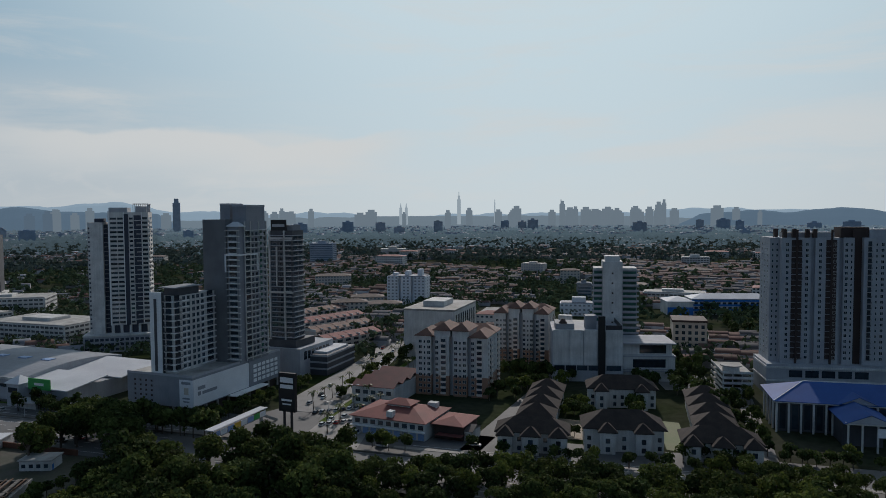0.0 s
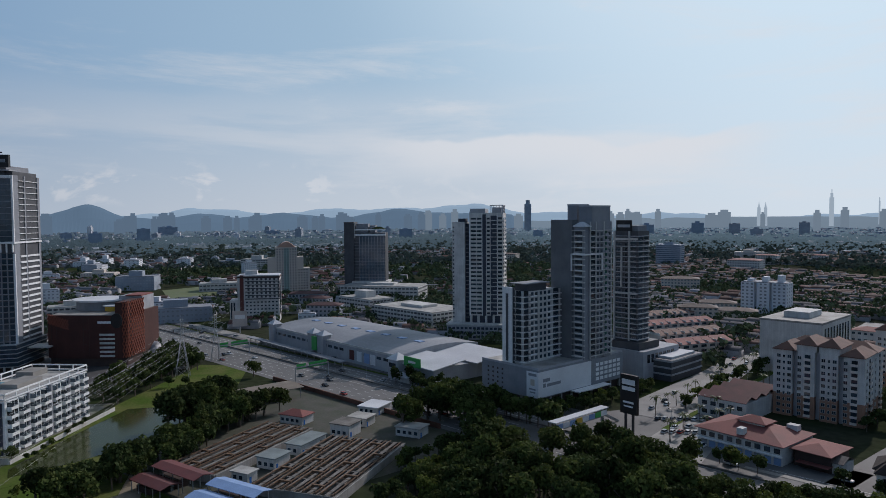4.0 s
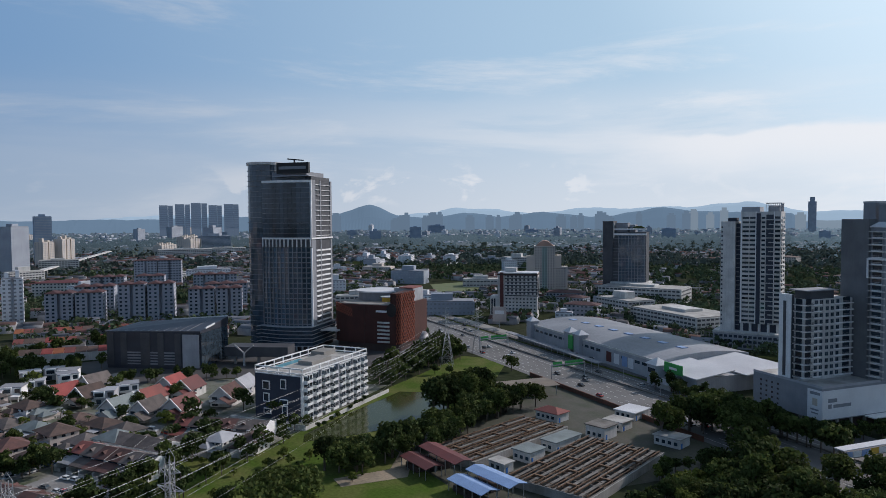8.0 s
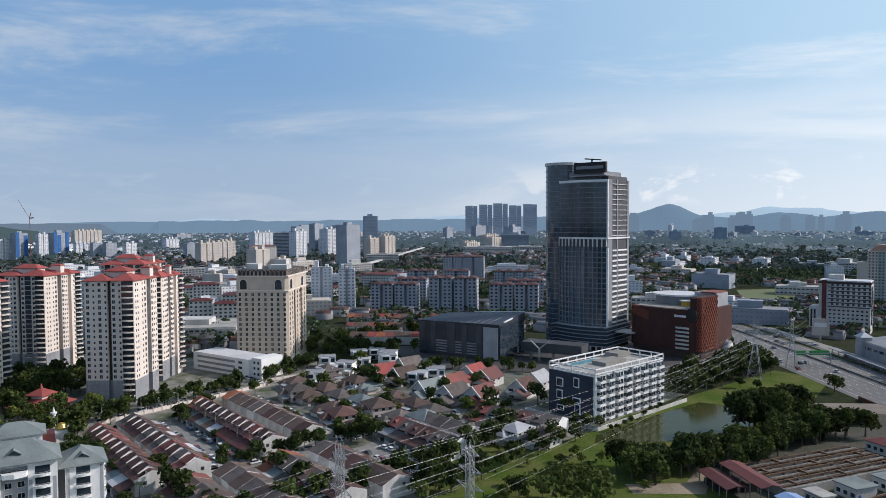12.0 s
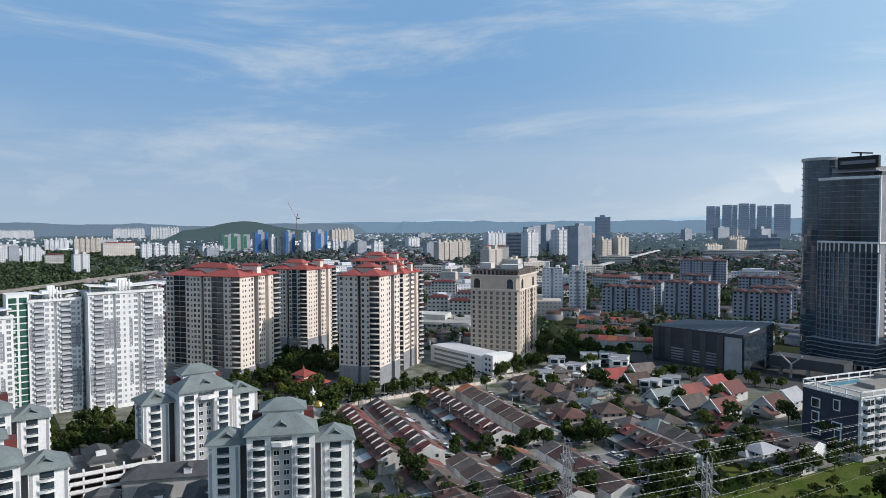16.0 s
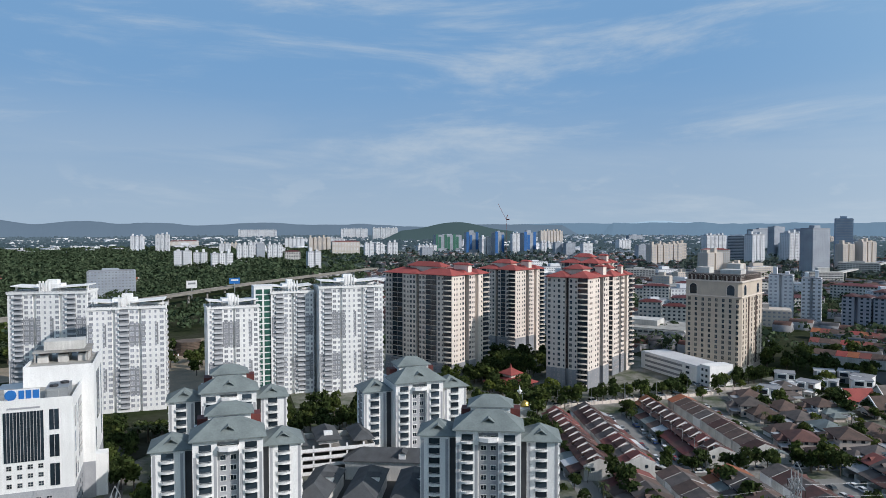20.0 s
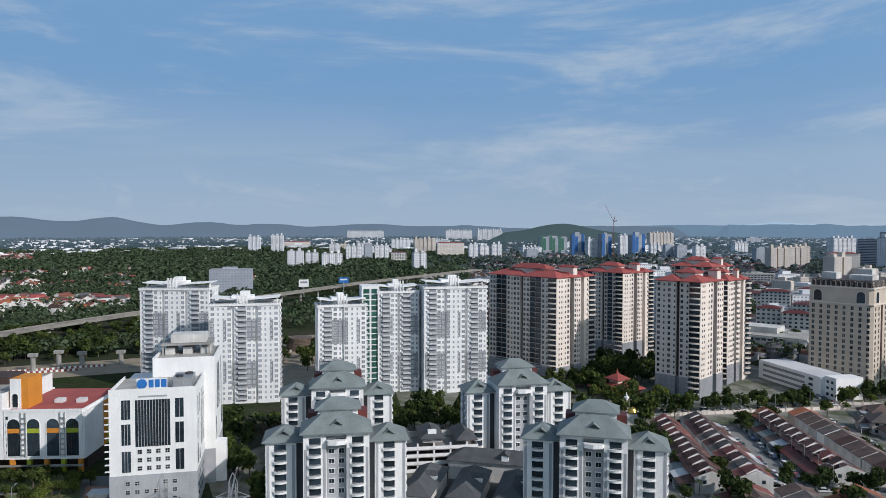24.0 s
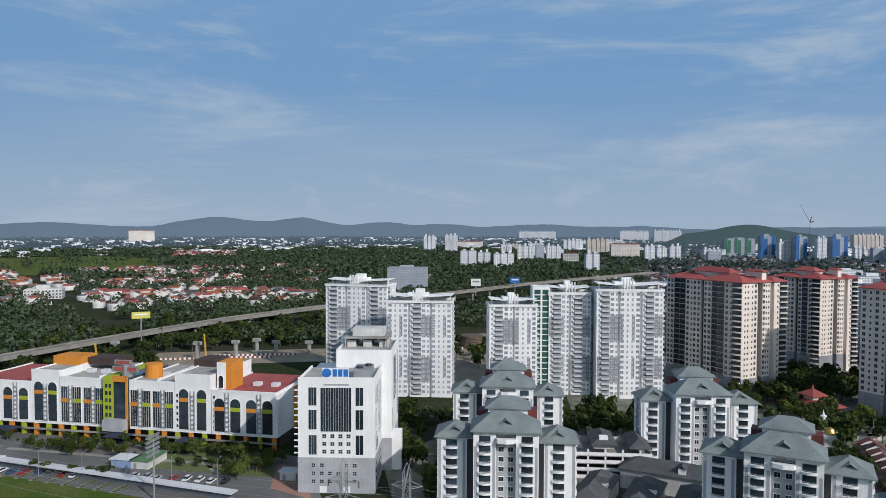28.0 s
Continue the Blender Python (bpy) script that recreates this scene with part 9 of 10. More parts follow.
# by the highway interchange
def interchange_towers():
    th = thing("hotel_block", -434, 450.6, 0, 36, "white hotel block with dark glazed upper floors and a red stripe", "hotel")
    th.matrix_basis = th.matrix_basis @ Matrix.Diagonal((1.13, 1, 1, 1))
    part("wall", Shape().box(0, 0, 0, 31, 20, 40), WHITE2, th)
    part("low_wing", Shape().box(-6, 1, 0, -0.05, 16, 19), WHITE2, th)
    part("wing_window", Shape().box(-5.2, 0.9, 3, -4, 1.02, 17).box(-3.2, 0.9, 3, -2, 1.02, 17), GLASS, th)
    part("upper_glazing", Shape().box(5.5, -0.3, 19.5, 31.2, 0, 38), DARKGREY, th)
    part("red_stripe", Shape().box(1.8, -0.5, 3, 4.6, 0, 40.5), MAROON, th)
    for k in range(6):
        part("balcony_band", Shape().box(5.5, -0.9, 20.5 + k * 3, 31.3, -0.3, 21.0 + k * 3), WHITE2, th)
        b = Shape()
        for i in range(8):
            b.box(5.8 + i * 3.2, -0.85, 21.0 + k * 3, 7.4 + i * 3.2, -0.35, 22.6 + k * 3)
        part("balcony_screen", b, WHITE2, th, kind="stuff")
        g = Shape()
        for i in range(9):
            g.box(6.2 + i * 2.75, -0.12, 1.6 + k * 3, 7.6 + i * 2.75, 0.02, 2.7 + k * 3)
        part("window_row", g, GLASS, th, kind="stuff")
    part("dark_cornice", Shape().box(-0.4, -0.8, 38, 31.4, 20.4, 39.4), BROWN, th)
    part("roof_slab", Shape().box(0.2, 0.2, 40, 30.8, 19.8, 40.4), METALROOF, th)
    part("roof_house", Shape().box(5, 8, 40.4, 14, 15, 44), WHITE2, th)
    part("side_windows", Shape().box(30.98, 4, 6, 31.1, 16, 36), GLASS, th)

    th = thing("residential_tower", -535, 616, 0, 41, "cream apartment tower with a curved gable top", "apartment tower")
    part("wall", Shape().box(0, 0, 0, 24, 18, 56), HAZEC, th)
    n = 10
    arc = [(2 + 20 * i / n, 56 + 6 * math.sin(math.pi * i / n)) for i in range(n + 1)]
    s = Shape()
    for (x0, z0), (x1, z1) in zip(arc, arc[1:]):
        s.face([(x0, -0.4, z0), (x1, -0.4, z1), (x1, 18, z1), (x0, 18, z0)])
        s.face([(x0, -0.4, 55.9), (x1, -0.4, 55.9), (x1, -0.4, z1), (x0, -0.4, z0)])
    part("curved_top", s, mat("pale_peach_sheet_roof", (0.46, 0.29, 0.22), (0.38, 0.24, 0.19)), th, "pale peach curved roof")
    part("side_wing", Shape().box(-9, 3, 0, 0, 16, 44), HAZEC, th)
    part("side_wing", Shape().box(24, 3, 0, 31, 16, 45), HAZEC, th)
    part("side_wing", Shape().box(31.05, 3, 0, 38, 16, 32), HAZEC, th)
    part("green_stripe", Shape().box(9, -0.15, 2, 15, 0, 55), mat("pale_green_paint", (0.30, 0.40, 0.36), streak=0.1), th)
    for k in range(18):
        g = Shape()
        for i in range(8):
            g.box(1.2 + i * 2.9, -0.25, 2 + k * 3, 2.6 + i * 2.9, 0.02, 3.4 + k * 3)
        if k < 10:
            for i in range(4):
                g.box(25 + i * 3, 2.9, 2 + k * 3, 26.6 + i * 3, 3.02, 3.4 + k * 3)
        part("window_row", g, FARGLASS, th, kind="stuff")

    th = thing("office_tower", -462, 646, 0, 24, "dark glass tower beside a blank charcoal slab with white crown", "office tower")
    part("slab", Shape().box(0, 0, 0, 11, 24, 84), DARKGREY, th)
    part("wall", Shape().box(11.1, 2, 0, 46, 26, 72), DARKGREY, th)
    part("glazing", Shape().box(17, 1.7, 18, 45.5, 2.02, 68), BLUEGLASS, th)
    for i in range(9):
        part("mullion", Shape().box(17 + i * 3.4, 1.2, 18, 17.45 + i * 3.4, 1.7, 68), MIDGREY if i % 3 == 0 else GREYP, th)
    for k in range(14):
        part("floor_line", Shape().box(11.1, 1.4, 18 + k * 3.6, 46, 1.75, 18.35 + k * 3.6), GREYP, th)
    part("crown_frame", Shape().box(11.1, 1.2, 68.6, 46.4, 2.2, 70.6), WHITE, th)
    part("crown_frame", Shape().box(11.1, 1.2, 74.6, 46.4, 2.2, 76.0), WHITE, th)
    part("crown_post", Shape().box(11.1, 1.2, 66, 12.4, 2.2, 83), WHITE2, th)
    part("crown_house", Shape().box(12.4, 6, 72, 26, 22, 82), GREYP, th)
    part("crown_house", Shape().box(28, 6, 72, 34, 22, 80), GREYP, th)
    part("roof_planting", Shape().hip(30, 3, 45, 12, 76.05, 2.6), LEAFD, th, "dark shrubs on the roof terrace")
    part("podium_lip", Shape().box(9, -3, 16, 50, 24, 18), WHITE2, th)


interchange_towers()
mid(-407, 631, 15, 87, 15, "P", 40)
mid(-300, 498, -19, 78, 13, "P", 44)
mid(-390, 560, -19, 50, 11, "P", 30)
mid(-386, 506, 20, 31, 11, "M")
mid(-440, 560, 10, 30, 9, "M")
mid(-470, 590, 30, 40, 9, "M")
mid(-375, 470, 39, 15, 8, "W")
# pale blocks with maroon roofs
for i, (x, y, h) in enumerate(((-656, 150, 28), (-646, 171, 28), (-631, 201, 34), (-620, 222, 34), (-598, 249, 29), (-588, 270, 29))):
    mid(x, y, 62, 21.5, h, "M", 16, "maroon-roofed blocks")
for x, y, w, h in ((-700, 190, 34, 28), (-690, 235, 30, 27), (-819, 236, 34, 27), (-800, 275, 30, 27), (-943, 319, 28, 36), (-929, 345, 29, 36), (-767, 336, 47, 27), (-660, 300, 40, 26)):
    mid(x, y, 64, w, h, "M", 18, "maroon-roofed blocks")
# behind the beige tower
mid(-691, 98, 78, 20, 42, "W", 18)
mid(-686, 122, 78, 16, 40, "W", 18)
mid(-632, -13, 85, 19, 21, "S")
mid(-622, 7, 85, 20, 19, "S")
mid(-780, -10, 88, 27, 22, "S")
mid(-826, -23, 88, 48, 15, "S")
mid(-700, -60, 85, 44, 16, "S")
mid(-740, 30, 85, 50, 14, "S")
mid(-880, 20, 85, 60, 13, "P")
mid(-560, -20, 75, 70, 8, "P", 50)
mid(-640, -90, 80, 60, 10, "P", 40)
mid(-560, -90, 71, 30, 48, "W", 14)
mid(-1077, 67, 86, 28, 45, "K", 20)
mid(-1080, 100, 86, 24, 30, "K", 20)
mid(-880, 80, 84, 40, 20, "P", 30)
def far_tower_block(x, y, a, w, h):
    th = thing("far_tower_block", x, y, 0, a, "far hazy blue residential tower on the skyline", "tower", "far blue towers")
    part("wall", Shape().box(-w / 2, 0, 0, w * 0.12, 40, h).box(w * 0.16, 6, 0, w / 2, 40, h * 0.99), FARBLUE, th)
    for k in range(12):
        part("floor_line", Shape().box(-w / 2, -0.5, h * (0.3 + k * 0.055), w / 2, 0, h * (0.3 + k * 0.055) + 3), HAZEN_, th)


# far clusters
for x, y, w, h, k, d in ((-1484, -11, 41, 43, "K", 20), (-1606, 27, 36, 43, "K", 18), (-1605, 146, 45, 60, "B", 22), (-1539, 177, 32, 64, "W", 22), (-1963, 274, 39, 77, "T", 20), (-1873, 301, 36, 71, "N", 20), (-1274, 240, 37, 79, "T", 26), (-1562, 334, 31, 96, "N", 22), (-1403, 308, 26, 50, "K", 18), (-1418, 344, 31, 54, "K", 18), (-1647, 265, 40, 66, "W", 30)):
    mid(x, y, 84, w, h, k, d)
mid(-1300, 300, 77, 60, 22, "P", 30)
mid(-2275, 280, 83, 97, 67, "T")
mid(-1911, 847, 66, 59, 64, "T", 30)
mid(-1624, 640, 67, 120, 18, "P", 40)
mid(-1660, 760, 67, 90, 16, "P", 40)
for i in range(5):
    far_tower_block(-3150 + i * 36, 1160 + i * 60, 68, 56 + 6 * (i % 3), 150 + 5 * (i % 3))
for x, y, w, h, k, d in ((-1442, -917, 36, 43, "W", 16), (-1589, -543, 27, 28, "T", 18), (-1982, -611, 81, 51, "V", 24), (-1847, -502, 35, 60, "U", 22), (-1845, -462, 29, 48, "W", 16), (-1843, -425, 28, 61, "U", 22), (-1841, -380, 21, 59, "W", 18), (-1902, -354, 38, 60, "U", 22), (-1900, -315, 16, 34, "W", 14), (-1835, -266, 21, 36, "T", 16), (-1834, -235, 28, 35, "T", 16), (-1802, -188, 27, 36, "W", 16), (-1662, -47, 30, 37, "T", 18), (-1566, 10, 56, 42, "K", 18), (-1248, 79, 44, 44, "O", 18)):
    mid(x, y, 100, w, h, k, d, "city blocks behind the red-roofed towers")
for x, y, w, h, k, d in ((-1641, -1431, 35, 50, "W", 14), (-1617, -1325, 36, 55, "W", 14), (-1894, -1470, 88, 29, "O", 14), (-1082, -843, 30, 37, "W", 12), (-1171, -871, 25, 30, "W", 12), (-1135, -795, 39, 31, "W", 14), (-1619, -1126, 29, 32, "W", 14), (-1361, -893, 37, 38, "W", 14), (-1380, -866, 18, 41, "T", 14), (-1397, -840, 32, 39, "W", 14), (-1359, -774, 33, 26, "S", 14), (-1107, -587, 23, 38, "W", 16), (-1966, -1112, 60, 38, "W", 20), (-1793, -934, 62, 45, "K", 20), (-1604, -763, 68, 41, "O", 18), (-1540, -672, 21, 40, "W", 16), (-1653, -691, 23, 33, "W", 16), (-1671, -664, 25, 37, "W", 16), (-3252, -1501, 135, 54, "W", 24), (-3145, -1288, 119, 59, "W", 24), (-3300, -2090, 200, 46, "W", 20)):
    mid(x, y, 122, w, h, k, d, "white blocks beyond the woods")
mid(-661, -614, 128, 51, 33, "T", 18)
mid(-1800, -4350, 158, 220, 62, "O", 60)
mid(-2050, -4250, 154, 240, 60, "W", 60)
mid(-1466, -2895, 153, 101, 57, "O", 40)
mid(-329, -887, 150, 40, 11, "Z", 24)
fr = random.Random(21)
for i in range(16):
    az, r = fr.uniform(96, 128), fr.uniform(1900, 2900)
    mid(*polar(az, r), az, fr.uniform(30, 70), fr.uniform(14, 30), fr.choice("WWWK"))
for i in range(24):
    az, r = fr.uniform(-32, 34), fr.uniform(2500, 3800)
    mid(*polar(az, r), az, fr.uniform(30, 60), fr.uniform(25, 60), fr.choice("TTNN"))
for i in range(16):
    az, r = fr.uniform(34, 64), fr.uniform(2500, 3800)
    mid(*polar(az, r), az, fr.uniform(30, 70), fr.uniform(20, 55), fr.choice("TWNN"))
for i in range(20):
    az, r = fr.uniform(60, 100), fr.uniform(1900, 3400)
    mid(*polar(az, r), az, fr.uniform(40, 90), fr.uniform(20, 60), fr.choice("TWKB"))

# lower blocks that fill the middle distance
for az0, az1, r0, r1, n, kinds in ((66, 96, 620, 1250, 34, "WKSPW"), (96, 112, 620, 1300, 16, "WKP"), (38, 62, 620, 1500, 26, "PWTK"), (-30, 30, 620, 1500, 26, "PCKR")):
    for i in range(n):
        az, r = fr.uniform(az0, az1), math.sqrt(fr.uniform(r0 * r0, r1 * r1))
        mid(*polar(az, r), az + fr.choice((-20, 0, 25)), fr.uniform(22, 58), fr.uniform(7, 19), fr.choice(kinds))

# ---- low houses and woods as far as the hills ----
rs = np.random.RandomState(8)


def nearest(az):
    """Where the loose city begins, by bearing."""
    return np.interp(az, [-40, -5, 10, 25, 45, 60, 75, 95, 108, 118, 135, 140, 170], [420, 430, 430, 430, 480, 540, 520, 500, 520, 470, 520, 520, 510])


def spread(n, az0, az1, r1, r0=None):
    az = rs.uniform(az0, az1, n)
    lo = nearest(az) if r0 is None else np.full(n, float(r0))
    r = np.sqrt(rs.uniform(0, 1, n) * (r1 ** 2 - lo ** 2) + lo ** 2)
    return az, r, -r * np.sin(np.radians(az)), r * np.cos(np.radians(az))


def patch(x, y, s, off=0.0):
    return np.array([noise.noise(Vector((a / s + off, b / s, off))) for a, b in zip(x, y)])


def house_field(name, x, y, size, roofs, label, wall, turn=None, tall=1.0):
    """Many small pitched-roof houses in one mesh."""
    n = len(x)
    a = np.radians((rs.choice([22, 112, -18, 72, 50], n) if turn is None else turn) + rs.normal(0, 4 if turn is None else 1.5, n))
    w, d = size * rs.uniform(0.7, 1.5, n), size * rs.uniform(0.55, 0.9, n)
    h = rs.uniform(3, 6.4, n) * tall
    rh = h + d * rs.uniform(0.16, 0.3, n) * (1.0 if tall < 2 else 0.15)
    P = np.zeros((n, 10, 3))
    c, s = np.cos(a), np.sin(a)
    for i, (u, v) in enumerate(((-.5, -.5), (.5, -.5), (.5, .5), (-.5, .5))):
        for k, z in ((0, np.zeros(n)), (4, h)):
            P[:, i + k, 0] = x + c * u * w - s * v * d
            P[:, i + k, 1] = y + s * u * w + c * v * d
            P[:, i + k, 2] = z
    for i, u in ((8, -.5), (9, .5)):
        P[:, i, 0], P[:, i, 1], P[:, i, 2] = x + c * u * w, y + s * u * w, rh
    F = np.array([[0, 1, 5, 4], [1, 2, 6, 5], [2, 3, 7, 6], [3, 0, 4, 7], [4, 5, 9, 8], [6, 7, 8, 9], [5, 6, 9, 9], [7, 4, 8, 8]])
    quads = (F[None] + 10 * np.arange(n)[:, None, None])
    m = 1 + rs.randint(0, len(roofs), n)
    mi = np.zeros((n, 8), int)
    mi[:, 4], mi[:, 5] = m, m
    tri = quads[:, 6:, :3].reshape(-1, 3)
    quads, mi = quads[:, :6].reshape(-1, 4), mi[:, :6].reshape(-1)
    me = quick_mesh(name, P.reshape(-1, 3), quads, [wall, *roofs], mi)
    gab = [tuple(t) for t in tri.tolist()]
    o = new(name, me)
    tagged(o, label, "houses", kind="stuff")
    g = bpy.data.meshes.new("gable_ends")
    g.from_pydata(P.reshape(-1, 3).tolist(), [], gab)
    g.materials.append(wall)
    part("gable_ends", g, None, o, kind="stuff")


def wood_field(name, x, y, hs, k, leaf, m, label):
    """Many crowns of a few leafy clumps each, in one mesh."""
    n = len(x)
    d = rs.normal(0, 1, (n, k, 3))
    d[:, :, 2] = np.abs(d[:, :, 2])
    d /= np.linalg.norm(d, axis=2, keepdims=True)
    hh = (hs * rs.uniform(0.7, 1.25, n))[:, None]
    c = np.zeros((n, k, 3))
    wdt = hh * rs.uniform(0.38, 0.62, (n, 1))
    c[:, :, 0] = x[:, None] + d[:, :, 0] * wdt
    c[:, :, 1] = y[:, None] + d[:, :, 1] * wdt
    c[:, :, 2] = hh * (0.42 + 0.55 * d[:, :, 2])
    co = leaf_quads(rs, c.reshape(-1, 3), d.reshape(-1, 3), leaf * np.repeat(hh, k, 1).reshape(-1, 1) / hs, 0.45)
    o = new(name, quick_mesh(name, co, np.arange(len(co)).reshape(-1, 4), [m]))
    tagged(o, label, "trees", kind="stuff")


BUSY = [(o.matrix_basis.translation.x, o.matrix_basis.translation.y) for o in scene.objects if o.parent is None and o.type == "EMPTY" and o.get("category") not in ("tree", "shrub", "palm", "pylon", "power line", "street lamp", "car", "van")]
BUSY = np.array([(a, b) for a, b in BUSY if math.hypot(a, b) < 1000])


def clear(x, y, gap=26.0):
    """True where no building stands within gap, nor a main road runs."""
    ok = np.ones(len(x), bool)
    for a, b in BUSY:
        c = math.hypot(a, b)
        ax, ay = a * (1 + 12 / c), b * (1 + 12 / c)
        ok &= (x - ax) ** 2 + (y - ay) ** 2 > gap * gap
    u, v = (x - HX) * math.cos(radians(HA)) + (y - HY) * math.sin(radians(HA)), -(x - HX) * math.sin(radians(HA)) + (y - HY) * math.cos(radians(HA))
    ok &= ~((v > -40) & (v < 42) & (u < 900) & (u > -60))
    ok &= ~((v > 40) & (v < 112) & (u > 150) & (u < 420))
    u, v = (x + 48) * 0.25 + (y - 262) * 0.968, -(x + 48) * 0.968 + (y - 262) * 0.25
    ok &= ~((v > -14) & (v < 20) & (u < 430))
    ok &= ~((x > -720) & (x < -590) & (y > 530) & (y < 690))
    ok &= ~((x < -240) & (x > -1100) & (y > -530) & (y < -462))
    return ok


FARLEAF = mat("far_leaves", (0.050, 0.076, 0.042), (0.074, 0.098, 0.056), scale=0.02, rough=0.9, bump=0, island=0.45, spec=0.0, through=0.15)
# Paler, bluer leaf colour with the haze put into it.
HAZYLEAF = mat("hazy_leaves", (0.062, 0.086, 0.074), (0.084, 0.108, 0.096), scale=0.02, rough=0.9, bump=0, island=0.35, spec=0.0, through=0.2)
FARROOFS = [mat("far_grey_roof", (0.13, 0.125, 0.13), (0.085, 0.082, 0.085), island=0.35, spec=0.1), mat("far_brown_roof", (0.15, 0.09, 0.075), (0.10, 0.065, 0.057), island=0.35, spec=0.1), mat("far_pale_roof", (0.24, 0.25, 0.27), (0.16, 0.165, 0.18), island=0.4, spec=0.15), FADEDRED]
# Roof grey turned bluish, haze put into the base colour.
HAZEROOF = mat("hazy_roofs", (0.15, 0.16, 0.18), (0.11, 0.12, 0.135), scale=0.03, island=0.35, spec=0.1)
FARWALL = mat("far_house_wall", (0.34, 0.335, 0.34), (0.24, 0.235, 0.24), island=0.4, spec=0.1)
MAROOFS = [mat("far_maroon_roof", (0.135, 0.068, 0.058), (0.10, 0.056, 0.050), island=0.35, spec=0.1), FARROOFS[1], FARROOFS[0]]
REDROOFS = [REDTILE, FADEDRED, ORANGETILE, FARROOFS[1], FARROOFS[0]]

def belts(az, r):
    """Thick belts of wood between the suburbs."""
    return ((az > 18.8) & (az < 22.6) & (r > 900) & (r < 1850)) | ((az > 26.8) & (az < 32.4) & (r > 860) & (r < 1420)) | ((az > 37) & (az < 48) & (r > 1250) & (r < 1600))


# woods everywhere, thick where the ground noise says so
az, r, x, y = spread(36000, -36, 118, 2600)
nz = patch(x, y, 260)
keep = (nz > np.where(az > 38, 0.08, -0.02)) | (rs.uniform(0, 1, len(x)) < np.where(az > 38, 0.20, 0.30))
keep |= belts(az, r)
keep &= clear(x, y)
near = keep & (r < 1250)
wood_field("city_trees", x[near], y[near], 9.5, 15, 2.1, FARLEAF, "scattered city trees between low houses")
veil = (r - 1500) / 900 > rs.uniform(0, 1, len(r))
# Haze is painted into these glowing leaves; k brightens it towards the sun.
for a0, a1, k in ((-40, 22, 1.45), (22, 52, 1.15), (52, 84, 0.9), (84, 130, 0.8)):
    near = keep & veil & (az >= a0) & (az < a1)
    wood_field("distant_city_trees", x[near], y[near], 11, 6, 4.0, haze_mat("hazed_leaves_at_%d_degrees" % (a0 + 40), (0.085 * k, 0.130 * k, 0.160 * k), 0.8), "distant city trees in thin haze")
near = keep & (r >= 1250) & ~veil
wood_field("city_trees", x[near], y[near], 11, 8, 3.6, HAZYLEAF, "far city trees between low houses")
az, r, x, y = spread(7000, -36, 118, 900)
keep = clear(x, y, 20) & (patch(x, y, 120, 2.0) > -0.15)
wood_field("city_trees", x[keep], y[keep], 8.0, 16, 1.1, FARLEAF, "leafy city trees between the blocks")
az, r, x, y = spread(26000, 114, 168, 2500)
nz = patch(x, y, 240)
golf = (az > 150.8) & (r > 1380) & (r < 2100)
villas = ((az > 140) & (r > 780) & (r < 1480) & (patch(x, y, 110, 3.0) < 0.02)) | ((az > 146.3) & (az < 151) & (r > 1850) & (r < 2260)) | ((az > 131) & (az < 141) & (r > 1000) & (r < 1700) & (patch(x, y, 200, 5.0) < -0.3))
keep = ((nz > -0.34) | (rs.uniform(0, 1, len(x)) < 0.6)) & ~(golf & (nz < 0.36) & (rs.uniform(0, 1, len(x)) < 0.93)) & ~(villas & (rs.uniform(0, 1, len(x)) < 0.85))
keep &= clear(x, y, 24) & ~((az > 121) & (az < 133.5) & (r < 600))
lo = keep & (r < 1100)
wood_field("woodland", x[lo], y[lo], 11.0, 26, 1.5, FARLEAF, "dense tropical woodland with uneven canopy")
lo = keep & (r >= 1100)
wood_field("far_woodland", x[lo], y[lo], 11.5, 10, 2.6, FARLEAF, "dense far woodland with uneven canopy")
# Painted haze: paler with distance, brighter towards the sun by k.
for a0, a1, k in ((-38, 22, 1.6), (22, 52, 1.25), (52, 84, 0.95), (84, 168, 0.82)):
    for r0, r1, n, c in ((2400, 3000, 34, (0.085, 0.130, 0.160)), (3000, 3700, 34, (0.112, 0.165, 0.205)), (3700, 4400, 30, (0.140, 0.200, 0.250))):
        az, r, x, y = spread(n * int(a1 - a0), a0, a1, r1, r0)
        wood_field("distant_woodland", x, y, 13, 6, 6.0, haze_mat("woods_at_%d_m_%d_degrees" % (r0, a0 + 38), tuple(v * k for v in c), 0.85), "distant hazy woodland canopy")
# houses: street by street near, loose further off
def lattice(turn, du, dv, az0, az1, r1):
    """Plots along parallel streets turned by so many degrees."""
    u, v = np.meshgrid(np.arange(-1800, 1800, du), np.arange(-1800, 1800, dv))
    u, v = u.ravel(), v.ravel() + rs.uniform(-1.5, 1.5, u.size)
    c, s = math.cos(radians(turn)), math.sin(radians(turn))
    x, y = c * u - s * v, s * u + c * v
    az, r = np.degrees(np.arctan2(-x, y)), np.hypot(x, y)
    ok = (az > az0) & (az < az1) & (r > nearest(az)) & (r < r1)
    return x[ok], y[ok], az[ok], r[ok]


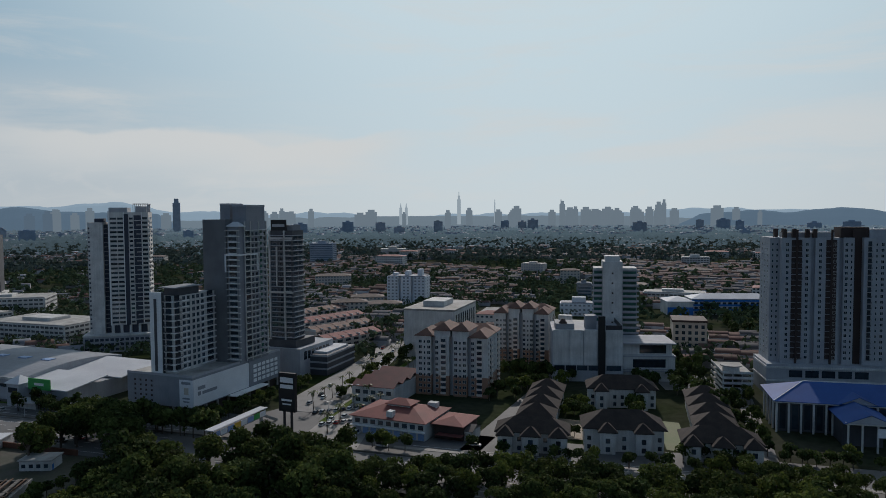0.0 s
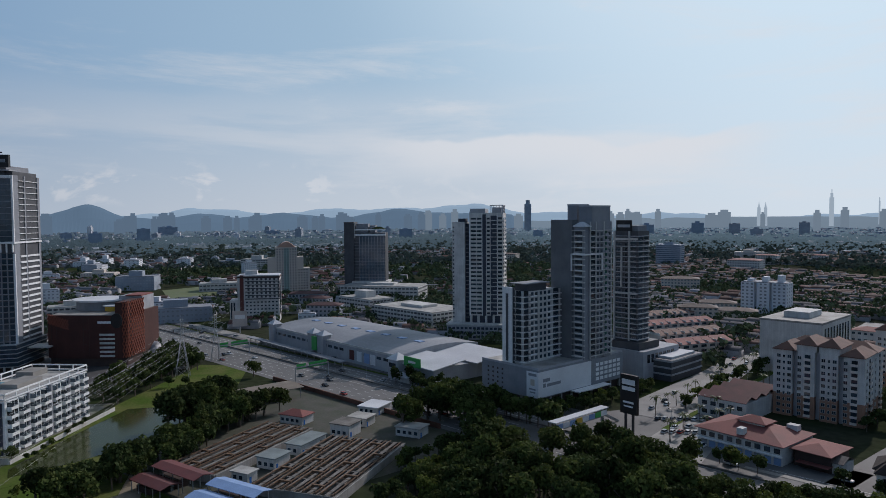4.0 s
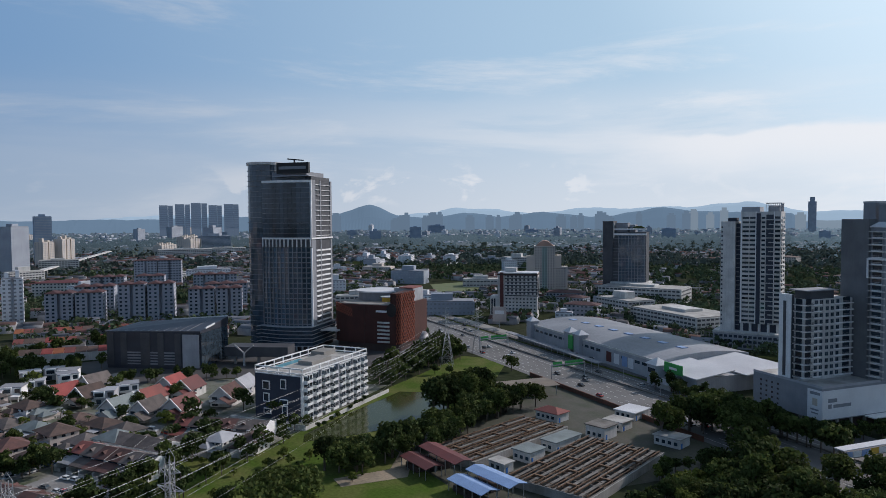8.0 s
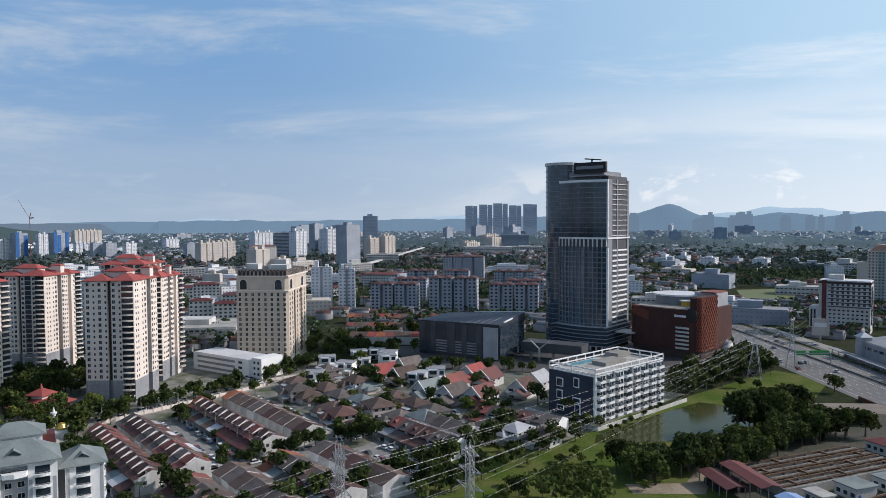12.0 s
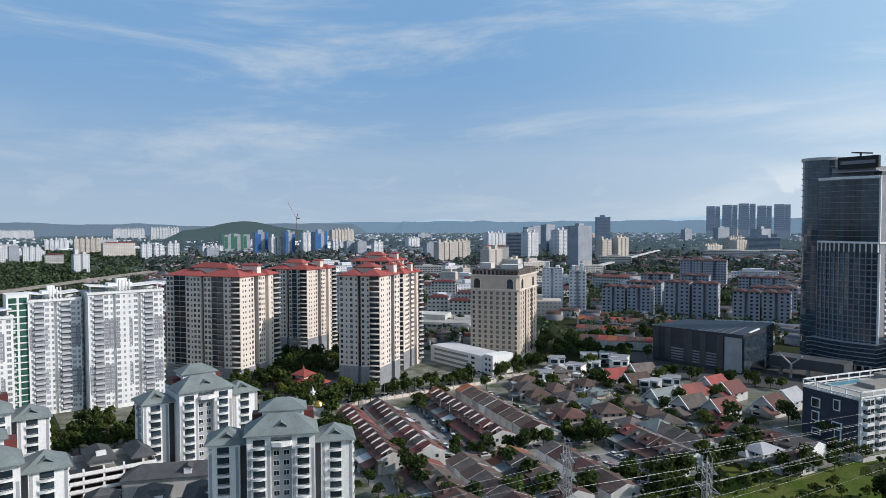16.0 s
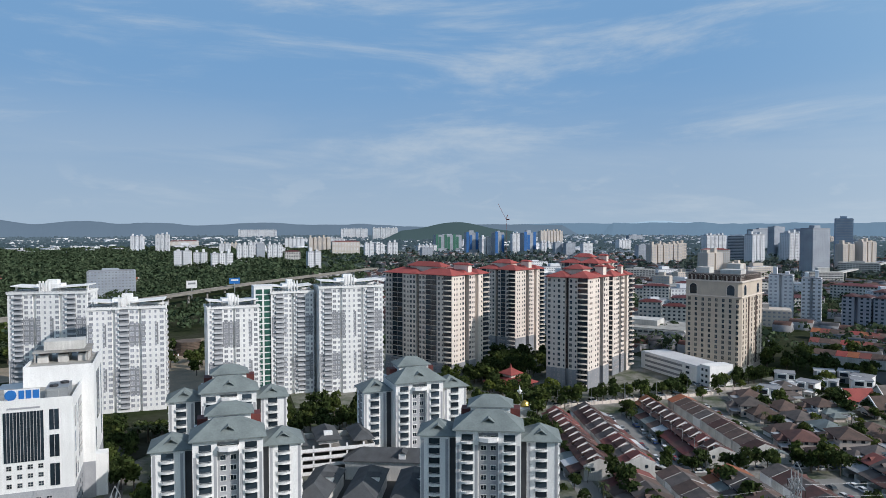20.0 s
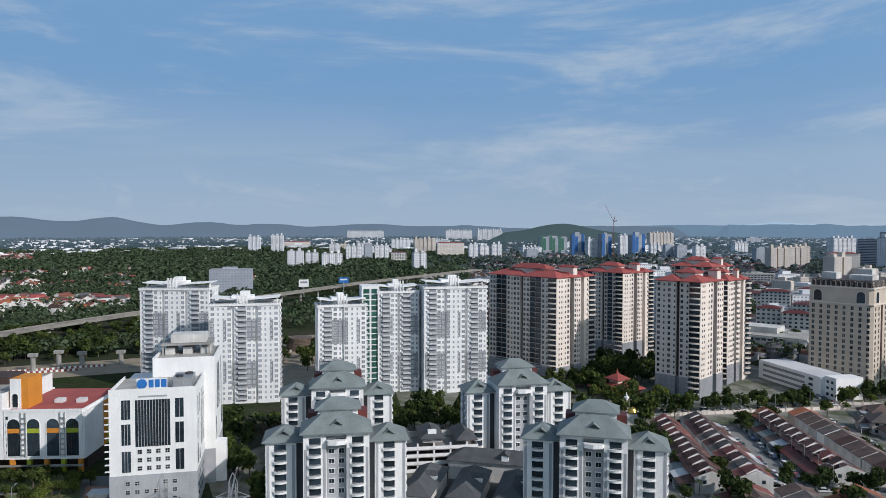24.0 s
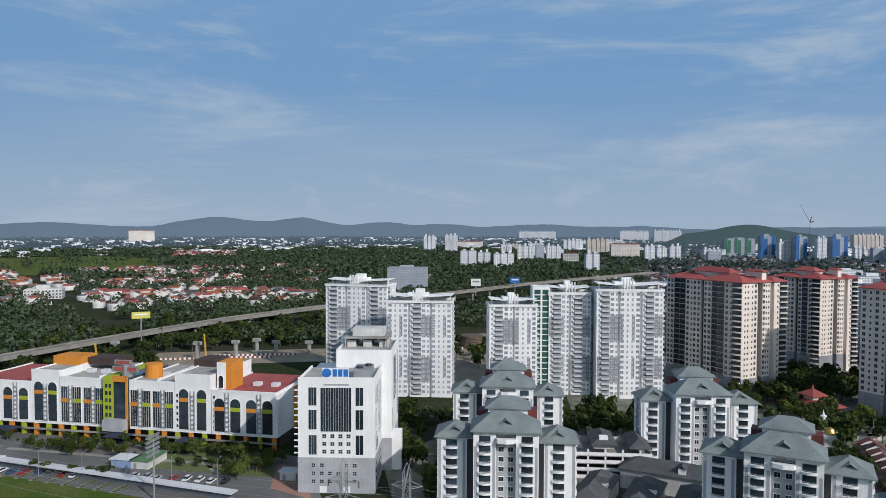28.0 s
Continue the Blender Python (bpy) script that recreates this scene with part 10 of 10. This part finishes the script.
for turn, az0, az1, off in ((-16, -36, 14, 0.0), (24, 8, 66, 4.0), (70, 62, 118, 9.0)):
    x, y, az, r = lattice(turn, 10.5, 18.0, az0, az1, 1750)
    keep = (patch(x, y, 230, off) < (0.16 if az0 > 0 else 0.13)) & (rs.uniform(0, 1, len(x)) < 0.84) & clear(x, y, 30) & ~(belts(az, r) & (rs.uniform(0, 1, len(x)) < 0.93))
    house_field("suburb_houses", x[keep], y[keep], 12.5, FARROOFS[:2] + MAROOFS if az0 < 0 else [FARROOFS[0], FARROOFS[1], FARROOFS[2], HAZEROOF, MAROOFS[0]] if az0 < 60 else [*MAROOFS, FARROOFS[0], HAZEROOF], "streets of low houses with brown and grey roofs", FARWALL, turn)
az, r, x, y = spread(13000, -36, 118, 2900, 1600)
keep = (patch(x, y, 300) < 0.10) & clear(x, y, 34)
# Walls and roofs share one glowing colour that stands for haze.
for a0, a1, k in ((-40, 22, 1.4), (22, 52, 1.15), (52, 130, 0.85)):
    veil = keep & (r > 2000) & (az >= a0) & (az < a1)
    roof = haze_mat("hazed_roofs_at_%d_degrees" % (a0 + 40), (0.135 * k, 0.175 * k, 0.205 * k), 0.8)
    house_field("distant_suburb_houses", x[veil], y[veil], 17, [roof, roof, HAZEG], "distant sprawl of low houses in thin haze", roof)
keep &= r <= 2000
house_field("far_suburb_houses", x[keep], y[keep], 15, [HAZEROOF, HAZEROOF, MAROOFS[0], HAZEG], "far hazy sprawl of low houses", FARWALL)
az, r, x, y = spread(900, 140, 163, 1470, 790)
keep = (patch(x, y, 110, 3.0) < 0.0) & clear(x, y, 30)
house_field("villa_houses", x[keep], y[keep], 15, REDROOFS, "villas with orange-red tiled roofs among trees", WHITE2, tall=1.25)
az, r, x, y = spread(190, 146.4, 150.8, 2250, 1870)
house_field("villa_houses", x, y, 17, [REDTILE, FADEDRED], "far villas with red roofs among trees", WHITE2, tall=1.3)
az, r, x, y = spread(500, 131, 141, 1700, 1000)
keep = patch(x, y, 200, 5.0) < -0.3
house_field("villa_houses", x[keep], y[keep], 15, REDROOFS, "scattered far villas with red roofs", WHITE2, tall=1.3)
az, r, x, y = spread(2600, -36, 100, 4300, 2600)
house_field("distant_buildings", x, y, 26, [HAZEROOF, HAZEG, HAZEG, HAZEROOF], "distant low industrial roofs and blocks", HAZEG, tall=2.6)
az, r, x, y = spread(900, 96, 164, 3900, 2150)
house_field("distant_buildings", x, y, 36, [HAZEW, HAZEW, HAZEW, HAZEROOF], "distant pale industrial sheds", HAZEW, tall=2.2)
sheet("golf_course", [polar(a, rr) for a, rr in ((163, 1380), (163, 2100), (156, 2100), (152, 1900), (151.4, 1500), (156, 1390))][::-1], 0.3, GRASS)
for a0, r0, r1 in ((151.4, 1320, 2150), (102, 900, 1300)):
    sheet("far_road", [polar(a0, r0), polar(a0 + 0.6, r0), polar(a0 - 2.6, r1), polar(a0 - 3.0, r1)][::-1], 0.5, CONCROAD)


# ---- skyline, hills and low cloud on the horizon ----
# Ridge colours hold the haze as a blue tint and a glow.
HILL0 = haze_mat("hazed_near_ridge", (0.065, 0.105, 0.115), 0.95)
HILL1 = haze_mat("hazed_ridge", (0.15, 0.235, 0.33), 1.0)
HILL2 = haze_mat("hazed_mountains", (0.33, 0.46, 0.58), 1.15)
# Skyline towers glow only because haze is put into their colours.
TOWER1 = haze_mat("hazy_towers", (0.235, 0.31, 0.38), 1.0)
TOWER3 = haze_mat("blue_hazy_towers", (0.15, 0.225, 0.31), 1.0)
TOWER2 = haze_mat("pale_hazy_towers", (0.38, 0.47, 0.54), 1.25)


def ridge(name, az0, az1, r, base, amp, seed, m, peaks=(), step=0.25, label=""):
    """A wooded ridge: an uneven slope that rises to its crest at distance r."""
    n = int((az1 - az0) / step)
    s = Shape()
    rows_ = []
    for k, (dr, f) in enumerate(((-260, 0.0), (-150, 0.55), (-60, 0.9), (0, 1.0), (120, 0.6))):
        line = []
        for i in range(n + 1):
            az = az0 + (az1 - az0) * i / n
            z = base + amp * (noise.noise(Vector((az * 0.16 + seed, seed, 0))) * 0.8 + noise.noise(Vector((az * 0.6 + seed, seed, 1))) * 0.3 + noise.noise(Vector((az * 2.2, seed, 2 + k))) * 0.10)
            for pa, pw, ph in peaks:
                z += ph * math.exp(-((az - pa) / pw) ** 2)
            edge = min(1.0, (az - az0) / 2.0, (az1 - az) / 2.0)
            x, y = polar(az, r + dr)
            line.append((x, y, max(0.0, z * f * edge) - 1.0))
        rows_.append(line)
    for a, b in zip(rows_, rows_[1:]):
        for i in range(n):
            s.face([a[i + 1], a[i], b[i], b[i + 1]])
    solo(name, s, m, label=label, category="hills", kind="structure")


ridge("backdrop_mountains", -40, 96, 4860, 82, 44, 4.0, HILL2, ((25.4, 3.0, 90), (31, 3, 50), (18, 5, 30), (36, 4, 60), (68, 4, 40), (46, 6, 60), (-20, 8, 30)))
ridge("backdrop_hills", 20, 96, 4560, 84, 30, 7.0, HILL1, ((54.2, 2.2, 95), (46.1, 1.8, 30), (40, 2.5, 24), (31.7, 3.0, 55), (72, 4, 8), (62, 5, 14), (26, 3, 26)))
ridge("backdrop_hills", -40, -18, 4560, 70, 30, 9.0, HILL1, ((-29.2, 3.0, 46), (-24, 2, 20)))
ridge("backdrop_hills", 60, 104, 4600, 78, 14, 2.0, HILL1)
ridge("backdrop_hills", 96, 170, 4500, 72, 22, 12.0, haze_mat("hazed_grey_ridge", (0.13, 0.185, 0.25), 1.0), ((147.5, 3.4, 58), (141.5, 2.2, 40), (135, 2.4, 26), (129.2, 2.0, 24), (122, 3, 10), (160, 5, 10)))
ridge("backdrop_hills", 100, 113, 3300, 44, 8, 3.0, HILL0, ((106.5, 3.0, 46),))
# Added low strip in glowing haze colour, fills up to the horizon.
ridge("backdrop_hills", -40, 100, 4800, 74, 8, 20.0, haze_mat("haze_plain", (0.24, 0.32, 0.39), 1.0))


def far_tower(az, top, w, m, r=4400, twin=False):
    x, y = polar(az, r)
    s = Shape()
    if twin:
        for o in (-18, 18):
            s.cyl(o, 0, 0, top * 0.8, 11, 9).cyl(o, 0, top * 0.8, top, 6, 0.5)
    else:
        s.box(-w / 2, -w / 2, 0, w / 2, w / 2, top * 0.88).box(-w * 0.3, -w * 0.3, top * 0.88, w * 0.3, w * 0.3, top)
    solo("far_tower", s, m, x, y, 0, az, "hazy far skyline tower", "tower", "skyline towers")


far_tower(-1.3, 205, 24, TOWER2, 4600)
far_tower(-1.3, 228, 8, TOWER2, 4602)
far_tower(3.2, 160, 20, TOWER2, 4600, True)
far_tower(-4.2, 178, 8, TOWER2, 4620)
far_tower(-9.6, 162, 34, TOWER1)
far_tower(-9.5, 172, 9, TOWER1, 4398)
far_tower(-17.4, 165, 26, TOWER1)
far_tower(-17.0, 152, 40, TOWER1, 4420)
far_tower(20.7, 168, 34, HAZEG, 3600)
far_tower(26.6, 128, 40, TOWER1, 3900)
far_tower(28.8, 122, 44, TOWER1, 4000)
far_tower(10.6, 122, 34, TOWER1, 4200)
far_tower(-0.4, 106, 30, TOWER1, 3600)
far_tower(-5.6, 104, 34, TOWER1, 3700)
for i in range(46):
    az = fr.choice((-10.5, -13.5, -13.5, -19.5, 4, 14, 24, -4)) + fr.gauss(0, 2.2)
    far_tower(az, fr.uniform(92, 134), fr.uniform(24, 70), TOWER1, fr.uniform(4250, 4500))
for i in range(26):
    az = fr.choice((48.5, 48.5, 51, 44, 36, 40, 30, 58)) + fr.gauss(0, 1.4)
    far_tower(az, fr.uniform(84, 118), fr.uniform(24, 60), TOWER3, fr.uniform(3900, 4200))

# ---- vehicles ----
PAINT = [mat("car_" + n, c, tuple(v * 0.95 for v in c), rough=0.25, bump=0, spec=0.6, grain=0.03) for n, c in (("white", (0.72, 0.72, 0.72)), ("silver", (0.42, 0.43, 0.44)), ("black", (0.02, 0.02, 0.022)), ("red", (0.35, 0.03, 0.025)), ("blue", (0.04, 0.08, 0.22)), ("grey", (0.14, 0.145, 0.15)))]
TYRE = mat("tyre_rubber", (0.015, 0.015, 0.015), rough=0.9, bump=0)


def car_kit(paint, van=False):
    L, W, H = (5.0, 1.85, 2.1) if van else (4.4, 1.75, 1.45)
    s = Shape()
    belt = 1.05 if van else 0.85
    prof = [(-L / 2, 0.3), (L / 2, 0.3), (L / 2, 0.65), (L / 2 - 0.15, belt - 0.05), (-L / 2, belt)]
    for y0, flip in ((-W / 2, False), (W / 2, True)):
        f = [(x, y0, z) for x, z in prof]
        s.face(f[::-1] if flip else f)
    for (a, b), (c, d) in zip(prof, prof[1:] + prof[:1]):
        s.face([(c, -W / 2, d), (a, -W / 2, b), (a, W / 2, b), (c, W / 2, d)])
    x0, x1 = (-L / 2 + 0.1, L / 2 - 1.2) if van else (-L / 2 + 0.35, L / 2 - 1.1)
    s.box(x0 + 0.5, -W / 2 + 0.18, H - 0.06, x1 - 0.55, W / 2 - 0.18, H)
    g = Shape()
    lo = [(x0, -W / 2 + 0.05), (x1, -W / 2 + 0.05), (x1, W / 2 - 0.05), (x0, W / 2 - 0.05)]
    hi = [(x0 + 0.45, -W / 2 + 0.2), (x1 - 0.5, -W / 2 + 0.2), (x1 - 0.5, W / 2 - 0.2), (x0 + 0.45, W / 2 - 0.2)]
    for i in range(4):
        j = (i + 1) % 4
        g.face([(*lo[i], belt - 0.06), (*lo[j], belt - 0.06), (*hi[j], H - 0.03), (*hi[i], H - 0.03)])
    return s.mesh("body", [paint]), g.mesh("glazing", [GLASS]), L, W


WHEEL = Shape().cyl(0, 0, -0.1, 0.1, 0.31, n=10).mesh("wheel", [TYRE])
KITS = [(n, car_kit(p)) for n, p in zip(("white", "silver", "black", "red", "blue", "grey"), PAINT)]
VANS = [("white", car_kit(PAINT[0], True))]
cr = random.Random(33)


def car(x, y, a, near=False, van=False, z=0.12):
    n, (body, glz, L, W) = VANS[0] if van else KITS[cr.choices(range(6), (5, 4, 3, 2, 1, 3))[0]]
    th = thing("van" if van else "car", x, y, z, a, "%s %s standing on the asphalt" % (n, "van" if van else "saloon car"), "van" if van else "car", "vehicles")
    part("body", body, None, th)
    part("glazing", glz, None, th)
    if near:
        for u in (-1, 1):
            for v in (-1, 1):
                part("wheel", WHEEL, None, th).matrix_basis = pose(u * L * 0.3, v * (W / 2 - 0.1), 0.31, 90)


def hwy(s, off):
    c, d = math.cos(radians(HA)), math.sin(radians(HA))
    return HX + s * c - off * d, HY + s * d + off * c


for i in range(26):
    off = cr.choice((-23.5, -19, -14.5, -10, -6))
    x, y = hwy(cr.uniform(130, 460), off)
    car(x, y, HA, True, van=cr.random() < 0.1)
for i in range(14):
    x, y = hwy(cr.uniform(130, 460), cr.choice((9, 13, 17)))
    car(x, y, HA + 180, True)
for i in range(12):
    x, y = hwy(cr.uniform(100, 330), 27.5)
    car(x, y, HA + 90)
for i in range(14):
    u = cr.random()
    car(-61 + 32 * u + cr.uniform(-6, 6), 322 + 175 * u, 77.6 + cr.choice((0, 180)), z=0.36)
for i in range(22):
    u = cr.random()
    o = cr.choice((-7, -3, 8, 12))
    car(-48 + 105 * u - o * 0.97, 262 + 400 * u + o * 0.25, 75.5 + cr.choice((0, 180)), False)
for i in range(16):
    car(-52 + (i % 8) * 2.9 - (i // 8) * 6, 296 + (i // 8) * 18 + (i % 8) * 1.2, 75 + cr.uniform(-3, 3))
for u0, u1, v, n in ((-316, -245, 100.5, 13), (-316, -245, 107.5, 12), (-308, -245, 59, 11), (-330, -250, 153, 9), (-228, -190, 148, 8), (-226, -190, 157, 8), (-340, -250, 171, 7), (-340, -250, 190, 7), (-330, -220, 209, 10)):
    for i in range(n):
        x, y = est(cr.uniform(u0, u1), v + cr.uniform(-0.5, 0.5))
        car(x, y, 22 + cr.choice((0, 180)), van=cr.random() < 0.06)
for i in range(14):
    x, y = est(-242 + cr.uniform(-2, 2), 66 + i * 7.5)
    car(x, y, 112 + cr.choice((0, 180)))
for i in range(22):
    u = i / 22
    car(-78 - 62 * u + cr.uniform(-1, 1), -300 + 92 * u, 30 + cr.choice((0, 180)))
for i in range(10):
    car(-330 - 6 * i + cr.uniform(-1, 1), -66 + 8 * i, 124, van=i % 4 == 0)
for x, y, a in ((-36, 283, 70), (-24, 268, -20), (12, 268, -15), (66, 250, -15), (118, 300, 72), (120, 372, 70), (128, 400, 70), (140, 438, 0)):
    car(x, y, a, van=x < 0)
for i in range(12):
    car(-440 + i * 4, 8 + i * 1.2, 110, False)


# ---- pylons and their wires ----
def pylon(x, y, a, h, label="galvanised steel lattice power pylon with cross-arms"):
    th = thing("power_pylon", x, y, 0, a, label, "pylon", "pylons")
    b, t = h * 0.11, h * 0.022
    lev = [0, 0.16, 0.3, 0.42, 0.52, 0.61, 0.69, 0.76, 0.83, 0.9, 0.96]

    def half(f):
        return b + (t - b) * min(1, f / 0.62)

    for sx, sy in ((-1, -1), (1, -1), (1, 1), (-1, 1)):
        part("leg", Shape().bar((sx * b, sy * b, 0), (sx * t, sy * t, h * 0.62), 0.085).bar((sx * t, sy * t, h * 0.62), (sx * t, sy * t, h), 0.07), STEEL, th)
    for f0, f1 in zip(lev, lev[1:]):
        s = Shape()
        r0, r1 = half(f0), half(f1)
        c0 = [(-r0, -r0), (r0, -r0), (r0, r0), (-r0, r0)]
        c1 = [(-r1, -r1), (r1, -r1), (r1, r1), (-r1, r1)]
        for i in range(4):
            j = (i + 1) % 4
            s.bar((*c0[i], f0 * h), (*c1[j], f1 * h), 0.035).bar((*c0[j], f0 * h), (*c1[i], f1 * h), 0.035).bar((*c1[i], f1 * h), (*c1[j], f1 * h), 0.035)
        part("lattice_panel", s, STEEL, th)
    for f, l in ((0.66, 5.2), (0.78, 4.4), (0.90, 3.6)):
        for sg in (-1, 1):
            arm = part("cross_arm", Shape().bar((sg * t, -t, f * h), (sg * l, 0, f * h + 0.5), 0.07).bar((sg * t, t, f * h), (sg * l, 0, f * h + 0.5), 0.07).bar((sg * t, 0, f * h + 1.6), (sg * l, 0, f * h + 0.5), 0.06), STEEL, th)
            part("insulator", Shape().cyl(sg * l, 0, f * h - 1.0, f * h + 0.5, 0.12, n=6), BROWN, arm)
    part("peak", Shape().bar((-t, -t, h), (0, 0, h * 1.06), 0.06).bar((t, t, h), (0, 0, h * 1.06), 0.06), STEEL, th)


def wires(x0, y0, h0, x1, y1, h1, a):
    """Three pairs of sagging wires between two pylons."""
    c, s = math.cos(radians(a)), math.sin(radians(a))
    th = thing("power_line", 0, 0, 0, 0, "sagging overhead power wires between the pylons", "power line", "power lines")
    for f, l in ((0.66, 5.2), (0.78, 4.4), (0.90, 3.6)):
        for sg in (-1, 1):
            pts = []
            for i in range(11):
                u = i / 10
                pts.append((x0 + (x1 - x0) * u + c * l * sg, y0 + (y1 - y0) * u + s * l * sg, h0 * f + (h1 - h0) * f * u - 1 - 7 * 4 * u * (1 - u) * 0.5))
            k = 0.016
            co = [(px + dx, py, pz + dz) for px, py, pz in pts for dx, dz in ((-k, -k), (k, -k), (0, k))]
            fa = [(3 * i + j, 3 * i + (j + 1) % 3, 3 * i + 3 + (j + 1) % 3, 3 * i + 3 + j) for i in range(len(pts) - 1) for j in range(3)]
            me = bpy.data.meshes.new("wire")
            me.from_pydata(co, [], fa)
            me.materials.append(STEEL)
            part("wire", me, None, th)


pylon(-170, 28, 20, 35)
pylon(-162, 59, 20, 35)
pylon(-313, 281, 40, 34)
pylon(-331, 324, 40, 30)
pylon(-106, -118, 120, 35)
pylon(-113, -105, 120, 35)
wires(-162, 59, 35, -313, 281, 34, 34)
wires(-170, 28, 35, -331, 324, 30, 34)
wires(-170, 28, 35, -113, -105, 35, 160)
wires(-162, 59, 35, -106, -118, 35, 160)
wires(-113, -105, 35, -60, -240, 35, 160)
wires(-331, 324, 30, -560, 620, 30, 40)

# ---- billboards, footbridge, gantries, lamps ----
b = thing("advertising_tower", -64.5, 286, 0, -24, "tall black advertising panel on twin posts", "billboard")
part("post", Shape().box(-2.2, 0, 0, -1.4, 0.8, 10).box(1.4, 0, 0, 2.2, 0.8, 10), RAIL, b)
part("panel", Shape().box(-4, -0.4, 9, 4, 1.2, 25), BLACK, b)
for z, w, h in ((21, 3.2, 2.2), (18.6, 3.2, 1.6), (13.4, 2.6, 0.8), (11.8, 2.2, 0.6)):
    part("lettering_bar", Shape().box(-w, -0.46, z, w, -0.4, z + h), SIGNW, b)
f = thing("footbridge", -89, 263, 0, 69, "covered footbridge with colourful advertising panels", "footbridge")
part("deck", Shape().box(0, -1.6, 5, 34, 1.6, 5.4), CONC, f)
part("roof", Shape().box(-0.5, -2, 8.2, 34.5, 2, 8.5), METALROOF, f)
for i, m in enumerate((PALEBLUE, SIGNW, PALEBLUE, YELLOW, SIGNW, PALEBLUE, GREENP, SIGNW)):
    part("advert_panel", Shape().box(i * 4.2 + 0.2, -1.75, 5.4, i * 4.2 + 4.0, -1.62, 7.6), m, f)
for x0 in (1, 16, 32):
    part("pier", Shape().box(x0, -0.5, 0, x0 + 1, 0.5, 5), CONC, f)
part("stair", Shape().bar((34, 0, 5), (44, 0, 0.2), 0.5), CONC, f)
for x, y, a in ((-248, 300, -17), (-335, 330, -17)):
    g = thing("sign_gantry", x, y, 0, a, "green road sign gantry over the highway", "road sign", "gantries")
    part("post", Shape().cyl(0, 0, 0, 8, 0.25, n=8), STEEL, g)
    part("post", Shape().cyl(0, 22, 0, 8, 0.25, n=8), STEEL, g)
    part("beam", Shape().box(-0.2, -0.2, 7.4, 0.2, 22.2, 8), STEEL, g)
    for y0 in (1, 9, 15):
        plate = part("sign_plate", Shape().box(-0.4, y0, 6.6, -0.25, y0 + 6, 9.4), GREENP, g)
        part("lettering_bar", Shape().box(-0.44, y0 + 1, 8.2, -0.4, y0 + 5, 8.7), SIGNW, plate)
for x, y, a, w, h, z, m, lab in ((-262, -520, 150, 13, 5, 17, mat("pale_yellow_panel", (0.62, 0.55, 0.10), (0.5, 0.48, 0.12)), "yellow roadside billboard on a single pole"), (-394, 411, 40, 11, 12, 5, CREAM, "cream roadside billboard beside the junction"), (-729, -494, 125, 12, 7, 16, BLUEP, "blue roadside billboard near the viaduct"), (-700, -533, 128, 12, 9, 12, SIGNW, "white roadside billboard near the viaduct")):
    k = thing("billboard", x, y, 0, a, lab, "billboard", "billboards")
    part("pole", Shape().cyl(0, 0, 0, z + 1, 0.5, n=8), STEEL, k)
    face = part("panel", Shape().box(-w / 2, -0.4, z, w / 2, 0.2, z + h), m, k)
    part("lettering_bar", Shape().box(-w * 0.35, -0.46, z + h * 0.5, w * 0.35, -0.4, z + h * 0.75), SIGNW if m is not SIGNW else GREYP, face)


def lamp(x, y, a, h=9.0, twin=False):
    th = thing("street_lamp", x, y, 0.1, a, "grey steel street lamp with curved arm", "street lamp", "street lamps")
    part("pole", MESHES.setdefault("lamp_pole", Shape().cyl(0, 0, 0, 9, 0.11, 0.07, n=6).mesh("pole", [STEEL])), None, th)
    part("arm", MESHES.setdefault("lamp_arm", Shape().bar((0, 0, 9), (1.6, 0, 9.5), 0.05).box(1.5, -0.15, 9.42, 2.4, 0.15, 9.56).mesh("arm", [STEEL])), None, th)
    if twin:
        part("arm", MESHES["lamp_arm"], None, th, at=(0, 0, 0), a=180)


for i in range(14):
    lamp(*hwy(110 + i * 28, 2), HA + 90, twin=True)
for i in range(10):
    lamp(-50 + i * 7.6, 300 + i * 29, -15, twin=True)
for i in range(9):
    x, y = est(-330 + i * 11, 114)
    lamp(x, y, -68)
for i in range(6):
    lamp(-326 - i * 11, -64 + i * 15, 34)
for i in range(8):
    lamp(-70 - 9 * i, -310 + 14 * i, 200)
